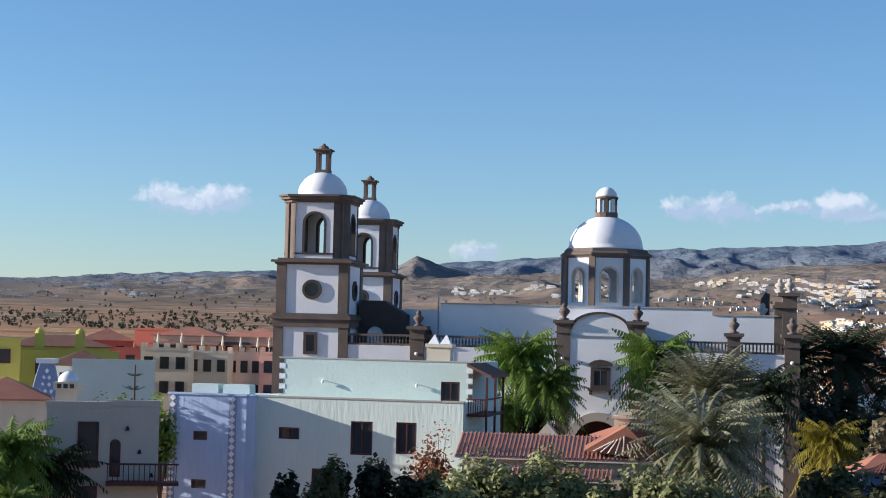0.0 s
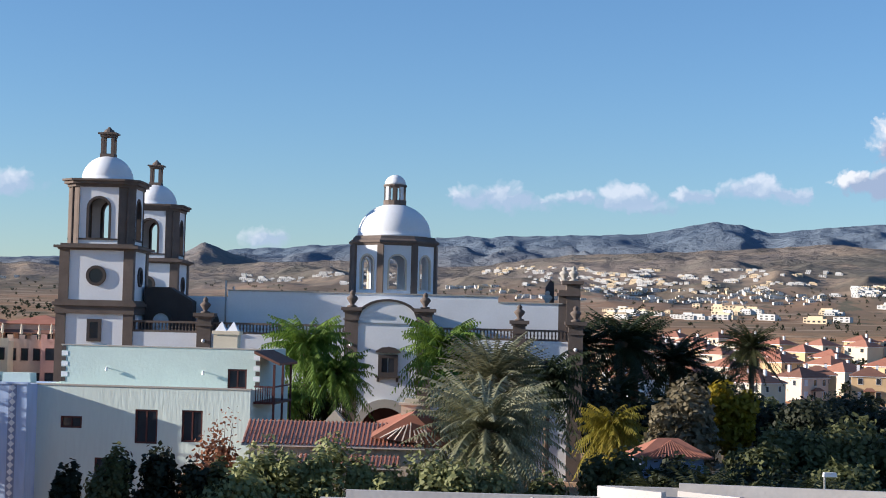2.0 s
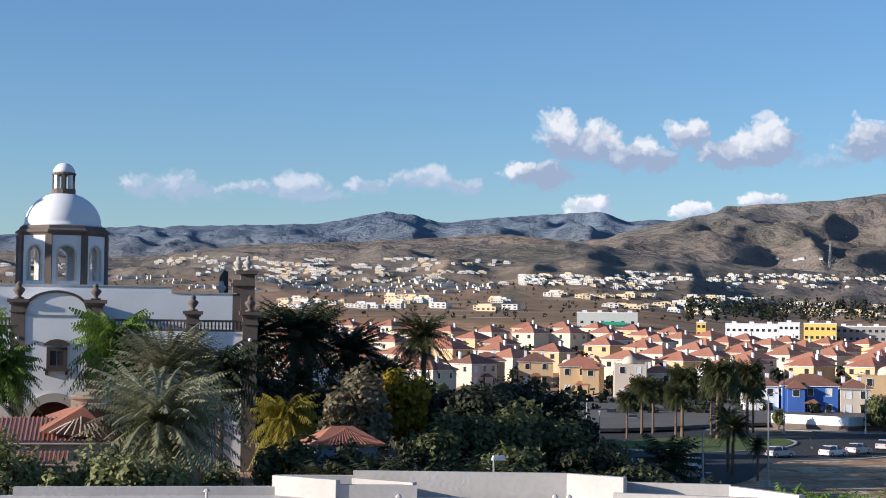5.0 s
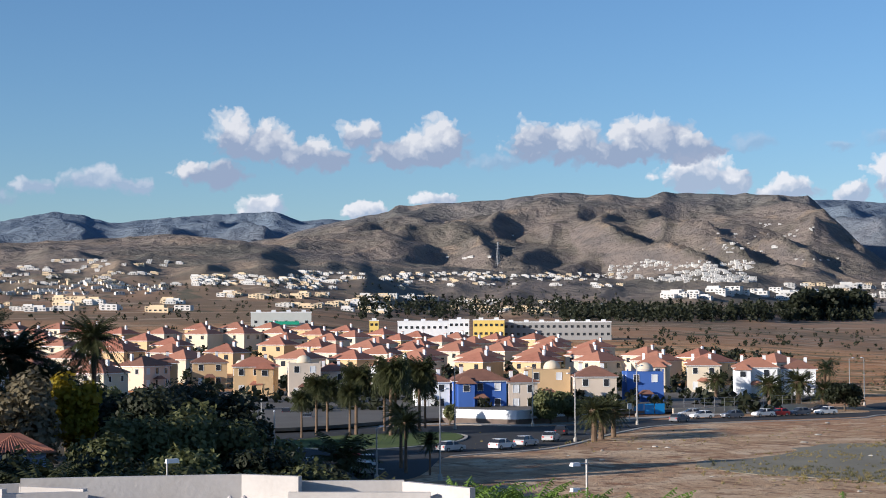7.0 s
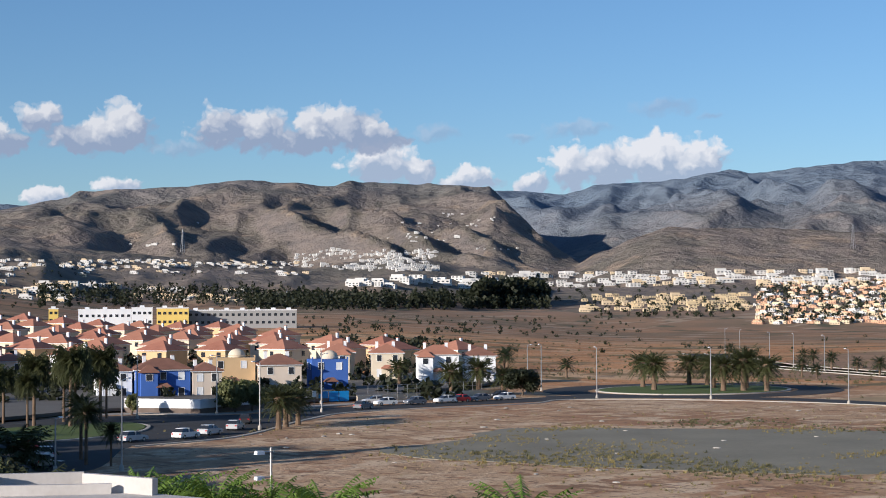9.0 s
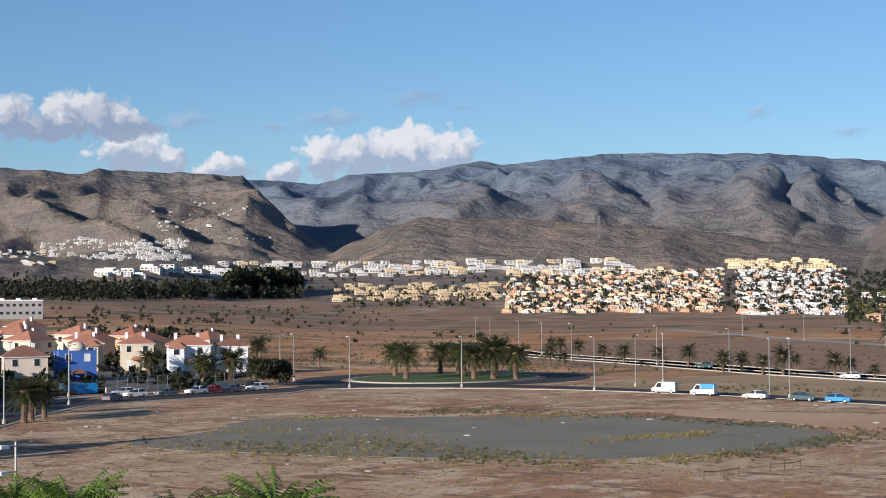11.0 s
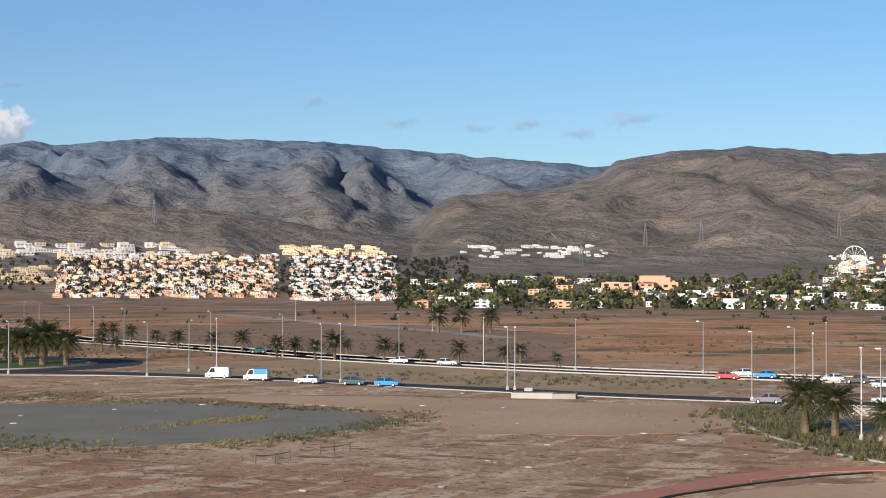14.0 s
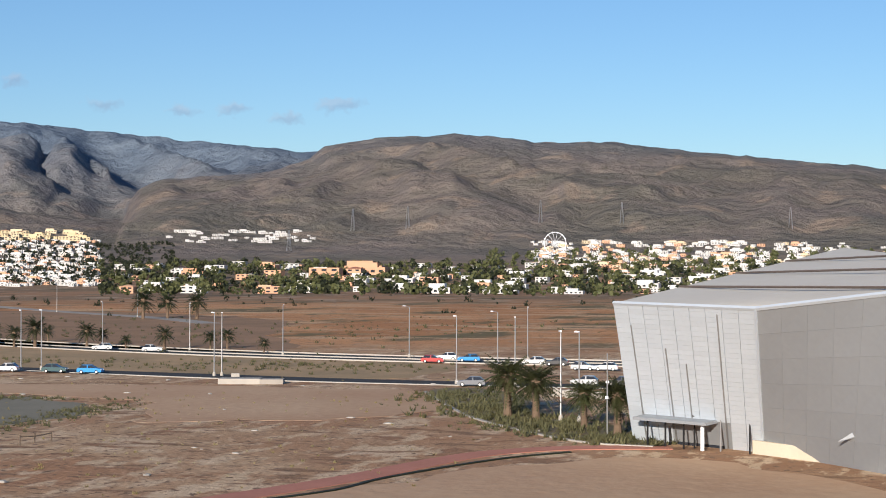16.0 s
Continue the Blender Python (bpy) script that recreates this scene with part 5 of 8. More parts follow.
def car(colour, tall=1.5, ln=4.3, van=False):
    T = thing("van" if van else "car", Matrix(), f"{colour} parked {'van' if van else 'car'} on asphalt", "van" if van else "car", "parked cars")
    P = PAINTS[colour]
    h, w = tall, 0.88
    if van:
        prof = [(-ln / 2, 0.35), (ln / 2, 0.35), (ln / 2, 0.95), (ln / 2 - 0.5, 1.1), (ln / 2 - 1.2, h), (-ln / 2 + 0.1, h), (-ln / 2, h - 0.2)]
    else:
        prof = [(-ln / 2, 0.3), (ln / 2, 0.3), (ln / 2 + 0.02, 0.65), (ln / 2 - 0.25, 0.85), (ln / 2 - 1.15, 0.97), (-ln / 2 + 0.25, 1.0), (-ln / 2, 0.8)]
    part("body", Shape().prism(prof, -w, w), P, T)
    if not van:
        cab = Shape()
        lo, hi = [(ln / 2 - 1.15, 0.97), (-ln / 2 + 0.2, 1.0)], [(ln / 2 - 1.95, h - 0.04), (-ln / 2 + 0.75, h - 0.04)]
        for s, (pts, ww) in enumerate(((lo, w - 0.04), (hi, w - 0.2))):
            cab.v += [(pts[0][0], -ww, pts[0][1]), (pts[0][0], ww, pts[0][1]), (pts[1][0], ww, pts[1][1]), (pts[1][0], -ww, pts[1][1])]
        cab.f = [(0, 4, 7, 3), (1, 2, 6, 5), (0, 1, 5, 4), (2, 3, 7, 6), (4, 5, 6, 7)]
        part("cabin_glass", cab, GLASS, T, "dark glass cabin")
        part("roof", Shape().box(-ln / 2 + 0.75, ln / 2 - 1.95, -w + 0.18, w - 0.18, h - 0.04, h + 0.01, 0.03), P, T)
        part("pillar", Shape().prism([(-0.35, 0.98), (-0.2, 0.98), (-0.22, h), (-0.35, h)], -w + 0.02, w - 0.02), P, T)
    else:
        part("windscreen", Shape().prism([(ln / 2 - 0.52, 1.12), (ln / 2 - 0.48, 1.14), (ln / 2 - 1.12, h - 0.08), (ln / 2 - 1.18, h - 0.1)], -w + 0.08, w - 0.08), GLASS, T)
        part("side_window", Shape().prism([(ln / 2 - 1.9, 1.15), (ln / 2 - 0.75, 1.15), (ln / 2 - 1.2, h - 0.15), (ln / 2 - 1.9, h - 0.15)], -w - 0.01, w + 0.01), GLASS, T)
    for x in (-ln / 2 + 0.8, ln / 2 - 0.85):
        for s in (-1, 1):
            wh = part("wheel", turned(Shape().lathe([(0.31, -0.1), (0.33, -0.06), (0.33, 0.06), (0.31, 0.1)], 12), pose(x, s * (w - 0.08), 0.33, 90)), RUBBER, T)
            part("rim", turned(Shape().lathe([(0.2, -0.11), (0.2, 0.11)], 8), pose(x, s * (w - 0.08), 0.33, 90)), STEEL, wh)
    for s in (-1, 1):
        part("headlight", Shape().box(ln / 2 - 0.2, ln / 2 + 0.02, s * 0.62 - 0.18, s * 0.62 + 0.18, 0.62, 0.76), LAMP_GLASS, T)
        part("tail_lamp", Shape().box(-ln / 2 - 0.02, -ln / 2 + 0.1, s * 0.68 - 0.12, s * 0.68 + 0.12, 0.65, 0.85), TAIL, T)
    return T


CARS = {"white": [(125.5, 201.5, 20), (197.0, 245.5, 170), (210.6, 244.0, 175), (226, 243.5, 172), (256.6, 148.5, 100), (331.0, 168.0, 110), (326.9, 154.1, 292), (96, 186.5, 75), (304.0, 65.3, 95), (289.2, 49.2, 95), (314.0, 85.0, 100), (90.5, 176.7, 75)],
        "silver": [(131.8, 205.0, 25), (140.2, 211.0, 40), (199.0, 251.5, 160), (251.9, 46.1, 92), (117.0, 201.5, 15), (88, 186, 70), (218.5, 250.0, 175), (289.6, 53.3, 275)],
        "grey": [(187.0, 239.5, 20), (202.6, 243.5, 175), (219.5, 243.8, 175), (131.0, 278.5, 65), (245, 62.4, 100)],
        "red": [(214.2, 243.8, 175), (303.8, 85.0, 280), (98.5, 196.7, 40)], "blue": [(255.8, 132.0, 278), (309.5, 79.3, 100)],
        "dark teal": [(256.4, 139.0, 280), (362.6, 224.4, 115)], "black": [(149.5, 222.1, 50), (135.3, 297.3, 65), (301.7, 60.5, 95), (251.5, 40.5, 92), (230, 249.5, 172)]}
for colour, spots in CARS.items():
    base_car = car(colour)
    for i, (x, y, rz) in enumerate(spots):
        m = pose(x, y, ground_z(x, y) + 0.06, 0, 0, rz)
        if i == 0:
            base_car.matrix_basis = m
        else:
            copy_thing(base_car, m)
van = car("white", 2.1, 4.6, True)
van.matrix_basis = pose(263.0, 171.5, 0.06, 0, 0, 105)
pick = copy_thing(van, pose(260.2, 161.3, 0.06, 0, 0, 103))
pick["label"] = "white van carrying a blue load box"
part("load_box", Shape().box(-2.2, 0.3, -0.92, 0.92, 1.2, 2.15), PAINTS["blue"], pick, "blue load box")
copy_thing(van, pose(153.8, 262.3, 0.06, 0, 0, 20))

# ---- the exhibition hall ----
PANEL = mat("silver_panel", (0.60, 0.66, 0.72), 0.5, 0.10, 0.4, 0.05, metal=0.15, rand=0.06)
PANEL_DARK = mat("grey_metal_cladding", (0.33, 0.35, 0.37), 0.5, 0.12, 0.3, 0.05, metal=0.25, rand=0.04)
ROOF_GREY = mat("sandy_grey_roof", (0.66, 0.62, 0.54), 0.8, 0.1, 0.3, 0.1)
expo = thing("exhibition_hall", Matrix(), "silver metal-clad exhibition hall with leaning walls", "hall")
# front face leans outwards at the top; corner points low and high
FA, FB = Vector((173.8, 26.6, 0)), Vector((165.2, 12.4, 0))
TA, TB = Vector((164.0, 27.1, 14.6)), Vector((151.5, 12.1, 14.45))
SB, ST = Vector((138.0, -9.5, 0)), Vector((131.0, -12.0, 17.7))
FARL, FART = Vector((215.0, 0.0, 0)), Vector((226.0, 6.5, 20.9))


def quad_panels(parent, name, a, b, c, d, nu, nv, material, gap=0.06, lift=0.12, skip=None):
    """Panels in nu columns and nv rows over the quad a (low, first), b (low, last), c (high, last), d (high, first)."""
    n = (b - a).cross(d - a).normalized()
    for i in range(nu):
        for j in range(nv):
            if skip and skip(i, j):
                continue
            P = []
            for u, v in ((i, j), (i + 1, j), (i + 1, j + 1), (i, j + 1)):
                lo, hi = a.lerp(b, u / nu), d.lerp(c, u / nu)
                P.append(lo.lerp(hi, v / nv))
            m = sum(P, Vector()) / 4
            P = [p + (m - p).normalized() * gap for p in P]
            s = Shape().add([tuple(p + n * lift) for p in P] + [tuple(p) for p in P], [(0, 1, 2, 3), (0, 4, 5, 1), (1, 5, 6, 2), (2, 6, 7, 3), (3, 7, 4, 0)])
            part(name, s, material, parent)


def solid(*pts):
    return Shape().add([tuple(p) for p in pts], [(0, 1, 2, 3), (7, 6, 5, 4), (4, 5, 1, 0), (5, 6, 2, 1), (6, 7, 3, 2), (7, 4, 0, 3)])


shell = Shape().add([tuple(p) for p in (FA, FB, SB, FARL, TA, TB, ST, FART)], [(2, 3, 7, 6), (3, 0, 4, 7), (3, 2, 1, 0)])
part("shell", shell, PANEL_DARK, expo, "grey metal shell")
for k in (1, 2, 3):
    p, q = TA.lerp(FART, k * 0.23), TB.lerp(ST, k * 0.62)
    part("roof_seam", Shape().tube([tuple(p + Vector((0, 0, 0.08))), tuple(q + Vector((0, 0, 0.08)))], 0.12, 4), STONE, expo)
def grid_skin(name, a, b, c, d, n, material):
    s = Shape()
    for i in range(n + 1):
        for j in range(n + 1):
            s.v.append(tuple(a.lerp(b, i / n).lerp(d.lerp(c, i / n), j / n)))
    for i in range(n):
        for j in range(n):
            k = i * (n + 1) + j
            s.f.append((k, k + n + 1, k + n + 2, k + 1))
    part(name, s, material, expo)


grid_skin("roof", TA, TB, ST, FART, 16, ROOF_GREY)
grid_skin("front_backing", FA, FB, TB, TA, 28, PANEL_DARK)
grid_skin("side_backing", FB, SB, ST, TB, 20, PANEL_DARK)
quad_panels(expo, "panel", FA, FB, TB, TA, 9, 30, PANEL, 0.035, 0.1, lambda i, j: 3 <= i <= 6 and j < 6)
# side panels take a darker base colour than the front panels
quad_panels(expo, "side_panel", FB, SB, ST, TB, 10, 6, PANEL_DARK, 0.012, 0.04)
for a, b in ((TA, TB), (FB, TB), (TB, ST)):
    part("edge_trim", Shape().tube([tuple(a), tuple(b)], 0.22, 4), PANEL, expo, "pale metal edge trim")
nf = Vector((-0.86, 0.5, 0)).normalized()
ent = part("entrance", Shape().box(0, 1, 0, 1, 0, 1), GLASS, expo, "dark glass entrance")
ent.data = solid(*(FA.lerp(FB, 0.28) + nf * 0.2, FA.lerp(FB, 0.72) + nf * 0.2, FA.lerp(FB, 0.72) + nf * 0.3 + Vector((0, 0, 2.7)), FA.lerp(FB, 0.28) + nf * 0.3 + Vector((0, 0, 2.7)),
                   FA.lerp(FB, 0.28), FA.lerp(FB, 0.72), FA.lerp(FB, 0.72) + Vector((0, 0, 2.7)), FA.lerp(FB, 0.28) + Vector((0, 0, 2.7)))).mesh("entrance")
ent.data.materials.append(GLASS)
c0, c1 = FA.lerp(FB, 0.2), FA.lerp(FB, 0.76)
can = part("canopy", solid(c0 + nf * 4.2 + Vector((0, 0, 2.9)), c1 + nf * 4.2 + Vector((0, 0, 2.9)), c1 + Vector((0, 0, 3.2)), c0 + Vector((0, 0, 3.2)),
                           c0 + nf * 4.2 + Vector((0, 0, 2.6)), c1 + nf * 4.2 + Vector((0, 0, 2.6)), c1 + Vector((0, 0, 2.9)), c0 + Vector((0, 0, 2.9))), PANEL_DARK, expo, "flat grey entrance canopy")
part("canopy_edge", Shape().tube([tuple(c0 + nf * 0.3 + Vector((0, 0, 3.45))), tuple(c1 + nf * 0.3 + Vector((0, 0, 3.45)))], 0.18, 6), WOOD, can, "dark red edge")
for k in range(4):
    p = c0.lerp(c1, (k + 0.5) / 4) + nf * 3.2
    part("column", Shape().tube([tuple(p), tuple(p + Vector((0, 0, 2.7)))], 0.2 if k == 3 else 0.1, 8), WHITE if k == 3 else IRON, expo)
# thin tubes on the front face stand in for the masts' cast shadows
for k, hgt in ((0.12, 0.85), (0.36, 0.7), (0.75, 0.95), (0.5, 0.6)):
    p, q = FA.lerp(FB, k), TA.lerp(TB, k)
    part("mast_shadow_rib", Shape().tube([tuple(p + nf * 0.2), tuple(p.lerp(q, hgt) + nf * 0.2)], 0.07, 4), STEEL, expo)
for x, y, h, dark in ((175.0, 29.6, 9.0, False), (171.9, 24.9, 8.3, False), (169.6, 22.2, 7.2, True), (167.0, 19.4, 7.0, True), (165.0, 16.6, 8.4, False), (163.2, 13.6, 7.5, True)):
    fl = thing("flag_mast", pose(x, y, 0), "slim dark mast with small floodlights" if dark else "slim pale mast with small floodlights", "mast", "masts before the hall")
    part("pole", Shape().tube([(0, 0, 0), (0, 0, h)], [0.09, 0.06], 8), IRON if dark else STEEL, fl)
    for z, s in ((h * 0.66, 1), (h * 0.48, -1)):
        part("floodlight", Shape().box(s * 0.22 - 0.16, s * 0.22 + 0.16, -0.18, 0.18, z - 0.13, z + 0.13, 0.03), IRON if dark else LAMP_GLASS, fl)
sw = thing("rubble_wall", pose(229.9, 46.7, 0), "low rubble stone wall beside the road", "wall")
part("core", Shape().add([(0, 0, -0.2), (-6.9, -10.8, -0.2), (-6.4, -11.1, -0.2), (0.5, -0.3, -0.2), (0, 0, 1.0), (-6.9, -10.8, 1.0), (-6.4, -11.1, 1.0), (0.5, -0.3, 1.0)],
                         [(4, 5, 6, 7), (0, 1, 5, 4), (1, 2, 6, 5), (2, 3, 7, 6), (3, 0, 4, 7)]), PAVING, sw)
wr_ = random.Random(8)
rub = Shape().lathe([(0.30, -0.2), (0.36, -0.05), (0.33, 0.12), (0.2, 0.2)], 6).mesh("stone")
for k in range(60):
    f = wr_.random()
    o = part("stone", rub, KERB, sw)
    o.matrix_basis = pose(-6.9 * f - 0.05, -10.8 * f + 0.05, wr_.uniform(0.1, 0.95), wr_.uniform(0, 90), 0, wr_.uniform(0, 360)) @ Matrix.Scale(wr_.uniform(0.6, 1.1), 4)
solo("low_wall", Shape().box(0, 22, -0.3, 0.3, -0.2, 1.3), CREAM, pose(164.0, 13.2, 0, 0, 0, -130.5), "low cream garden wall before the hall", "wall")
sail = thing("shade_sail", pose(152.0, -1.5, 0), "grey shade sail stretched on a pole", "shade sail")
part("pole", Shape().tube([(0, 0, 0), (-0.6, 0.3, 6.8)], 0.12, 8), STEEL, sail)
part("cloth", Shape().add([(-0.6, 0.3, 6.7), (0.4, 6.4, 2.6), (-1.2, -4, 3.2), (-0.6, 0.4, 4.6), (-0.55, 0.35, 6.6), (0.45, 6.4, 2.5), (-1.15, -4, 3.1), (-0.55, 0.45, 4.5)],
                          [(0, 1, 3), (0, 3, 2), (7, 5, 4), (6, 7, 4), (0, 4, 5, 1), (2, 6, 4, 0), (1, 5, 7, 3), (3, 7, 6, 2)]), PANEL_DARK, sail)

# ---- houses ----
def window_on(parent, m, w, h, frame_mat=WHITE, glass=GLASS, sill=False):
    """A window standing 6 cm proud: m is the middle of its lower edge on the wall, -y outwards."""
    o = part("window", turned(Shape().ring(rect_pts(-w / 2 - 0.08, w / 2 + 0.08, -0.08, h + 0.08), rect_pts(-w / 2, w / 2, 0, h), -0.08, 0.02), m), frame_mat, parent)
    part("pane", turned(Shape().box(-w / 2, w / 2, -0.03, 0.0, 0, h), m), glass, o)
    if sill:
        part("sill", turned(Shape().box(-w / 2 - 0.15, w / 2 + 0.15, -0.18, 0.0, -0.16, -0.08), m), frame_mat, o)
    return o


SHUTTER = mat("white_shutter", (0.72, 0.74, 0.76), 0.6, 0.1, 3.0, 0.1)


def villa(name, label, w, d, h, wall, roof_mat, x=0, y=0, z=0, rz=0, dome=None, lit=OCHRE_WALL, chimney=True, porch=True, flat=False, group="", second=None, far=False):
    """Two-storey villa: w wide, d deep, h to the eaves; the front looks to -y."""
    T = thing(name, pose(x, y, z, 0, 0, rz), label, "house", group)
    part("wall", Shape().box(-w / 2, w / 2, -d / 2, d / 2, -1.5, h), wall, T)
    if flat:
        part("parapet", Shape().ring([(-w / 2 - 0.05, -0.0), (w / 2 + 0.05, 0.0), (w / 2 + 0.05, 0.55), (-w / 2 - 0.05, 0.55)], [(-w / 2 + 0.3, 0.02), (w / 2 - 0.3, 0.02), (w / 2 - 0.3, 0.5), (-w / 2 + 0.3, 0.5)], -d / 2 - 0.02, -d / 2 + 0.2), wall, T).location = (0, 0, h)
    else:
        part("roof", Shape().hip(-w / 2 - 0.5, w / 2 + 0.5, -d / 2 - 0.5, d / 2 + 0.5, h, h + min(w, d) * 0.27), roof_mat, T)
        part("eave", Shape().box(-w / 2 - 0.4, w / 2 + 0.4, -d / 2 - 0.4, d / 2 + 0.4, h - 0.32, h - 0.14), WHITE, T, "white eaves board")
    if second:
        sw, sd, sx = second
        part("wing_wall", Shape().box(sx - sw / 2, sx + sw / 2, -d / 2 - sd, -d / 2, -1.5, h - 0.6), wall, T)
        part("wing_roof", Shape().hip(sx - sw / 2 - 0.4, sx + sw / 2 + 0.4, -d / 2 - sd - 0.4, -d / 2 + 1.5, h - 0.6, h + 0.9), roof_mat, T)
        window_on(T, pose(sx, -d / 2 - sd, h - 2.3), 1.3, 1.3)
    if far:
        for xx in (-w * 0.27, w * 0.27):
            part("window", Shape().box(xx - 0.7, xx + 0.7, -d / 2 - 0.06, -d / 2 + 0.02, h - 2.2, h - 0.8), GLASS, T)
        part("window", Shape().box(-w / 2 - 0.06, -w / 2 + 0.02, -0.6, 0.6, h - 2.2, h - 0.8), GLASS, T)
    n = 0 if far else max(2, int(w / 3.4))
    for i in range(n):
        xx = -w / 2 + (i + 0.5) * w / n
        for zz, hh in ((h - 2.2, 1.5), (0.6, 1.8)):
            window_on(T, pose(xx, -d / 2, zz), 1.15, hh, WHITE, SHUTTER if (i + int(zz)) % 3 == 0 else GLASS)
    for i in range(0 if far else 2):
        for s, a in ((-1, -90), (1, 90)):
            window_on(T, pose(s * w / 2, -d / 4 + i * d / 2, h - 2.2, 0, 0, a), 1.0, 1.3)
    if chimney:
        for cx, cy in ((w * 0.22, 0.5), (-w * 0.3, 1.2))[:1 if far else 2]:
            c = part("chimney", Shape().box(cx - 0.35, cx + 0.35, cy - 0.35, cy + 0.35, h, h + min(w, d) * 0.27 + 0.5), WHITE, T, "white chimney")
            part("cap", Shape().box(cx - 0.45, cx + 0.45, cy - 0.45, cy + 0.45, h + min(w, d) * 0.27 + 0.5, h + min(w, d) * 0.27 + 0.65), roof_mat, c)
    if porch and not far:
        part("porch_roof", Shape().hip(-1.6, 1.6, -d / 2 - 1.8, -d / 2, 2.7, 3.5), roof_mat, T)
        for s in (-1.4, 1.4):
            part("porch_post", Shape().box(s - 0.12, s + 0.12, -d / 2 - 1.7, -d / 2 - 1.46, -1.0, 2.62), wall, T)
    if dome:
        dx, dy, rr = dome
        part("dome", Shape().lathe([(rr, h)] + [(rr * math.cos(a), h + 0.3 + rr * 0.85 * math.sin(a)) for a in [i * math.pi / 18 for i in range(9)]] + [(0.1, h + 0.3 + rr * 0.85)], 18, dx, dy), CREAM, T, "plaster dome on the roof", True)
    return T


# the front row by the street: heading of each front turned to the street
villa("villa", "white and bright blue villa with a brown tiled roof", 11.0, 8.0, 6.3, STRONG_BLUE, ROOF_BROWN, 179.0, 297.0, 0, -24, second=(3.4, 1.6, -3.0))
villa("villa", "white villa wing with a brown tiled roof", 7.0, 8.0, 6.0, WHITE, ROOF_BROWN, 171.5, 303.5, 0, -24, porch=False)
villa("villa", "sandy villa wing with a brown tiled roof", 6.0, 8.0, 5.9, SAND_WALL, ROOF_BROWN, 187.0, 293.0, 0, -24, porch=False)
villa("villa", "ochre villa with a rounded dome and flat roof", 10.0, 8.0, 7.6, OCHRE_WALL, ROOF_BROWN, 201.5, 305.5, 0.3, -26, dome=(1.5, 0, 1.9), flat=True, chimney=False)
villa("villa", "sandy villa with a terracotta roof and balcony", 9.0, 8.0, 6.6, SAND_WALL, ROOF_BROWN, 208.5, 297.0, 0, -28, porch=False)
villa("villa", "deep blue villa with a pale dome", 8.0, 8.0, 7.4, STRONG_BLUE, ROOF_BROWN, 219.5, 294.0, 0, -28, dome=(0.5, 0, 1.9), flat=True, chimney=False)
villa("villa", "cream villa with a salmon tiled roof", 8.0, 8.0, 6.8, CREAM, ROOF_ORANGE, 252.0, 333.0, 1.0, -36, second=(3.5, 2.0, 1.0))
villa("villa", "cream villa with a salmon tiled roof", 8.0, 8.0, 6.6, CREAM, ROOF_ORANGE, 262.0, 326.0, 1.0, -36)
villa("villa", "white villa with a salmon tiled roof", 10.0, 8.0, 6.8, WHITE, ROOF_ORANGE, 260.0, 304.0, 0.8, -38, second=(3.5, 2.0, -3.0))
villa("villa", "white villa with a greyish tiled roof", 7.5, 8.0, 6.4, WHITE, ROOF_BROWN, 270.0, 300.0, 0.8, -38)
villa("villa", "ochre villa with a balcony and small dome", 10.5, 8.0, 7.0, OCHRE_WALL, ROOF_TILE, 159.5, 368.0, 1.0, -22, dome=(-3.5, 1, 1.3), second=(4.0, 1.6, 2.0))
villa("villa", "olive ochre villa with a small dome", 7.5, 8.0, 8.2, SAND_WALL, ROOF_BROWN, 168.0, 359.0, 0.5, -22, dome=(0, 0, 1.8), flat=True, chimney=False)
villa("villa", "peach villa with a terracotta roof", 7.0, 8.0, 6.2, PEACH_WALL, ROOF_TILE, 176.5, 361.0, 0.5, -24)
villa("villa", "ochre villa with a dark brown roof", 9.5, 8.0, 6.6, OCHRE_WALL, ROOF_BROWN, 152.0, 414.0, 1.5, -20, second=(3.6, 1.8, -2.5))
villa("villa", "ochre villa with a dark brown roof", 9.0, 8.0, 6.6, OCHRE_WALL, ROOF_BROWN, 164.0, 409.0, 1.5, -20)
# rows of alike villas behind, four kinds
hr = random.Random(3)
KINDS = [villa("row_villa", "cream row villa with a salmon tiled hip roof", 10.5, 9.5, 6.1, CREAM, ROOF_ORANGE, group="row villas"),
         villa("row_villa", "ochre row villa with a terracotta hip roof", 10.5, 9.5, 6.1, OCHRE_WALL, ROOF_TILE, group="row villas"),
         villa("row_villa", "white row villa with a salmon tiled hip roof", 10.0, 9.5, 6.0, WHITE, ROOF_ORANGE, group="row villas"),
         villa("row_villa", "peach row villa with a brown tiled hip roof", 10.5, 9.0, 6.1, PEACH_WALL, ROOF_BROWN, group="row villas")]
KINDS += [villa("row_villa", "cream villa with a salmon roof in the far rows", 10.5, 9.5, 6.1, CREAM, ROOF_ORANGE, group="row villas", far=True), villa("row_villa", "ochre villa with a terracotta roof in the far rows", 10.0, 9.5, 6.0, OCHRE_WALL, ROOF_TILE, group="row villas", far=True)]
used = [False] * 6
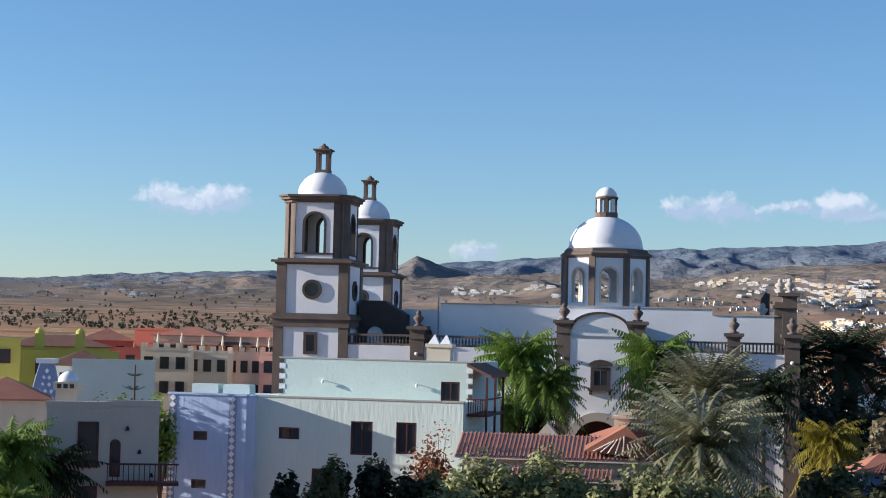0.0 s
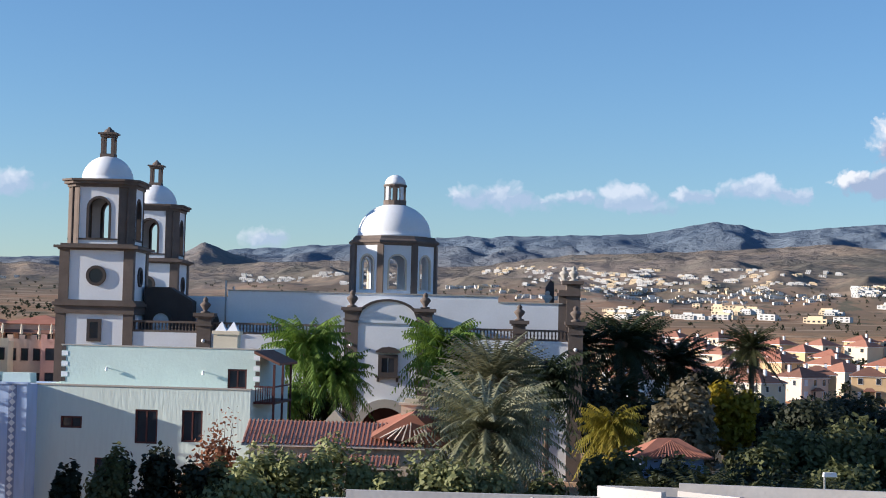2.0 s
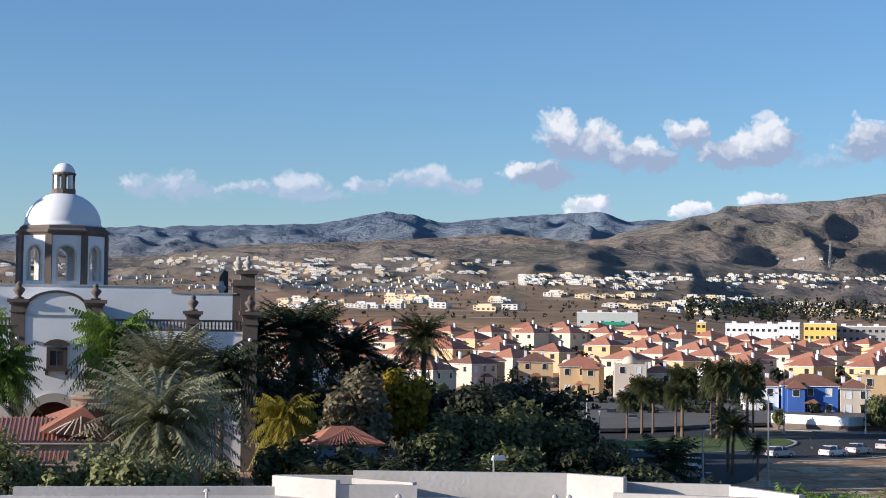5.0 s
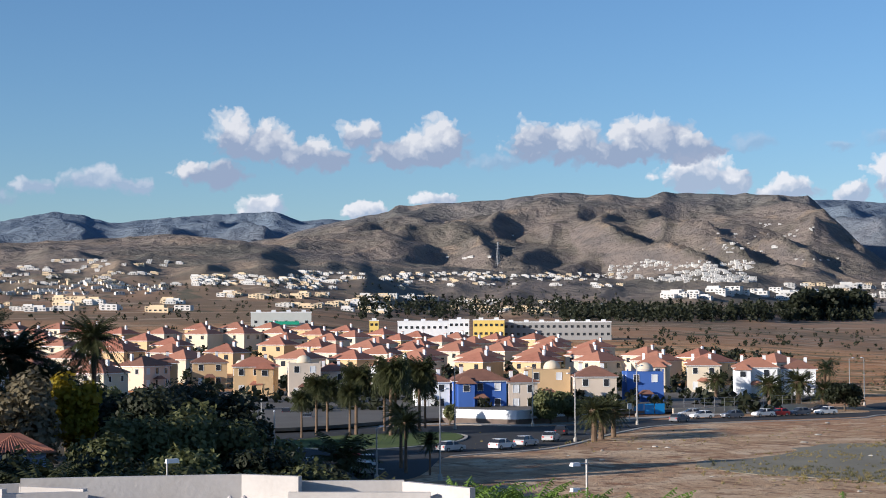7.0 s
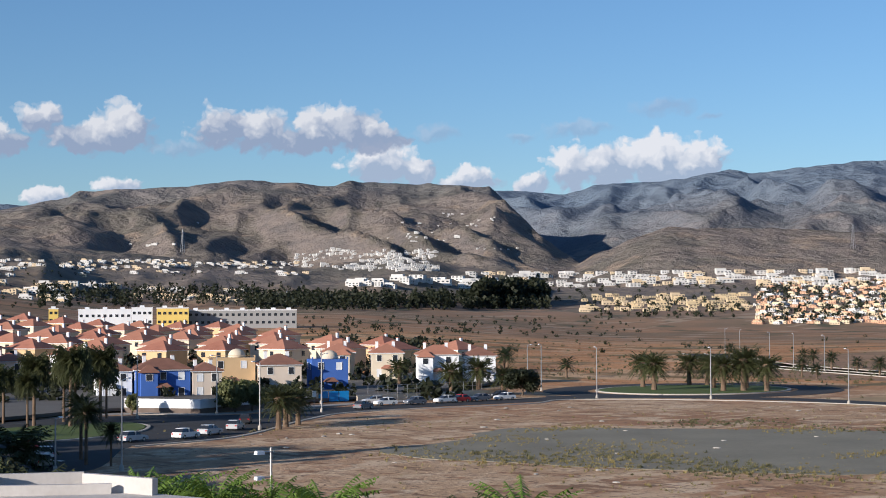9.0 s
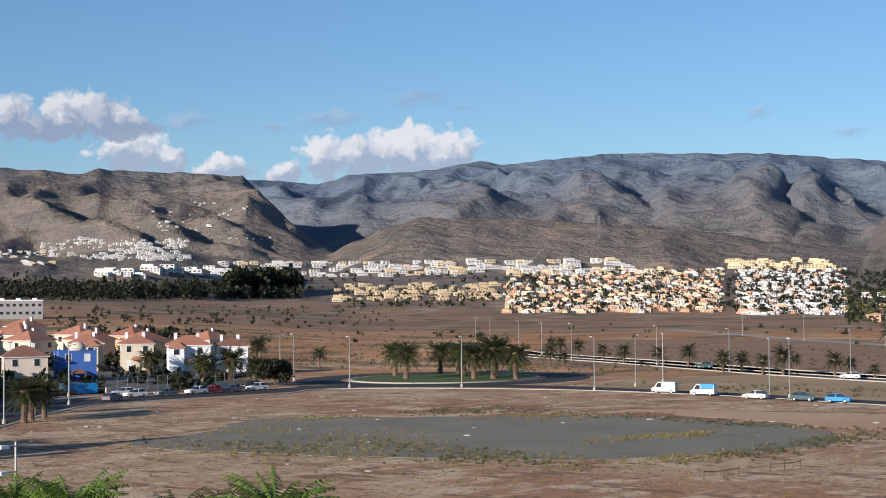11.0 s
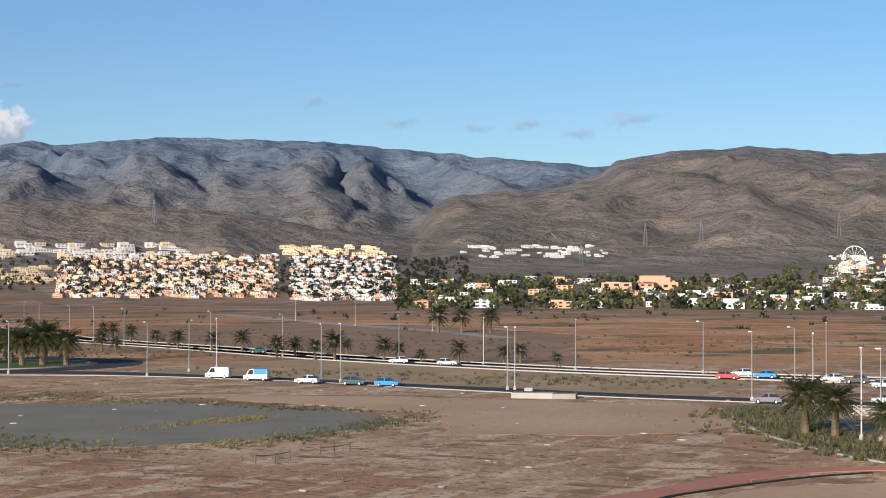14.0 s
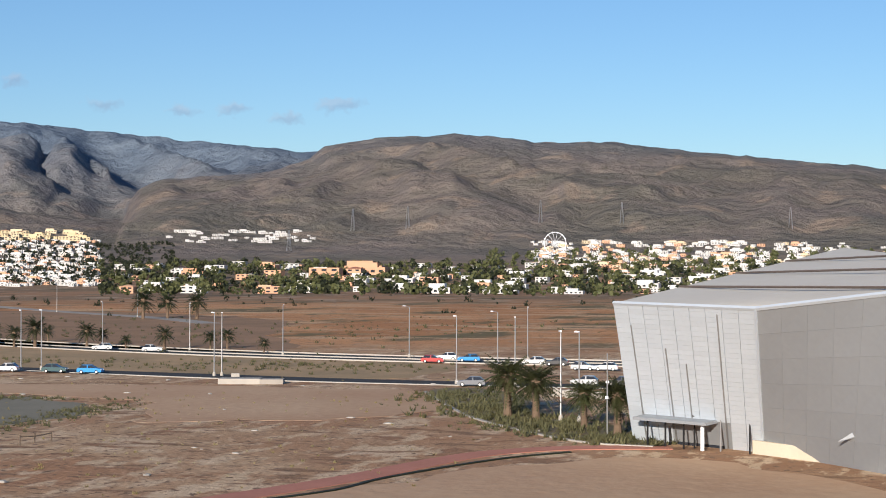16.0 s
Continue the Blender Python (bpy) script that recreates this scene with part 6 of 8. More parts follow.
for ri, r0 in enumerate((410, 438, 470, 505, 545, 590, 640, 695)):
    az0, az1 = (13.6, 42.0) if r0 < 500 else (13.2, 39.0 - (r0 - 500) * 0.03)
    step = math.degrees(15.0 / r0)
    az = az0 + hr.uniform(0, step)
    while az < az1:
        if not (r0 < 440 and (20 < az < 27.5 or az > 29.5)) and not (r0 < 420 and az > 30) and hr.random() > 0.10:
            a, rr = radians(az), r0 + hr.uniform(-6, 6)
            x, y = rr * math.sin(a), rr * math.cos(a)
            k = hr.choice((0, 0, 1, 2, 2, 3)) if r0 < 460 else hr.choice((4, 5, 4))
            m = pose(x, y, ground_z(x, y) + 0.2, 0, 0, -az + hr.choice((-32, -38, -44, 50)))
            if not used[k]:
                KINDS[k].matrix_basis, used[k] = m, True
            else:
                copy_thing(KINDS[k], m)
        az += step * hr.uniform(0.85, 1.2)

# garden wall, hedge and fence of the street
gw = thing("garden_wall", pose(153, 256, 0), "white garden wall on a dark stone base", "wall")
for a, b in (((150.5, 262.0), (158.2, 249.2)), ((158.2, 249.2), (186, 258.5))):
    p, q = Vector((*a, 0)) - Vector((153, 256, 0)), Vector((*b, 0)) - Vector((153, 256, 0))
    d = (q - p).normalized()
    s = Vector((-d.y, d.x, 0)) * 0.15
    for nm, z0, z1, e, mt in (("stone_base", -0.3, 0.9, 1.25, STONE), ("upper_wall", 0.9, 2.5, 1.0, WHITE)):
        part(nm, Shape().add([tuple(v + Vector((0, 0, z))) for z in (z0, z1) for v in (p - s * e, q - s * e, q + s * e, p + s * e)],
                             [(3, 2, 1, 0), (4, 5, 6, 7), (0, 1, 5, 4), (1, 2, 6, 5), (2, 3, 7, 6), (3, 0, 4, 7)]), mt, gw)
fn = thing("mesh_fence", pose(200, 256, 0), "grey wire fence with steel posts", "fence")
for k in range(16):
    x, y = 2 + k * 2.6, 1.2 + k * 0.1
    part("post", Shape().tube([(x, y, 0), (x, y, 3.2)], 0.05, 6), STEEL, fn)
for z in (0.5, 1.4, 2.3, 3.15):
    part("rail", Shape().tube([(2, 1.2, z), (41, 2.7, z)], 0.03, 5), STEEL, fn)
lw = thing("low_street_wall", pose(200, 258, 0), "pale low wall behind the fence", "wall")
part("wall", Shape().box(0, 40, 0, 0.3, -0.3, 1.3), CREAM, lw)
bb = thing("blue_pool_screen", pose(193.5, 262, 0, 0, 0, -15), "bright blue screen panels by the villa", "screen")
for k in range(3):
    part("panel", Shape().box(k * 2.2, k * 2.2 + 2.0, 0, 0.12, 0.2, 2.2), PAINTS["blue"], bb)
for x, y in ((176.2, 250.5), (181.0, 246.5)):
    sg = thing("street_sign", pose(x, y, 0), "white street sign on a post", "sign")
    part("post", Shape().tube([(0, 0, 0), (0, 0, 2.6)], 0.05, 6), STEEL, sg)
    part("plate", Shape().box(-0.45, 0.45, -0.06, -0.02, 2.2, 3.3), PAINT, sg)


# ---- commercial blocks beyond the villas ----
def block(name, label, az, r, w, d, z0, z1, wall, rows, cols, group="", gap=0.5, win=(1.6, 1.4)):
    a = radians(az)
    T = thing(name, pose(r * math.sin(a), r * math.cos(a), 0, 0, 0, -az), label, "building", group)
    part("wall", Shape().box(-w / 2, w / 2, 0, d, z0 - 3, z1), wall, T)
    part("parapet", Shape().box(-w / 2 - 0.15, w / 2 + 0.15, -0.15, 0.35, z1, z1 + 0.5), WHITE, T)
    st = (z1 - z0) / rows
    for j in range(rows):
        for i in range(cols):
            window_on(T, pose(-w / 2 + (i + 0.5) * w / cols, 0, z0 + j * st + st * 0.3), win[0], win[1], wall, GLASS, False)
    for k in range(max(1, int(w / 8))):
        x = -w / 2 + (k + 0.5) * w / max(1, int(w / 8))
        part("roof_box", Shape().box(x - 1.2, x + 1.2, 2, 4.5, z1, z1 + 1.5), WHITE, T, "white rooftop box")
    return T


block("office_block", "yellow office block with dark windows", 31.47, 880, 16.6, 14, 6, 19.6, YELLOW_WALL, 3, 6)
block("office_block", "white office block with dark windows", 30.44, 882, 10.8, 12, 6, 19.8, WHITE, 3, 4)
block("office_block", "long grey office block with window bands", 33.83, 892, 58.0, 16, 6, 18.4, mat("grey_render", (0.33, 0.33, 0.33), 0.9, 0.15), 3, 18)
block("office_block", "row of white shops with flat roofs", 29.2, 905, 28.0, 12, 8, 19.0, WHITE, 2, 9)
block("office_block", "yellow corner building with dark windows", 27.5, 900, 5.0, 10, 8, 19.5, YELLOW_WALL, 3, 2)
block("warehouse", "pale grey warehouse with a green band", 24.30, 890, 32.3, 25, 16, 24.0, mat("pale_steel_cladding", (0.55, 0.58, 0.56), 0.6, 0.1), 1, 6)
solo("green_band", Shape().box(-8, 8, -0.4, -0.1, 0, 1.8), mat("green_sign_paint", (0.03, 0.35, 0.22), 0.6, 0.1), pose(889 * math.sin(radians(24.4)), 889 * math.cos(radians(24.4)), 17.6, 0, 0, -24.4), "green sign band on the warehouse", "sign")

# ---- coloured resort houses beside the hall ----
def resort(name, label, az, r, w, d, z1, wall, cols, rows=2, roof=None, st=3.0, dz=0.0, turn=0.0):
    a = radians(az)
    T = thing(name, pose(r * math.sin(a), r * math.cos(a), 0, 0, 0, -az + turn), label, "house")
    part("wall", Shape().box(-w / 2, w / 2, 0, d, 2.0, z1), wall, T)
    if roof:
        part("roof", Shape().hip(-w / 2 - 0.4, w / 2 + 0.4, -0.4, d + 0.4, z1, z1 + dz), roof, T)
    else:
        part("parapet", Shape().box(-w / 2 - 0.06, w / 2 + 0.06, -0.06, 0.25, z1, z1 + 0.35), wall, T)
    for j in range(rows):
        for i in range(cols):
            window_on(T, pose(-w / 2 + (i + 0.5) * w / cols, 0, z1 - 2.3 - j * st), min(1.2, w / cols * 0.5), 1.4, WOOD)
    return T


sh = resort("sand_house", "sandy rendered house with arched windows and a balcony", -12.24, 95, 3.5, 8, 13.45, SAND_WALL, 1, 0)
window_on(sh, pose(0.55, 0, 10.2), 1.0, 2.4, WOOD)
window_on(sh, pose(0.55, 0, 6.4), 1.0, 2.6, WOOD)
s2 = resort("sand_house", "sandy house wing with an arched door", -10.43, 95.2, 2.9, 8, 13.55, SAND_WALL, 1, 0)
for z in (9.6, 6.0):
    part("arched_window", Shape().ring(arch_pts(-1.25, -0.65, z, z + 2.1), arch_pts(-1.15, -0.75, z + 0.1, z + 2.0), -0.06, 0.1), WOOD, s2)
    part("pane", Shape().prism(arch_pts(-1.15, -0.75, z + 0.1, z + 2.0), -0.03, 0.0), GLASS, s2)
bc = part("balcony", Shape().box(-1.4, 2.6, -1.2, 0, 9.2, 9.4), WOOD, s2, "dark wooden balcony")
part("handrail", Shape().box(-1.4, 2.6, -1.2, -1.12, 10.35, 10.45), WOOD, bc)
for k in range(14):
    part("rail_bar", Shape().box(-1.35 + k * 0.29, -1.3 + k * 0.29, -1.19, -1.14, 9.4, 10.35), WOOD, bc)
for k in range(3):
    part("wall_lamp", Shape().lathe([(0.12, 0), (0.08, 0.15), (0.03, 0.25)], 8, -0.3 + k * 0.7, -0.15).mesh("wall_lamp"), IRON, s2).location = (0, 0, 12.2 - k * 1.3)
wc = thing("domed_chimney", pose(-21.6, 96.5, 13.3), "white domed chimney with a pierced collar", "chimney")
part("shaft", Shape().box(-0.6, 0.6, -0.6, 0.6, 0, 1.0), CREAM, wc)
part("collar", Shape().box(-0.72, 0.72, -0.72, 0.72, 1.0, 1.45), CREAM, wc)
for k in range(3):
    part("vent", Shape().box(-0.5 + k * 0.37, -0.25 + k * 0.37, -0.74, -0.7, 1.1, 1.35), TRIM, wc)
part("cap", Shape().lathe([(0.62 * math.cos(a), 1.45 + 0.6 * math.sin(a)) for a in [i * math.pi / 16 for i in range(8)]] + [(0.05, 2.08)], 14), WHITE, wc, "", True)
ty = thing("tiled_pyramid", pose(-32.3, 136.2, 11.0), "blue and white tiled pyramid chimney with a white top", "chimney")
part("body", Shape().lathe([(1.9, -8), (1.9, 0.8), (0.85, 3.9)], 4, turn=math.pi / 4 + 0.25), TILE_PAT, ty)
for j in range(5):
    for i in range(4 - j // 2):
        wd = 1.15 - j * 0.16
        part("tile", Shape().prism([(0, -0.2), (0.16, 0), (0, 0.2), (-0.16, 0)], 0, 0.05).mesh("tile"), WHITE, ty).location = (-wd + 0.2 + i * wd * 2 / (4 - j // 2), -1.36 + j * 0.14, 1.1 + j * 0.55)
part("top", Shape().box(-0.75, 0.75, -0.75, 0.75, 3.9, 4.3), WHITE, ty)
resort("olive_house", "olive yellow resort house with small towers", -13.02, 190, 13.5, 10, 14.9, OLIVE_WALL, 4)
for az in (-13.61, -12.28):
    a = radians(az)
    solo("olive_turret", Shape().box(-0.55, 0.55, -0.55, 0.55, -3, 2.2).lathe([(0.55, 2.2), (0.45, 2.6), (0.1, 2.85)], 10), OLIVE_WALL, pose(192 * math.sin(a), 192 * math.cos(a), 14.9, 0, 0, -az), "olive turret with a rounded top on the roof", "turret")
resort("olive_house", "bright yellow house end wall", -14.75, 185, 3.4, 8, 16.2, OLIVE_WALL, 1, 1)
resort("olive_house", "olive house with a dark tiled roof", -13.0, 200, 12.0, 8, 15.6, OLIVE_WALL, 3, 1, ROOF_BROWN, 3, 1.3)
resort("red_house", "coral red house with a terracotta roof", -11.4, 264, 8.2, 10, 15.9, RED_WALL, 2, 1, ROOF_TILE, 3, 1.9)
resort("red_house", "coral red flat-roofed tower house", -9.75, 262, 7.1, 9, 17.6, RED_WALL, 1, 0, turn=-20)
resort("red_house", "coral red lower house beside the tower house", -10.6, 256, 10.1, 6, 14.6, RED_WALL, 3, 1)
resort("mint_house", "pale mint house with a plain wall", -11.13, 170, 8.2, 8, 14.4, MINT_WALL, 1, 0)
resort("dark_roof_house", "white house with a dark brown tiled roof", -12.2, 176, 6.2, 7, 14.0, WHITE, 2, 1, ROOF_BROWN, 3, 1.5)
for az, r, w, z1, wl_ in ((-9.45, 214, 6.2, 15.2, CREAM), (-8.0, 216, 5.4, 14.9, CREAM), (-6.75, 218, 4.6, 14.8, PEACH_WALL), (-5.9, 216, 2.6, 14.9, PINK_WALL), (-5.2, 219, 4.6, 14.5, PEACH_WALL)):
    th = resort("terrace_house", "cream and peach terrace house with square windows", az, r, w, 9, z1, wl_, 3 if w > 3 else 1, 2, st=3.1, turn=-14)
    # notched parapet, closed sunshades on the roof terrace
    for k in range(int(w / 1.5)):
        x = -w / 2 + 0.4 + k * 1.5
        part("merlon", Shape().box(x - 0.35, x + 0.35, -0.1, 0.22, z1 + 0.35, z1 + 0.9), wl_, th)
    for k in range(2):
        part("sunshade", Shape().lathe([(0.05, z1), (0.05, z1 + 0.9), (0.22, z1 + 1.0), (0.1, z1 + 2.1), (0.02, z1 + 2.3)], 8, -w / 4 + k * w / 2, 2.5), CREAM, th, "closed cream sunshade")
for az, w in ((-8.7, 9.5), (-6.4, 9.0)):
    up = resort("terrace_house", "peach upper terrace house under a tiled eave", az, 229, w, 9, 17.1, PEACH_WALL, 5, 1, ROOF_TILE, 3, 1.2, -14)
    part("awning", Shape().add([(-w / 2, -2.4, 15.9), (w / 2, -2.4, 15.9), (w / 2, 0, 16.3), (-w / 2, 0, 16.3), (-w / 2, -2.4, 15.78), (w / 2, -2.4, 15.78), (w / 2, 0, 16.18), (-w / 2, 0, 16.18)],
                               [(0, 1, 2, 3), (7, 6, 5, 4), (4, 5, 1, 0), (5, 6, 2, 1), (6, 7, 3, 2), (7, 4, 0, 3)]), ROOF_BROWN, up, "brown slatted terrace awning")
resort("tiled_house", "low house under a terracotta barrel-tile roof", -14.66, 125, 6.0, 7, 12.6, CREAM, 1, 0, ROOF_TILE, 3, 1.5)

# ---- white roof terrace just below the viewer ----
# white coat greyed: shade on its outer faces is put into the base colour
ROOF_WHITE = mat("shade_greyed_roof_coat", (0.56, 0.535, 0.51), 0.9, 0.2, 1.0, 0.3, alt=(0.44, 0.415, 0.39))
rt = thing("white_roof_terrace", Matrix(), "white rendered roof with raised parapets and upstands", "roof terrace")
part("slab", Shape().slab([(2.0, 55.0), (36.0, 47.0), (33.2, 59.2), (26.5, 62.4), (15.2, 66.2), (4.0, 68.5)], 2.0, 10.9), ROOF_WHITE, rt, "white roof slab")


def wall_line(parent, a, b, z0, z1, t=0.3, name="parapet"):
    a, b = Vector((*a, 0)), Vector((*b, 0))
    d = (b - a).normalized()
    s = Vector((-d.y, d.x, 0)) * (t / 2)
    return part(name, Shape().add([tuple(v + Vector((0, 0, z))) for z in (z0, z1) for v in (a - s, b - s, b + s, a + s)],
                                  [(3, 2, 1, 0), (4, 5, 6, 7), (0, 1, 5, 4), (1, 2, 6, 5), (2, 3, 7, 6), (3, 0, 4, 7)]), ROOF_WHITE, parent)


wall_line(rt, (5.0, 68.0), (16.6, 66.0), 10.6, 11.25)
wall_line(rt, (15.2, 66.3), (18.3, 65.55), 10.6, 11.7)
wall_line(rt, (15.2, 66.3), (17.2, 63.8), 10.6, 11.7)
wall_line(rt, (18.3, 65.55), (20.2, 63.2), 10.6, 11.6)
wall_line(rt, (17.0, 64.0), (20.3, 63.2), 10.6, 11.5)
wall_line(rt, (18.3, 65.5), (26.6, 62.7), 10.6, 11.9)
wall_line(rt, (26.6, 62.7), (28.2, 60.6), 10.6, 11.9)
wall_line(rt, (26.6, 62.7), (32.5, 59.8), 10.6, 11.6)
wall_line(rt, (27.7, 60.6), (32.5, 57.6), 10.6, 11.3)
wall_line(rt, (32.5, 59.8), (33.5, 56.0), 10.6, 11.55)
for x, y in ((12.0, 64.0), (18.7, 60.5), (24.6, 59.2), (25.1, 59.0)):
    v = thing("roof_vent", pose(x, y, 10.9), "small white roof vent pipe", "roof vent", "roof vents")
    part("pipe", Shape().tube([(0, 0, 0), (0, 0, 0.42)], 0.06, 8), ROOF_WHITE, v)
    part("cap", Shape().lathe([(0.14, 0.42), (0.1, 0.5), (0.02, 0.55)], 8), ROOF_WHITE, v)

# unseen hotel wings added behind and beside the viewer; the side one blocks sun
hw_ = thing("hotel_wing", pose(-46, 52, 0), "pale unseen hotel wing added beside the viewer to block sun", "hotel")
part("wall", Shape().box(-26, 14, -14, 30, 0, 19), CREAM, hw_)
part("parapet", Shape().box(-26.2, 14.2, -14.2, 30.2, 19, 19.5), CREAM, hw_)
hv = thing("hotel_wing", pose(0, -16, 0), "pale unseen hotel wing added behind the viewer", "hotel")
part("wall", Shape().box(-20, 30, -10, 8, 0, 30), CREAM, hv)
# clipped shrubs and small trees between the villas
es = Shape()
er = random.Random(23)
for _ in range(950):
    az, r = er.uniform(13, 42), er.uniform(325, 690)
    x, y = r * math.sin(radians(az)), r * math.cos(radians(az))
    z, h = ground_z(x, y), er.uniform(1.5, 4.5)
    for _ in range(26):
        v = Vector((er.gauss(0, 1), er.gauss(0, 1), er.gauss(0, 1))).normalized() * er.uniform(0.5, 1.0)
        p = Vector((x + v.x * h * 0.5, y + v.y * h * 0.5, z + h * 0.5 + v.z * h * 0.5))
        u = Vector((er.gauss(0, 1), er.gauss(0, 1), er.gauss(0, 1))).normalized() * (h * 0.22)
        w = u.cross(Vector((er.gauss(0, 1), er.gauss(0, 1), er.gauss(0, 1)))).normalized() * (h * 0.16)
        es.add([tuple(p - u), tuple(p + w), tuple(p + u), tuple(p - w)], [(0, 1, 2, 3)])
solo("estate_shrubs", es, LEAF_DARK, Matrix(), "green shrubs and hedges between the villas", "shrubs", kind="stuff")

# ---- palms, trees and shrubs ----
def frond(s, r, base, heading, rise, length, droop, width, leaflets, tilt=0.5, fold=0.35):
    """One feather leaf: a bowed rib with leaflets on both sides."""
    d = Vector((math.cos(heading), math.sin(heading), 0))
    side = Vector((-d.y, d.x, 0))
    pts = []
    for i in range(leaflets + 1):
        t = i / leaflets
        a = rise - droop * t * t
        pts.append(base + d * (length * t * math.cos(rise * (1 - t * 0.5) * 0.9)) + Vector((0, 0, length * (math.sin(rise) * t - droop * t * t))))
    k = len(s.v)
    for i in range(1, leaflets):
        p, q = pts[i], pts[i + 1]
        along = (q - p).normalized()
        t = i / leaflets
        L = width * (math.sin(math.pi * min(1, 0.12 + 0.9 * t)) ** 0.6) * r.uniform(0.8, 1.15)
        for sg in (-1, 1):
            tip = p + side * (sg * L * 0.8) + along * (L * tilt) + Vector((0, 0, -fold * L * r.uniform(0.4, 1.4)))
            w = along * (length / leaflets * 0.8)
            s.v += [tuple(p), tuple(p + w), tuple(tip + w * 0.35), tuple(tip)]
            s.f.append((len(s.v) - 4, len(s.v) - 3, len(s.v) - 2, len(s.v) - 1))
    rib = 0.02 * length ** 0.5
    for i in range(leaflets):
        p, q = pts[i], pts[i + 1]
        s.v += [tuple(p + side * rib), tuple(p - side * rib), tuple(q - side * rib * 0.8), tuple(q + side * rib * 0.8)]
        n = len(s.v)
        s.f.append((n - 4, n - 3, n - 2, n - 1))


def palm(name, label, trunk_h, crown, count, material, seed, rad=0.35, leaflets=16, low=-0.5, width=0.16, droop=0.75, wind=0.0, trunk_lean=0.0, group="palms", fold=0.35):
    r = random.Random(seed)
    T = thing(name, Matrix(), label, "palm tree", group)
    pts = [(trunk_lean * t * t, 0, trunk_h * t - 0.3 * (t == 0)) for t in (0, 0.25, 0.5, 0.75, 1.0)]
    tr = Shape().tube(pts, [rad * 1.25, rad, rad * 0.92, rad * 0.95, rad * 1.15], 10)
    for i in range(int(trunk_h / 0.45)):
        t = (i + 0.5) / max(1, int(trunk_h / 0.45))
        tr.lathe([(rad * 0.98, trunk_h * t), (rad * 1.12, trunk_h * t + 0.12), (rad * 0.98, trunk_h * t + 0.16)], 8, trunk_lean * t * t, 0)
    part("trunk", tr, TRUNK, T, "ringed brown trunk")
    top = Vector((trunk_lean, 0, trunk_h))
    s = Shape()
    for i in range(count):
        rise = math.pi / 2 * (1 - (i + 0.5) / count) ** 1.0 * 1.0 + low * ((i + 0.5) / count)
        h = i * 2.39996 + r.uniform(-0.2, 0.2)
        if wind:
            h += wind * math.sin(-h + 0.0)
        frond(s, r, top + Vector((0, 0, r.uniform(-0.2, 0.3))), h, rise + r.uniform(-0.1, 0.1), crown * r.uniform(0.85, 1.1), droop * r.uniform(0.5, 1.0) * (0.6 + 0.4 * math.cos(rise)), crown * width, leaflets, 0.5, fold)
    part("crown", s, material, T)
    if count > 40:
        part("crown_heart", Shape().lathe([(rad * 1.1, trunk_h - 1.0), (rad * 1.9, trunk_h - 0.4), (rad * 1.7, trunk_h + 0.3), (rad * 0.6, trunk_h + 0.7)], 9, trunk_lean, 0), TRUNK, T, "brown heart of cut leaf stems")
    return T


def place(proto, spots, r):
    for i, sp in enumerate(spots):
        x, y, k = sp[0], sp[1], sp[2]
        z = ground_z(x, y) if len(sp) < 4 else sp[3]
        m = pose(x, y, z, 0, 0, r.uniform(0, 360)) @ Matrix.Scale(k, 4)
        if i == 0:
            proto.matrix_basis = m
        else:
            c = copy_thing(proto, m)
            c.matrix_basis = m


def foliage(s, r, c, rx, ry, rz, n, leaf, lumps=7):
    """Leaves on the shells of several uneven lumps, so that the outline has gaps."""
    L = []
    for _ in range(lumps):
        a, b = r.uniform(0, 6.28), r.uniform(-0.6, 1.0)
        k = r.uniform(0.3, 0.75)
        L.append((Vector((c[0] + rx * k * math.cos(a), c[1] + ry * k * math.sin(a), c[2] + rz * b * 0.7)), r.uniform(0.32, 0.55)))
    for _ in range(n):
        o, k = r.choice(L)
        v = Vector((r.gauss(0, 1), r.gauss(0, 1), r.gauss(0, 1))).normalized()
        p = o + Vector((v.x * rx, v.y * ry, v.z * rz)) * (k * r.uniform(0.35, 1.28))
        u = Vector((r.gauss(0, 1), r.gauss(0, 1), r.gauss(0, 0.6))).normalized()
        w = v.cross(u).normalized() * (leaf * 0.5 * r.uniform(0.6, 1.2))
        u = u * (leaf * r.uniform(0.7, 1.4))
        k0 = len(s.v)
        s.v += [tuple(p - w), tuple(p + u * 0.5 - w * 0.2), tuple(p + w), tuple(p - u * 0.5 + w * 0.2)]
        s.f.append((k0, k0 + 1, k0 + 2, k0 + 3))
    return L


def tree(name, label, x, y, z, rx, ry, h, material, n, leaf, seed, trunk=0.18, lumps=9, category="tree", group="", limbs=True, base=0.3):
    r = random.Random(seed)
    T = thing(name, pose(x, y, z), label, category, group)
    s = Shape()
    rz = h * (1 - base) / 2
    L = foliage(s, r, (0, 0, h - rz), rx, ry, rz, n, leaf, lumps)
    part("crown", s, material, T)
    tr = Shape().tube([(0, 0, -0.3), (0.1, 0, h * 0.3), (0.0, 0.1, h * 0.65)], [trunk * 1.3, trunk, trunk * 0.6], 8)
    if limbs:
        for o, k in L:
            tr.tube([(0.05, 0, h * 0.3), tuple(o * 0.6 + Vector((0, 0, h * 0.12))), tuple(o)], [trunk * 0.6, trunk * 0.35, trunk * 0.12], 5)
    part("trunk", tr, BARK, T)
    return T


pr = random.Random(11)
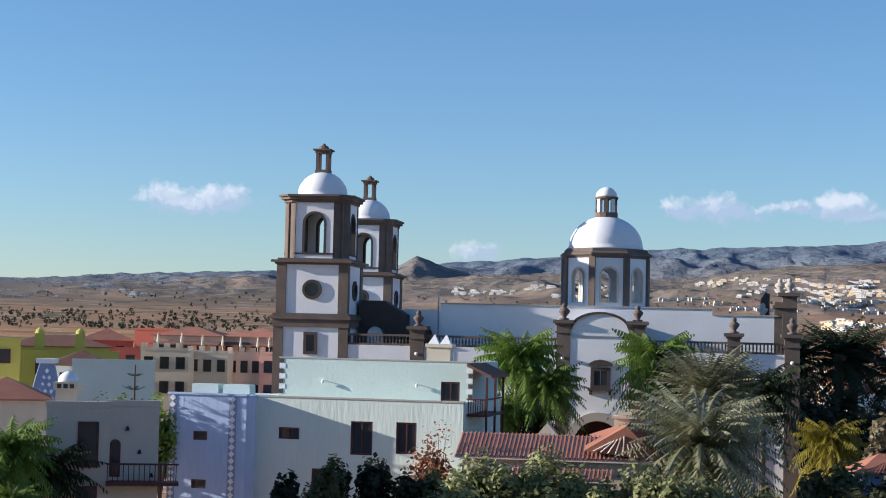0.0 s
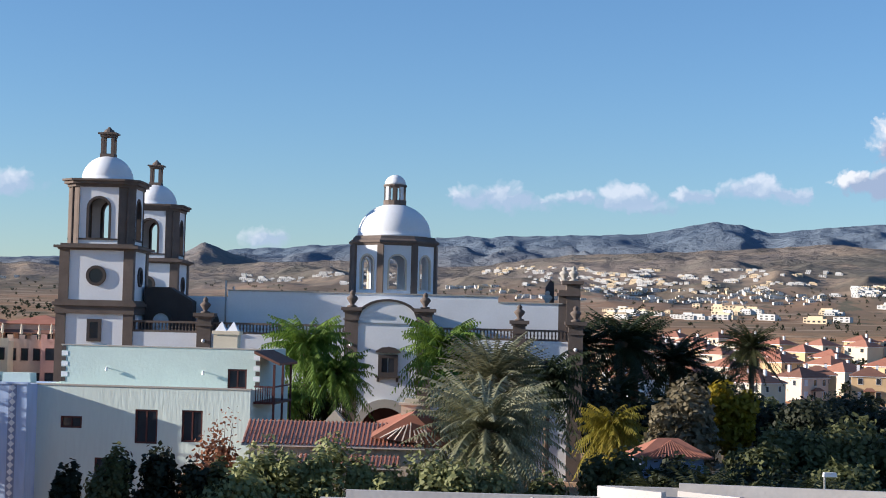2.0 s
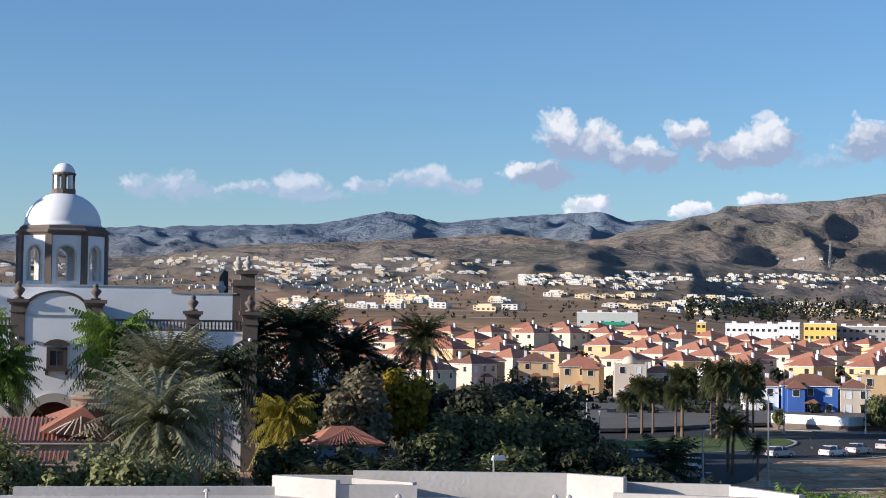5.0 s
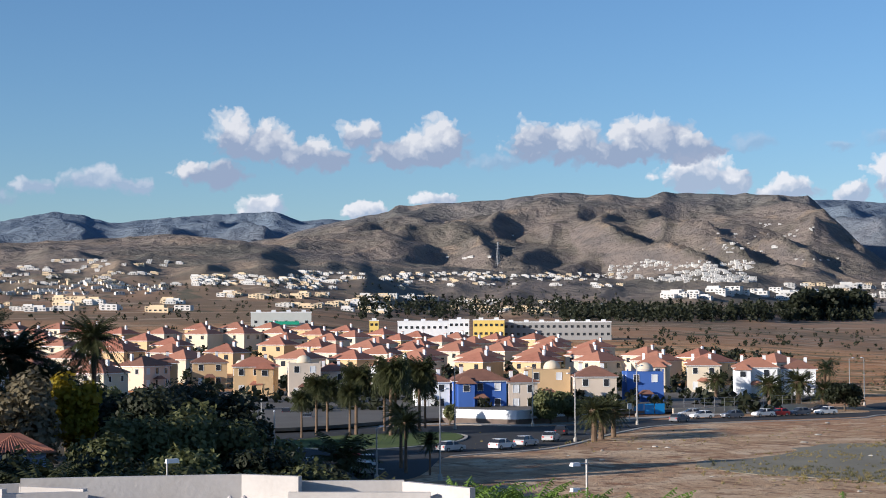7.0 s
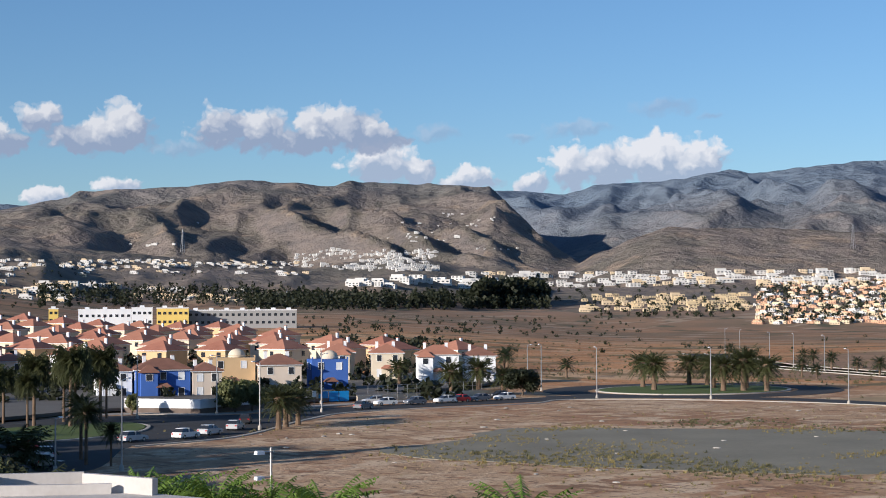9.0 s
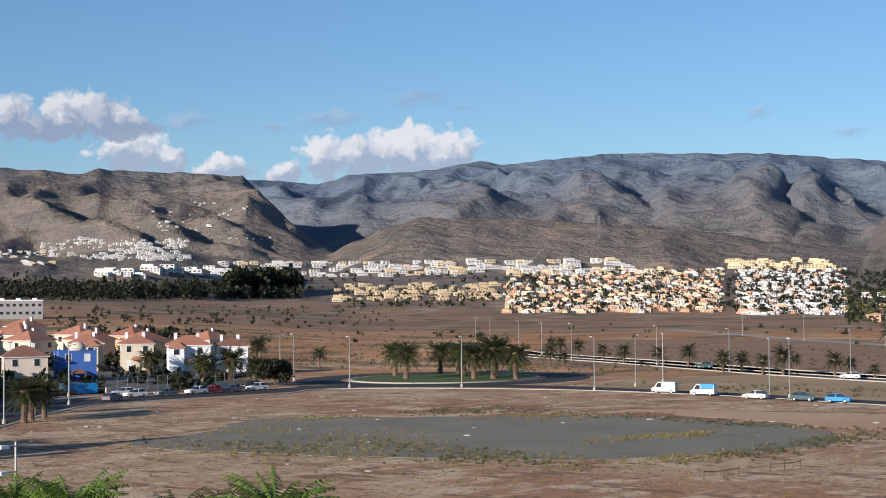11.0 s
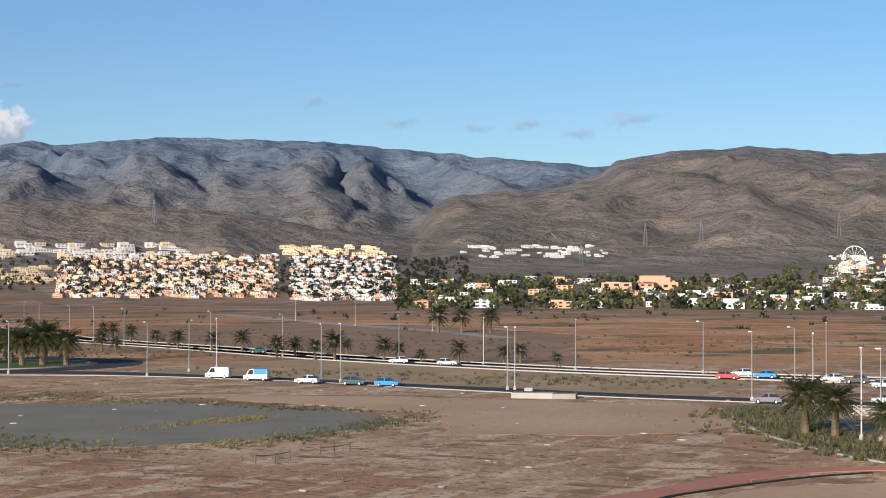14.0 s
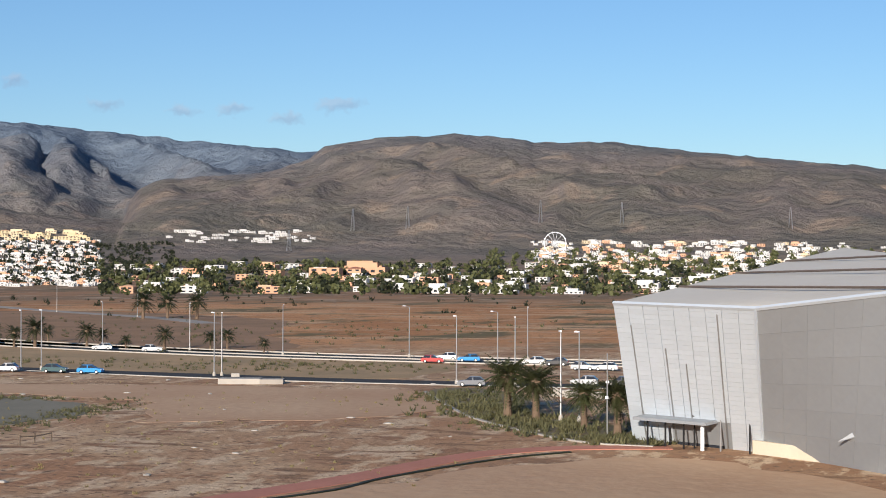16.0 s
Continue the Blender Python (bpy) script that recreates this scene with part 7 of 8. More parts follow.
# great date palm before the hall, with a second crown behind it
place(palm("date_palm", "large grey-green date palm with a dense arching crown", 8.2, 5.7, 190, FROND_GREY, 1, 0.6, 30, -0.95, 0.12, 0.85, fold=0.6), [(16.4, 103.5, 1.0, 3.0)], pr)
place(palm("date_palm", "grey-green date palm with upswept leaves", 11.0, 4.6, 130, FROND_GREY, 2, 0.5, 20, -0.3, 0.13, 0.45, fold=0.4), [(19.2, 119.0, 1.0, 3.0)], pr)
# bright arching palms on both sides of the portal
bright = palm("feather_palm", "bright green feather palm with drooping leaves", 11.2, 4.2, 90, FROND_GREEN, 3, 0.25, 18, -0.7, 0.17, 0.9, fold=0.9)
place(bright, [(7.2, 152.0, 1.13, 3.0), (9.8, 150.5, 0.92, 3.0), (4.8, 150.0, 0.72, 3.0), (20.0, 153.0, 1.14, 3.0), (21.8, 151.0, 0.8, 3.0), (-23.2, 90.0, 0.72, 3.0), (-24.6, 88.6, 0.60, 3.0), (-22.0, 86.0, 0.5, 3.0)], pr)
# like the bright palms, with their shade put into a darker frond colour
dark = palm("feather_palm", "green feather palm with shade in its dark leaf colour", 9.0, 4.0, 80, FROND_DARK, 4, 0.25, 16, -0.7, 0.18, 0.9, fold=0.8)
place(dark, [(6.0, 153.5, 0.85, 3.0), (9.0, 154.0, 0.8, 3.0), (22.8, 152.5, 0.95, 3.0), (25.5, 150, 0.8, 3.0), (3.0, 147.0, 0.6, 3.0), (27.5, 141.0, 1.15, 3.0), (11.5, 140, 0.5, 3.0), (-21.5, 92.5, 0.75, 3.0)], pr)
place(palm("feather_palm", "yellowing feather palm with hanging leaves", 7.3, 3.2, 70, FROND_YELLOW, 5, 0.16, 18, -0.8, 0.2, 1.0, fold=1.0), [(30.4, 129.0, 1.0, 3.0), (31.4, 130.5, 0.8, 3.0)], pr)
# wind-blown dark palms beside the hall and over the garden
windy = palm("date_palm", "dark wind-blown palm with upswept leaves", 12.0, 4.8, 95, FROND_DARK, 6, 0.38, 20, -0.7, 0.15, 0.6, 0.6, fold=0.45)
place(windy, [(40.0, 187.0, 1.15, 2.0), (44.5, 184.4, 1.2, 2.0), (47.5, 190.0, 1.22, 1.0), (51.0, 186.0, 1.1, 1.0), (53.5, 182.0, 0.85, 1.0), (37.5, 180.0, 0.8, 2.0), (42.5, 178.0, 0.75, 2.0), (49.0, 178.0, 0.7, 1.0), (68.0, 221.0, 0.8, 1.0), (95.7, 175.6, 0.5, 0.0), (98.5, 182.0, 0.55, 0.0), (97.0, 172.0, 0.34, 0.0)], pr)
place(palm("date_palm", "tall palm with a slim trunk and a wind-blown crown", 16.6, 4.4, 90, FROND, 7, 0.3, 20, -0.9, 0.15, 0.7, 0.5, fold=0.45), [(58.6, 180.5, 0.98, 0.0)], pr)
wash = palm("fan_palm", "slender palm with a shaggy brown-green head", 8.4, 2.7, 95, FROND, 8, 0.22, 9, -1.0, 0.34, 0.7, fold=0.8)
place(wash, [(116.3, 243.7, 0.95), (121.0, 249.3, 0.9), (122.0, 240.7, 1.12), (124.6, 233.6, 1.25), (127.4, 237.3, 1.1), (135.2, 243.3, 1.2), (118.5, 236.0, 0.85), (130.0, 246.0, 1.0), (111.0, 238.0, 0.75), (139.5, 249.0, 0.9)], pr)
canary = palm("date_palm", "stout date palm with a full round crown", 4.2, 3.1, 85, FROND, 9, 0.42, 14, -0.6, 0.16, 0.6, fold=0.45)
place(canary, [(284.0, 259.2, 1.3), (275.3, 247.9, 1.35), (299.7, 258.8, 1.25), (302.4, 255.6, 1.2), (282.5, 234.2, 1.3), (286.5, 231.8, 1.55), (288.3, 226.9, 1.3), (292, 245, 1.3), (295, 238, 1.35),
               (145.9, 207.8, 1.05), (157.6, 221.5, 1.0), (149.5, 211.0, 1.0), (154.0, 214.0, 0.95), (228.0, 262.0, 1.2), (233.0, 259.0, 1.3), (237.0, 256.0, 1.0), (245, 300, 1.1), (262, 330, 1.1),
               (195.8, 45.3, 1.15), (192.5, 41.1, 1.05), (185.9, 34.1, 0.85), (177.6, 28.9, 1.0)], pr)
near = palm("date_palm", "sunlit green garden palm with arching leaves", 6.2, 3.0, 64, FROND_GREEN, 31, 0.24, 18, -0.6, 0.16, 0.8, group="garden palms", fold=0.6)
place(near, [(48.2, 81.8, 1.1), (49.9, 77.3, 1.12), (50.8, 68.2, 1.15), (51.6, 54.4, 1.24), (51.3, 73.9, 1.08), (51.4, 83.4, 1.05), (46.0, 86.0, 1.06)], pr)
avp = palm("date_palm", "young avenue palm in a row along the kerb", 2.9, 2.3, 42, FROND_DARK, 10, 0.25, 10, -0.5, 0.2, 0.6, group="avenue palms")
place(avp, [(356.5, 269.0, 1.2), (352.3, 261.1, 0.9), (396.1, 279.6, 1.0), (374.8, 257.5, 1.2), (372.5, 244.8, 1.1), (366.7, 231.8, 1.3), (342.6, 206.8, 1.2), (349.9, 206.0, 1.1), (336.6, 192.8, 1.1), (338.7, 188.7, 1.5),
            (363.9, 199.2, 0.9), (341.4, 177.1, 1.25), (350.6, 177.9, 0.9), (338.0, 165.8, 0.7), (337.2, 156.0, 1.15), (341.8, 147.0, 0.9), (343.5, 143.7, 1.0), (331, 130, 0.7), (430, 320, 1.2), (445, 335, 1.1), (412, 300, 1.2),
            (460, 372, 1.1), (480, 395, 1.2), (536.8, 256.6, 2.2), (546.3, 251.6, 2.0), (544.3, 239.3, 2.1), (300, 330, 1.4), (320, 345, 1.5), (340, 365, 1.5), (310, 310, 1.2)], pr)
# shrubs and garden trees
foot = palm("low_palm", "low broad-leaved garden palm", 1.0, 2.8, 44, FROND, 12, 0.18, 12, -0.3, 0.25, 0.7, group="garden palms", fold=0.4)
place(foot, [(31.5, 108.0, 1.1, 5.3), (34.5, 107.0, 1.2, 5.0), (37.5, 104.0, 1.1, 5.6), (40.5, 106.0, 1.15, 4.8), (44.0, 108.0, 1.0, 4.4), (29.0, 112.0, 1.0, 5.4), (47.5, 112.5, 1.0, 4.0), (52.0, 110.0, 0.9, 3.0), (34, 114.0, 1.0, 5.6),
             (54.0, 97.0, 1.3, 3.2), (58.0, 96.5, 1.35, 2.4), (62.0, 96.0, 1.3, 2.0), (66.0, 93.0, 1.2, 1.6), (50.5, 99.0, 1.3, 3.8), (74, 88.0, 1.1, 1.5), (84.5, 92.0, 1.2, 0.5), (87.0, 175.0, 1.8), (83.0, 93.0, 1.1, 0.5)], pr)
tree("tamarisk", "dry grey-brown feathery tree", 41.0, 145.0, 2.0, 3.4, 3.2, 11.6, LEAF_GREY, 9500, 0.5, 21, 0.2, 11, base=0.15)
tree("golden_shrub_tree", "golden yellow-green dense tree", 46.3, 149.0, 2.0, 2.1, 2.1, 11.0, LEAF_YELLOW, 3800, 0.5, 22, 0.15, 8, base=0.4)
for i, (x, y, rx, h, m_, lab) in enumerate([(49.5, 141.0, 3.8, 9.6, LEAF, "olive green garden tree"), (54.5, 143.5, 4.0, 9.4, LEAF, "olive green garden tree"), (60.0, 149.0, 4.6, 9.8, LEAF, "olive green garden tree"),
                                            (65.0, 155.0, 4.2, 8.6, LEAF_DARK, "dark green garden tree"), (57.0, 156.0, 4.5, 11.3, LEAF_DARK, "dark leafy garden tree"), (45.0, 138.0, 3.0, 8.0, LEAF, "olive green garden tree"),
                                            (68.5, 163.0, 3.8, 7.2, LEAF_DARK, "dark green garden tree"), (52.0, 134.0, 3.6, 7.2, LEAF, "olive green garden tree"), (60.0, 138.0, 3.8, 6.6, LEAF_DARK, "dark green garden tree"),
                                            (37.0, 150.0, 3.4, 8.5, LEAF_DARK, "dark green garden tree"), (64.0, 146.0, 3.4, 6.4, LEAF, "olive green garden tree"), (34.5, 165.0, 4.5, 9.5, LEAF_DARK, "dark green garden tree"),
                                            (72.0, 190.0, 4.0, 10.5, LEAF_DARK, "dark leafy street tree"), (70.0, 176.0, 4.0, 11.0, LEAF_DARK, "dark leafy street tree"), (78.0, 208.0, 4.0, 8.0, LEAF, "olive leafy street tree"), (84.0, 228.0, 4.5, 8.0, LEAF_DARK, "dark leafy street tree"), (72.0, 200.0, 4.5, 9.0, LEAF_DARK, "dark leafy street tree"), (76.0, 235.0, 5.0, 9.0, LEAF, "olive leafy street tree"), (64.0, 190.0, 4.5, 9.5, LEAF_DARK, "dark leafy street tree"), (66.0, 215.0, 5.0, 10.0, LEAF_DARK, "dark leafy street tree"), (67.5, 165.0, 4.0, 10.5, LEAF_DARK, "dark leafy street tree"), (164.0, 247.0, 3.2, 5.6, LEAF, "olive tree over a wall"), (169.0, 249.0, 3.0, 5.2, LEAF, "olive tree over a wall"),
                                            (239.0, 252.0, 3.6, 5.6, LEAF_DARK, "dark clipped street tree"), (147.8, 255.0, 1.0, 3.4, LEAF, "small clipped green tree")]):
    tree("garden_tree", lab, x, y, ground_z(x, y), rx, rx, h, m_, 7500 if rx > 2 else 1200, 0.5, 40 + i, 0.16, 15, base=0.1)
tree("flowering_tree", "bare-branched tree with rusty red leaves", -1.3, 104.0, 2.5, 2.3, 2.0, 8.2, LEAF_RED, 2200, 0.3, 70, 0.14, 10, base=0.35)
tree("flowering_tree", "thin tree with few rusty leaves", -0.2, 105.0, 2.5, 1.2, 1.2, 10.0, LEAF_RED, 160, 0.2, 71, 0.1, 9, base=0.5)
for i, (x, y, rx, h, m_) in enumerate([(-5.2, 100.0, 1.8, 5.0, LEAF_DARK), (-3.0, 99.5, 1.7, 4.6, LEAF_DARK), (-6.5, 99.0, 1.2, 4.7, LEAF), (1.0, 98.0, 2.2, 5.0, LEAF_LIGHT), (3.5, 98.5, 2.0, 5.2, LEAF_LIGHT), (6.0, 99.0, 2.0, 5.7, LEAF_LIGHT), (8.8, 98.0, 1.8, 4.7, LEAF_LIGHT),
                                       (11.5, 98.0, 2.4, 5.4, LEAF_LIGHT), (13.8, 97.5, 2.0, 5.0, LEAF_LIGHT), (17.0, 97.0, 2.2, 4.2, LEAF_LIGHT), (20.0, 99.0, 1.6, 3.6, LEAF), (-9.2, 99.0, 0.8, 4.3, LEAF_DARK), (-1.0, 99.5, 1.5, 4.7, LEAF)]):
    tree("garden_shrub", "pale yellow-green garden shrub" if m_ is LEAF_LIGHT else "dark green garden shrub", x, y, 3.0, rx * 1.15, rx, h + 2.2, m_, 4200, 0.34, 90 + i, 0.1, 9, "shrub", "garden shrubs", base=0.05)
norf = thing("norfolk_pine", pose(-20.6, 112.0, 3.0), "dark green tiered pine beside the houses", "tree")
s = Shape()
for k in range(7):
    z, rr = 6.0 + k * 0.95, 2.3 - k * 0.28
    for i in range(9):
        frond(s, pr, Vector((0, 0, z)), i * 0.698 + k, 0.25, rr, -0.1, 0.22, 10, 0.4, 0.1)
part("crown", s, FROND_DARK, norf)
part("trunk", Shape().tube([(0, 0, -0.5), (0, 0, 12.5)], [0.2, 0.05], 7), BARK, norf)
for i, (x, y, rx, h) in enumerate(((-22.6, 113.0, 1.6, 9.9), (-20.6, 111.5, 1.5, 10.4), (-18.9, 113.0, 1.2, 10.2))):
    tree("garden_tree", "green tree between the houses", x, y, 3.0, rx, rx, h, FROND_GREEN if i else LEAF, 1500, 0.3, 120 + i, 0.12, 8)

for i, (x, y, rx, h) in enumerate([(27.5, 116.0, 2.2, 5.6), (31.0, 113.5, 2.4, 5.9), (34.5, 112.0, 2.4, 5.8), (38.0, 112.0, 2.6, 6.2), (42.0, 113.0, 2.8, 6.4), (46.0, 115.0, 2.8, 6.0), (50.0, 118.0, 2.8, 5.6), (55.0, 121.0, 3.0, 5.4), (59.5, 126.0, 3.2, 5.2), (64.0, 133.0, 3.2, 4.8), (36.0, 120.0, 2.6, 6.4), (42.0, 124.0, 3.0, 6.6)]):
    tree("garden_shrub", "dark green shrub under the garden trees", x, y, ground_z(x, y), rx, rx, h + 0.9, LEAF_DARK if i % 2 else LEAF, 3200, 0.42, 150 + i, 0.1, 9, "shrub", "garden shrubs", base=0.05)

# ---- the far towns ----
def march(az, el, r0=930.0, r1=4600.0):
    """Where the line of sight at this heading and height meets the land."""
    a, t = radians(az), math.tan(radians(el))
    sa, ca = math.sin(a), math.cos(a)
    r, st = r0, 40.0
    while r < r1:
        if land_z(az, r, r * sa, r * ca) >= EYE_Z + r * t:
            if st < 6:
                return r * sa, r * ca, r
            r -= st
            st /= 4
        r += st
    return None


def town_house(w, d, h, wall, cols, rows, roof=None, step=False):
    T = thing("town_house", Matrix(), "small flat-roofed town house far off", "house", "far town houses")
    part("wall", Shape().box(-w / 2, w / 2, -d / 2, d / 2, -4, h) if not step else Shape().box(-w / 2, w / 2, -d / 2, d / 2, -4, h * 0.6).box(-w / 2, w * 0.2, -d * 0.1, d / 2, h * 0.6, h), wall, T)
    if roof:
        part("roof", Shape().hip(-w / 2 - 0.3, w / 2 + 0.3, -d / 2 - 0.3, d / 2 + 0.3, h, h + 1.6), roof, T)
    st = h / rows
    for j in range(rows if not step else max(1, rows - 1)):
        for i in range(cols):
            x = -w / 2 + (i + 0.5) * w / cols
            part("window", Shape().box(x - w / cols * 0.25, x + w / cols * 0.25, -d / 2 - 0.06, -d / 2 + 0.02, j * st + st * 0.3, j * st + st * 0.75), GLASS, T)
    return T


TOWN_WHITE = mat("town_white", (0.62, 0.61, 0.59), 0.9, 0.1, 0.5, 0.0, rand=0.12)
TOWN_CREAM = mat("town_cream", (0.62, 0.50, 0.34), 0.9, 0.1, 0.5, 0.0, rand=0.15)
TOWN_ORANGE = mat("town_orange", (0.56, 0.33, 0.21), 0.9, 0.1, 0.5, 0.0, rand=0.18)
TOWN_YELLOW = mat("town_yellow", (0.60, 0.48, 0.30), 0.9, 0.1, 0.5, 0.0, rand=0.12)
PAL = {"w": TOWN_WHITE, "c": TOWN_CREAM, "o": TOWN_ORANGE, "y": TOWN_YELLOW}
tr_ = random.Random(17)
PROTO = {}
for key, wall in PAL.items():
    PROTO[key] = [town_house(11, 8, 6.5, wall, 3, 2), town_house(8, 8, 6.0, wall, 2, 2, ROOF_ORANGE if key != "w" else None), town_house(14, 9, 8.5, wall, 4, 2, None, True)]
# heading from, to, height from, to, count, colours, size, nearest counted singly
TOWNS = [(45.6, 51.3, -0.05, 0.50, 130, "yyyc", 1.0, 24), (41.3, 55.8, 0.80, 1.30, 190, "wwwc", 1.5, 20), (51.5, 58.9, -0.50, 1.00, 800, "oocwwc", 0.85, 60), (59.4, 63.0, -0.60, 0.95, 560, "wwwwwo", 0.8, 50),
         (59.1, 62.5, 0.95, 1.25, 50, "yyc", 1.4, 12), (65.3, 70.3, 0.90, 1.30, 60, "w", 0.9, 10), (77.8, 87.5, 0.0, 0.95, 420, "wwwwco", 1.0, 20), (63.5, 90.0, -0.85, 0.10, 190, "wwwo", 1.5, 25),
         (8.8, 21.3, 1.3, 2.15, 300, "wwwc", 0.7, 20), (21.4, 36.0, 1.2, 1.75, 390, "wwwc", 0.75, 20), (35.7, 40.5, 1.38, 2.10, 300, "w", 0.75, 20), (37.4, 43.7, 1.95, 3.4, 55, "w", 0.5, 5), (-15.0, -7.1, 0.9, 1.75, 120, "w", 0.65, 10),
         (7.6, 20.3, 1.0, 1.4, 200, "wwc", 0.75, 15), (37.7, 45.0, 0.75, 1.05, 40, "w", 1.6, 8), (0.5, 7.0, 1.3, 2.0, 110, "w", 0.7, 10), (70.5, 72.5, -0.3, 0.0, 5, "o", 2.6, 5), (13.0, 36.0, 0.3, 1.0, 220, "wwcc", 1.1, 30),
         (84.0, 96.0, -0.2, 0.9, 120, "wwc", 1.0, 0), (22.0, 45.0, 2.2, 3.2, 8, "w", 0.8, 0)]
REST = {k: Shape() for k in PAL}
REST_WIN = Shape()
placed = {}
for a0, a1, e0, e1, count, cols, size, single in TOWNS:
    turn = -(a0 + a1) / 2 + tr_.choice((-16, 14))
    rows = max(3, int((e1 - e0) / 0.085))
    clusters = [(tr_.uniform(a0, a1), tr_.uniform(e0, e1), tr_.uniform(0.15, 0.6)) for _ in range(max(3, count // 6))]
    for i in range(count):
        if count > 400 or a0 > 41:
            az = tr_.uniform(a0, a1)
            el = e0 + (e1 - e0) * (tr_.randrange(rows) + tr_.uniform(0.0, 0.25)) / rows + 0.03 * math.sin(az * 3.0)
        else:
            c = tr_.choice(clusters)
            az, el = min(a1, max(a0, tr_.gauss(c[0], c[2]))), min(e1, max(e0, tr_.gauss(c[1], 0.025)))
        hit = march(az, el)
        if not hit:
            continue
        x, y, r = hit
        key, kind = tr_.choice(cols), tr_.randrange(3)
        k = size * tr_.uniform(0.38, 0.7)
        m = pose(x, y, ground_z(x, y), 0, 0, turn + tr_.uniform(-4, 4)) @ Matrix.Diagonal((k * tr_.uniform(1.1, 1.7), k * 1.2, k * 0.82, 1))
        proto = PROTO[key][kind]
        if i < single * 0.45:
            if (key, kind) not in placed:
                placed[key, kind] = True
                proto.matrix_basis = m
            else:
                copy_thing(proto, m).matrix_basis = m
        else:
            for o in proto.children:
                src = o.data
                dst = REST[key] if o.name.startswith("wall") or o.name.startswith("roof") else REST_WIN
                b = len(dst.v)
                dst.v.extend(tuple(m @ v.co) for v in src.vertices)
                dst.f.extend(tuple(b + j for j in p.vertices) for p in src.polygons)
for key in PAL:
    for kind in range(3):
        if (key, kind) not in placed:
            a = radians(50 + kind)
            PROTO[key][kind].matrix_basis = pose(1700 * math.sin(a), 1700 * math.cos(a), ground_z(1700 * math.sin(a), 1700 * math.cos(a)))
for key, lab in (("w", "dense white town houses on the far slopes"), ("c", "cream town houses on the far slopes"), ("o", "orange town houses on the far slopes"), ("y", "yellow town houses on the far slopes")):
    solo("far_town", REST[key], PAL[key], Matrix(), lab, "town", kind="stuff")
solo("far_town_windows", REST_WIN, GLASS, Matrix(), "dark windows of the far town houses", "windows", kind="stuff")

# belts of trees before and between the towns
def belt(name, label, spots, material, hmin, hmax, n_leaf=26, slim=False, leaf=1.0):
    s = Shape()
    r = random.Random(len(spots) + 7)
    for az0, az1, e0, e1, cnt in spots:
        for _ in range(cnt):
            az, el = r.uniform(az0, az1), r.uniform(e0, e1)
            hit = march(az, el, 820.0)
            if not hit:
                continue
            x, y, _r = hit
            z, h = ground_z(x, y), r.uniform(hmin, hmax)
            rx = h * (0.22 if slim else 0.5)
            for _ in range(n_leaf):
                v = Vector((r.gauss(0, 1), r.gauss(0, 1), r.gauss(0, 1))).normalized() * r.uniform(0.6, 1.05)
                p = Vector((x + v.x * rx, y + v.y * rx, z + h * 0.52 + v.z * h * 0.5))
                u = Vector((r.gauss(0, 1), r.gauss(0, 1), r.gauss(0, 1))).normalized() * (leaf * rx * 0.55)
                w = u.cross(Vector((r.gauss(0, 1), r.gauss(0, 1), r.gauss(0, 1)))).normalized() * (leaf * rx * 0.4)
                b = len(s.v)
                s.v += [tuple(p - u), tuple(p + w), tuple(p + u), tuple(p - w)]
                s.f.append((b, b + 1, b + 2, b + 3))
    solo(name, s, material, Matrix(), label, "trees", kind="stuff")


belt("pine_belt", "dark belt of slim pines behind the fields", [(34.0, 41.8, 0.0, 0.35, 420), (41.7, 44.4, 0.0, 0.25, 120), (27.0, 36.0, 0.1, 0.6, 160)], LEAF_DARK, 10, 15, 24, True)
belt("pine_grove", "tall dark pine grove before the town", [(41.8, 44.3, 0.05, 0.3, 90)], LEAF_DARK, 22, 30, 40, True)
belt("town_trees", "dark trees between the town houses", [(51.5, 58.9, -0.5, 0.9, 380), (59.0, 60.2, -0.5, 0.8, 70), (45.6, 51.3, -0.3, 0.3, 90), (62.5, 65.5, -0.4, 0.8, 260), (41.5, 56, 0.3, 0.9, 110), (60, 63, -0.6, 0.9, 220)], LEAF_DARK, 3, 6, 14)
belt("park_trees", "dark green park trees with palms", [(63.0, 90.0, -0.95, 0.15, 900), (76, 90, 0.0, 0.6, 160)], LEAF, 4, 8, 22)
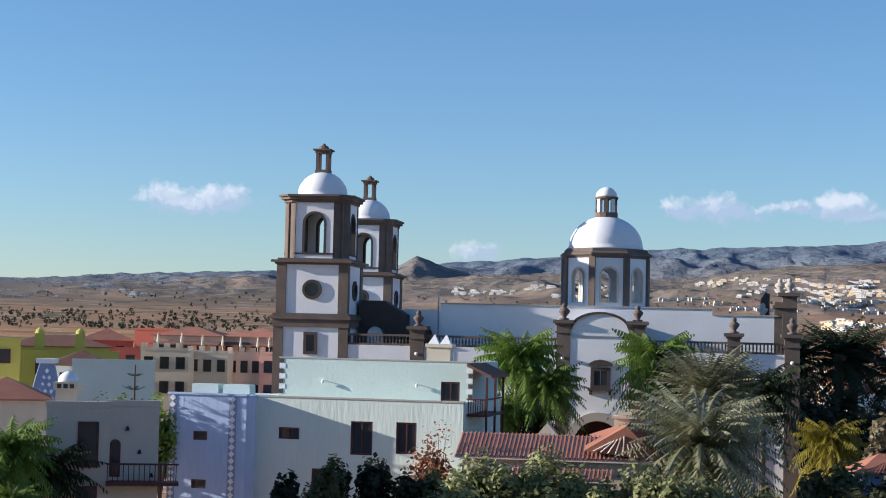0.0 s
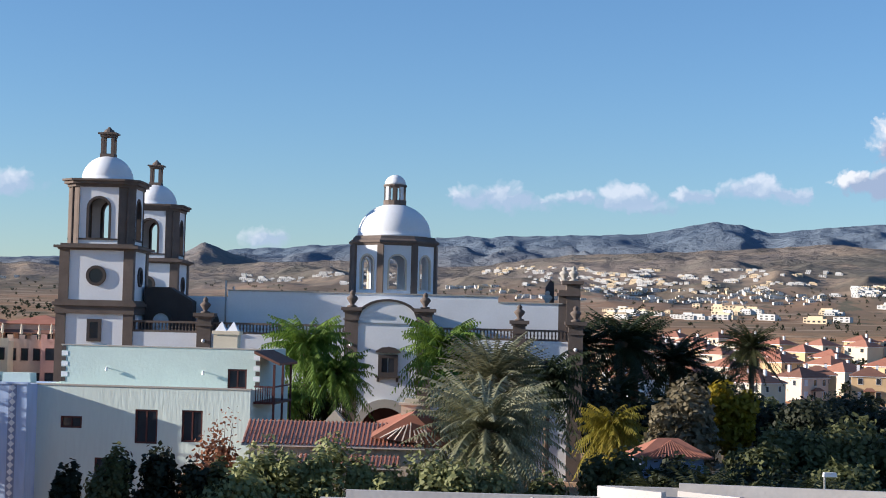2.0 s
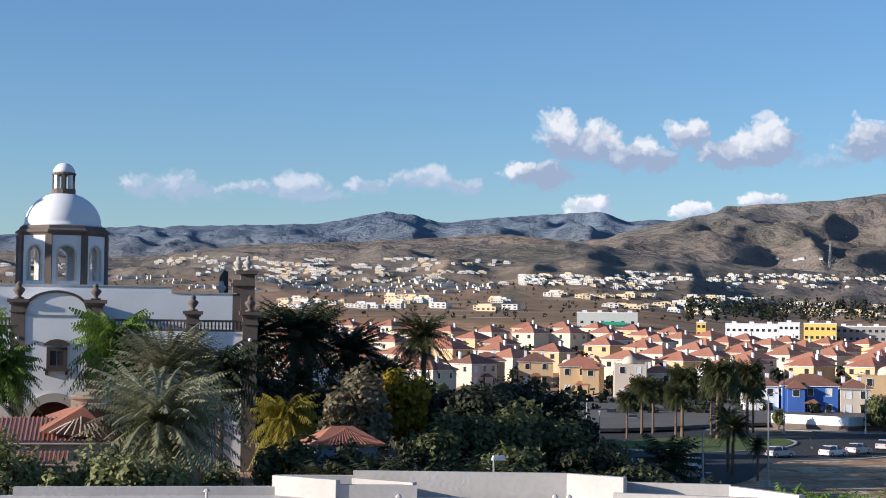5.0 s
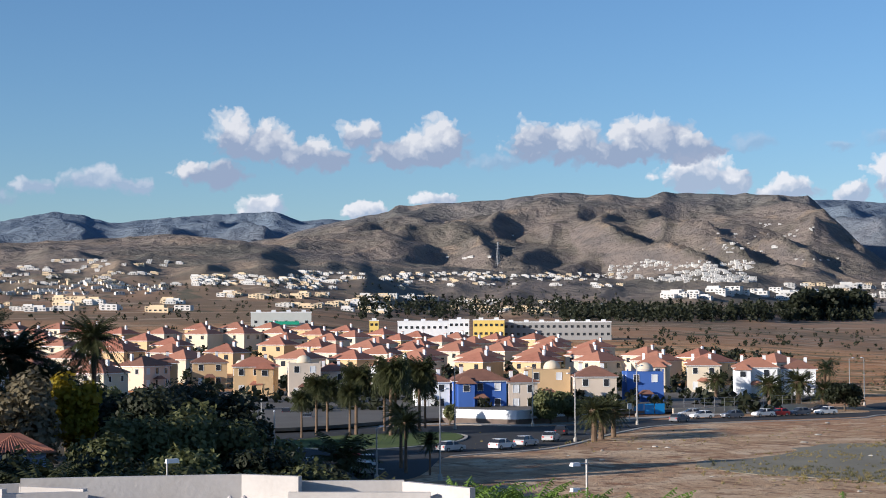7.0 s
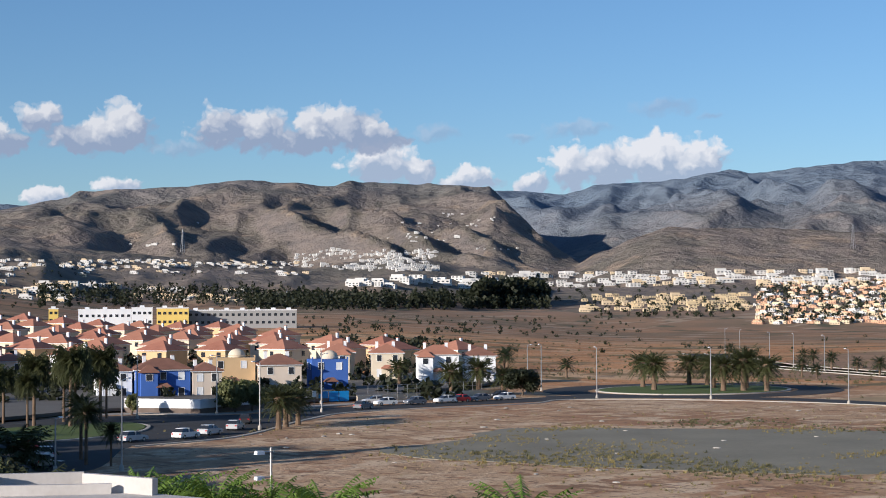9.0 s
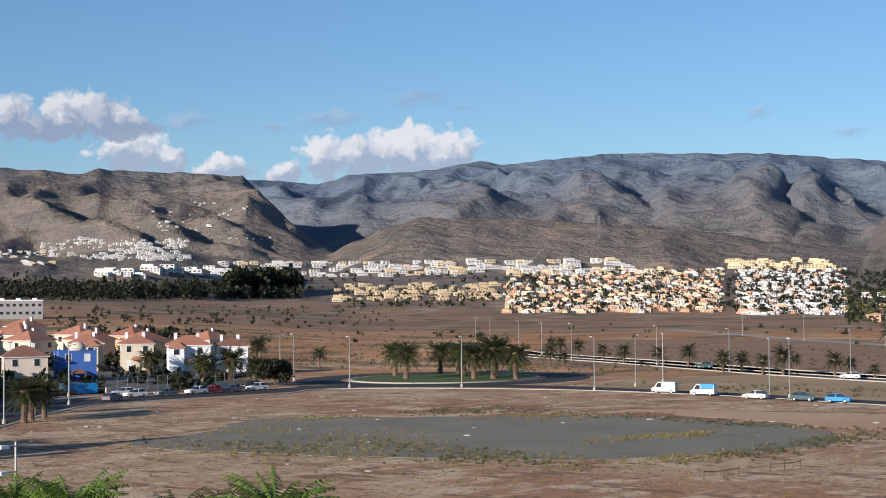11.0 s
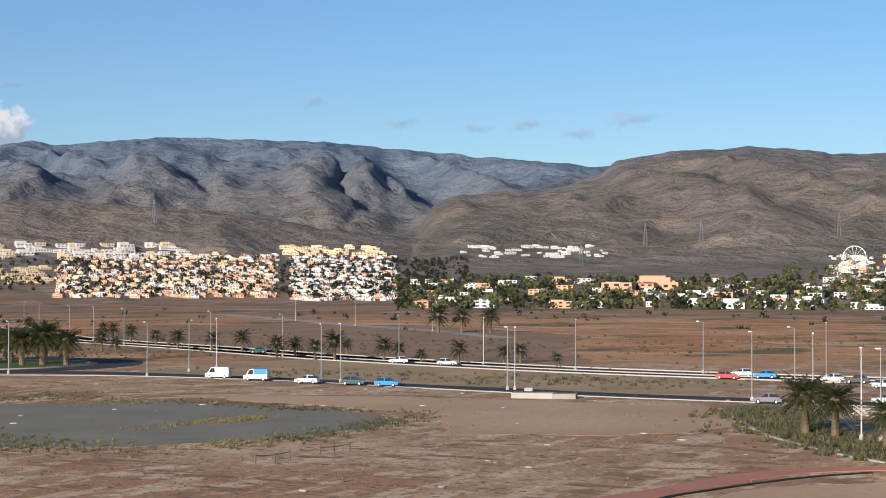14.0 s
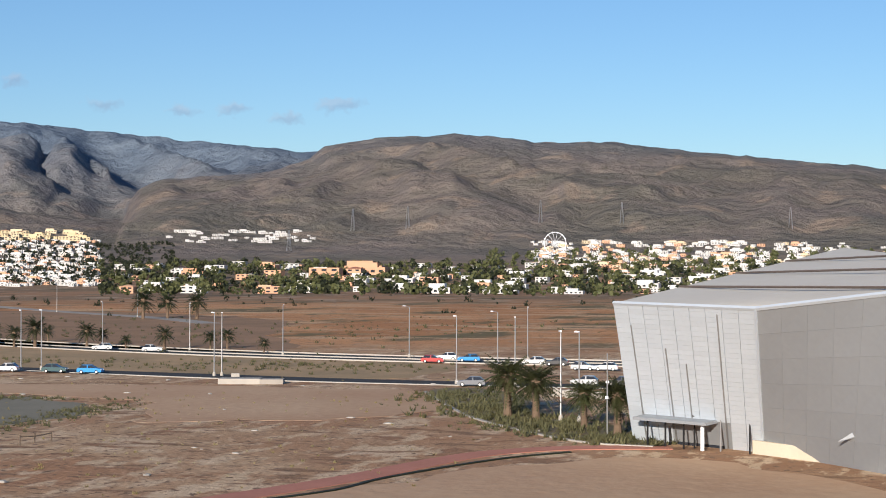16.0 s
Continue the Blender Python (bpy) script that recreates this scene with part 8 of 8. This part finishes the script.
belt("park_trees_dark", "dark green park trees", [(63.0, 90.0, -0.9, 0.15, 500)], LEAF_DARK, 4, 8, 22)
belt("plain_trees", "dark shrubs and trees on the far plain", [(-15, -5.5, -0.1, 0.5, 300), (14, 30, 0.1, 0.9, 200), (8, 36, 0.9, 1.6, 260), (-14, 8, 0.4, 1.3, 220), (36, 48, -0.9, -0.2, 160), (60, 90, -1.25, -0.95, 40)], LEAF_DARK, 1.2, 3.0, 16)
wr = march(78.6, 0.45)
if wr:
    whl = thing("ferris_wheel", pose(wr[0], wr[1], ground_z(wr[0], wr[1]), 0, 0, -78.6), "pale ferris wheel in the far park", "ferris wheel")
    R = 13.0
    ringpts = [(R * math.cos(2 * math.pi * i / 28), 0, 15 + R * math.sin(2 * math.pi * i / 28)) for i in range(29)]
    part("rim", Shape().tube(ringpts, 0.5, 5), WHITE, whl)
    for k in range(14):
        a = 2 * math.pi * k / 14
        part("spoke", Shape().tube([(0, 0, 15), (R * math.cos(a), 0, 15 + R * math.sin(a))], 0.2, 4), WHITE, whl)
        part("gondola", Shape().box(R * math.cos(a) - 0.9, R * math.cos(a) + 0.9, -0.8, 0.8, 14 + R * math.sin(a), 15.6 + R * math.sin(a)), WHITE, whl)
    part("support", Shape().tube([(-6, -2, 0), (0, -2, 15), (6, -2, 0)], 0.4, 5), STEEL, whl)
for az, el, h in ((78.1, 1.6, 32), (80.9, 1.55, 30), (73.5, 1.4, 30), (71.6, 1.3, 30), (86.6, 1.4, 28), (31.8, 2.0, 36), (54.7, 2.05, 34), (69.4, 0.6, 26)):
    hit = march(az, el, 1500)
    if hit:
        py = thing("pylon", pose(hit[0], hit[1], ground_z(hit[0], hit[1])), "grey lattice power pylon on the slope", "pylon", "power pylons")
        for sx in (-1, 1):
            for sy in (-1, 1):
                part("leg", Shape().tube([(sx * 2.5, sy * 2.5, -2), (sx * 0.5, sy * 0.5, h)], 0.28, 4), STEEL, py)
        for z in (h * 0.72, h * 0.86):
            part("cross_arm", Shape().tube([(-5, 0, z), (5, 0, z)], 0.3, 4), STEEL, py)
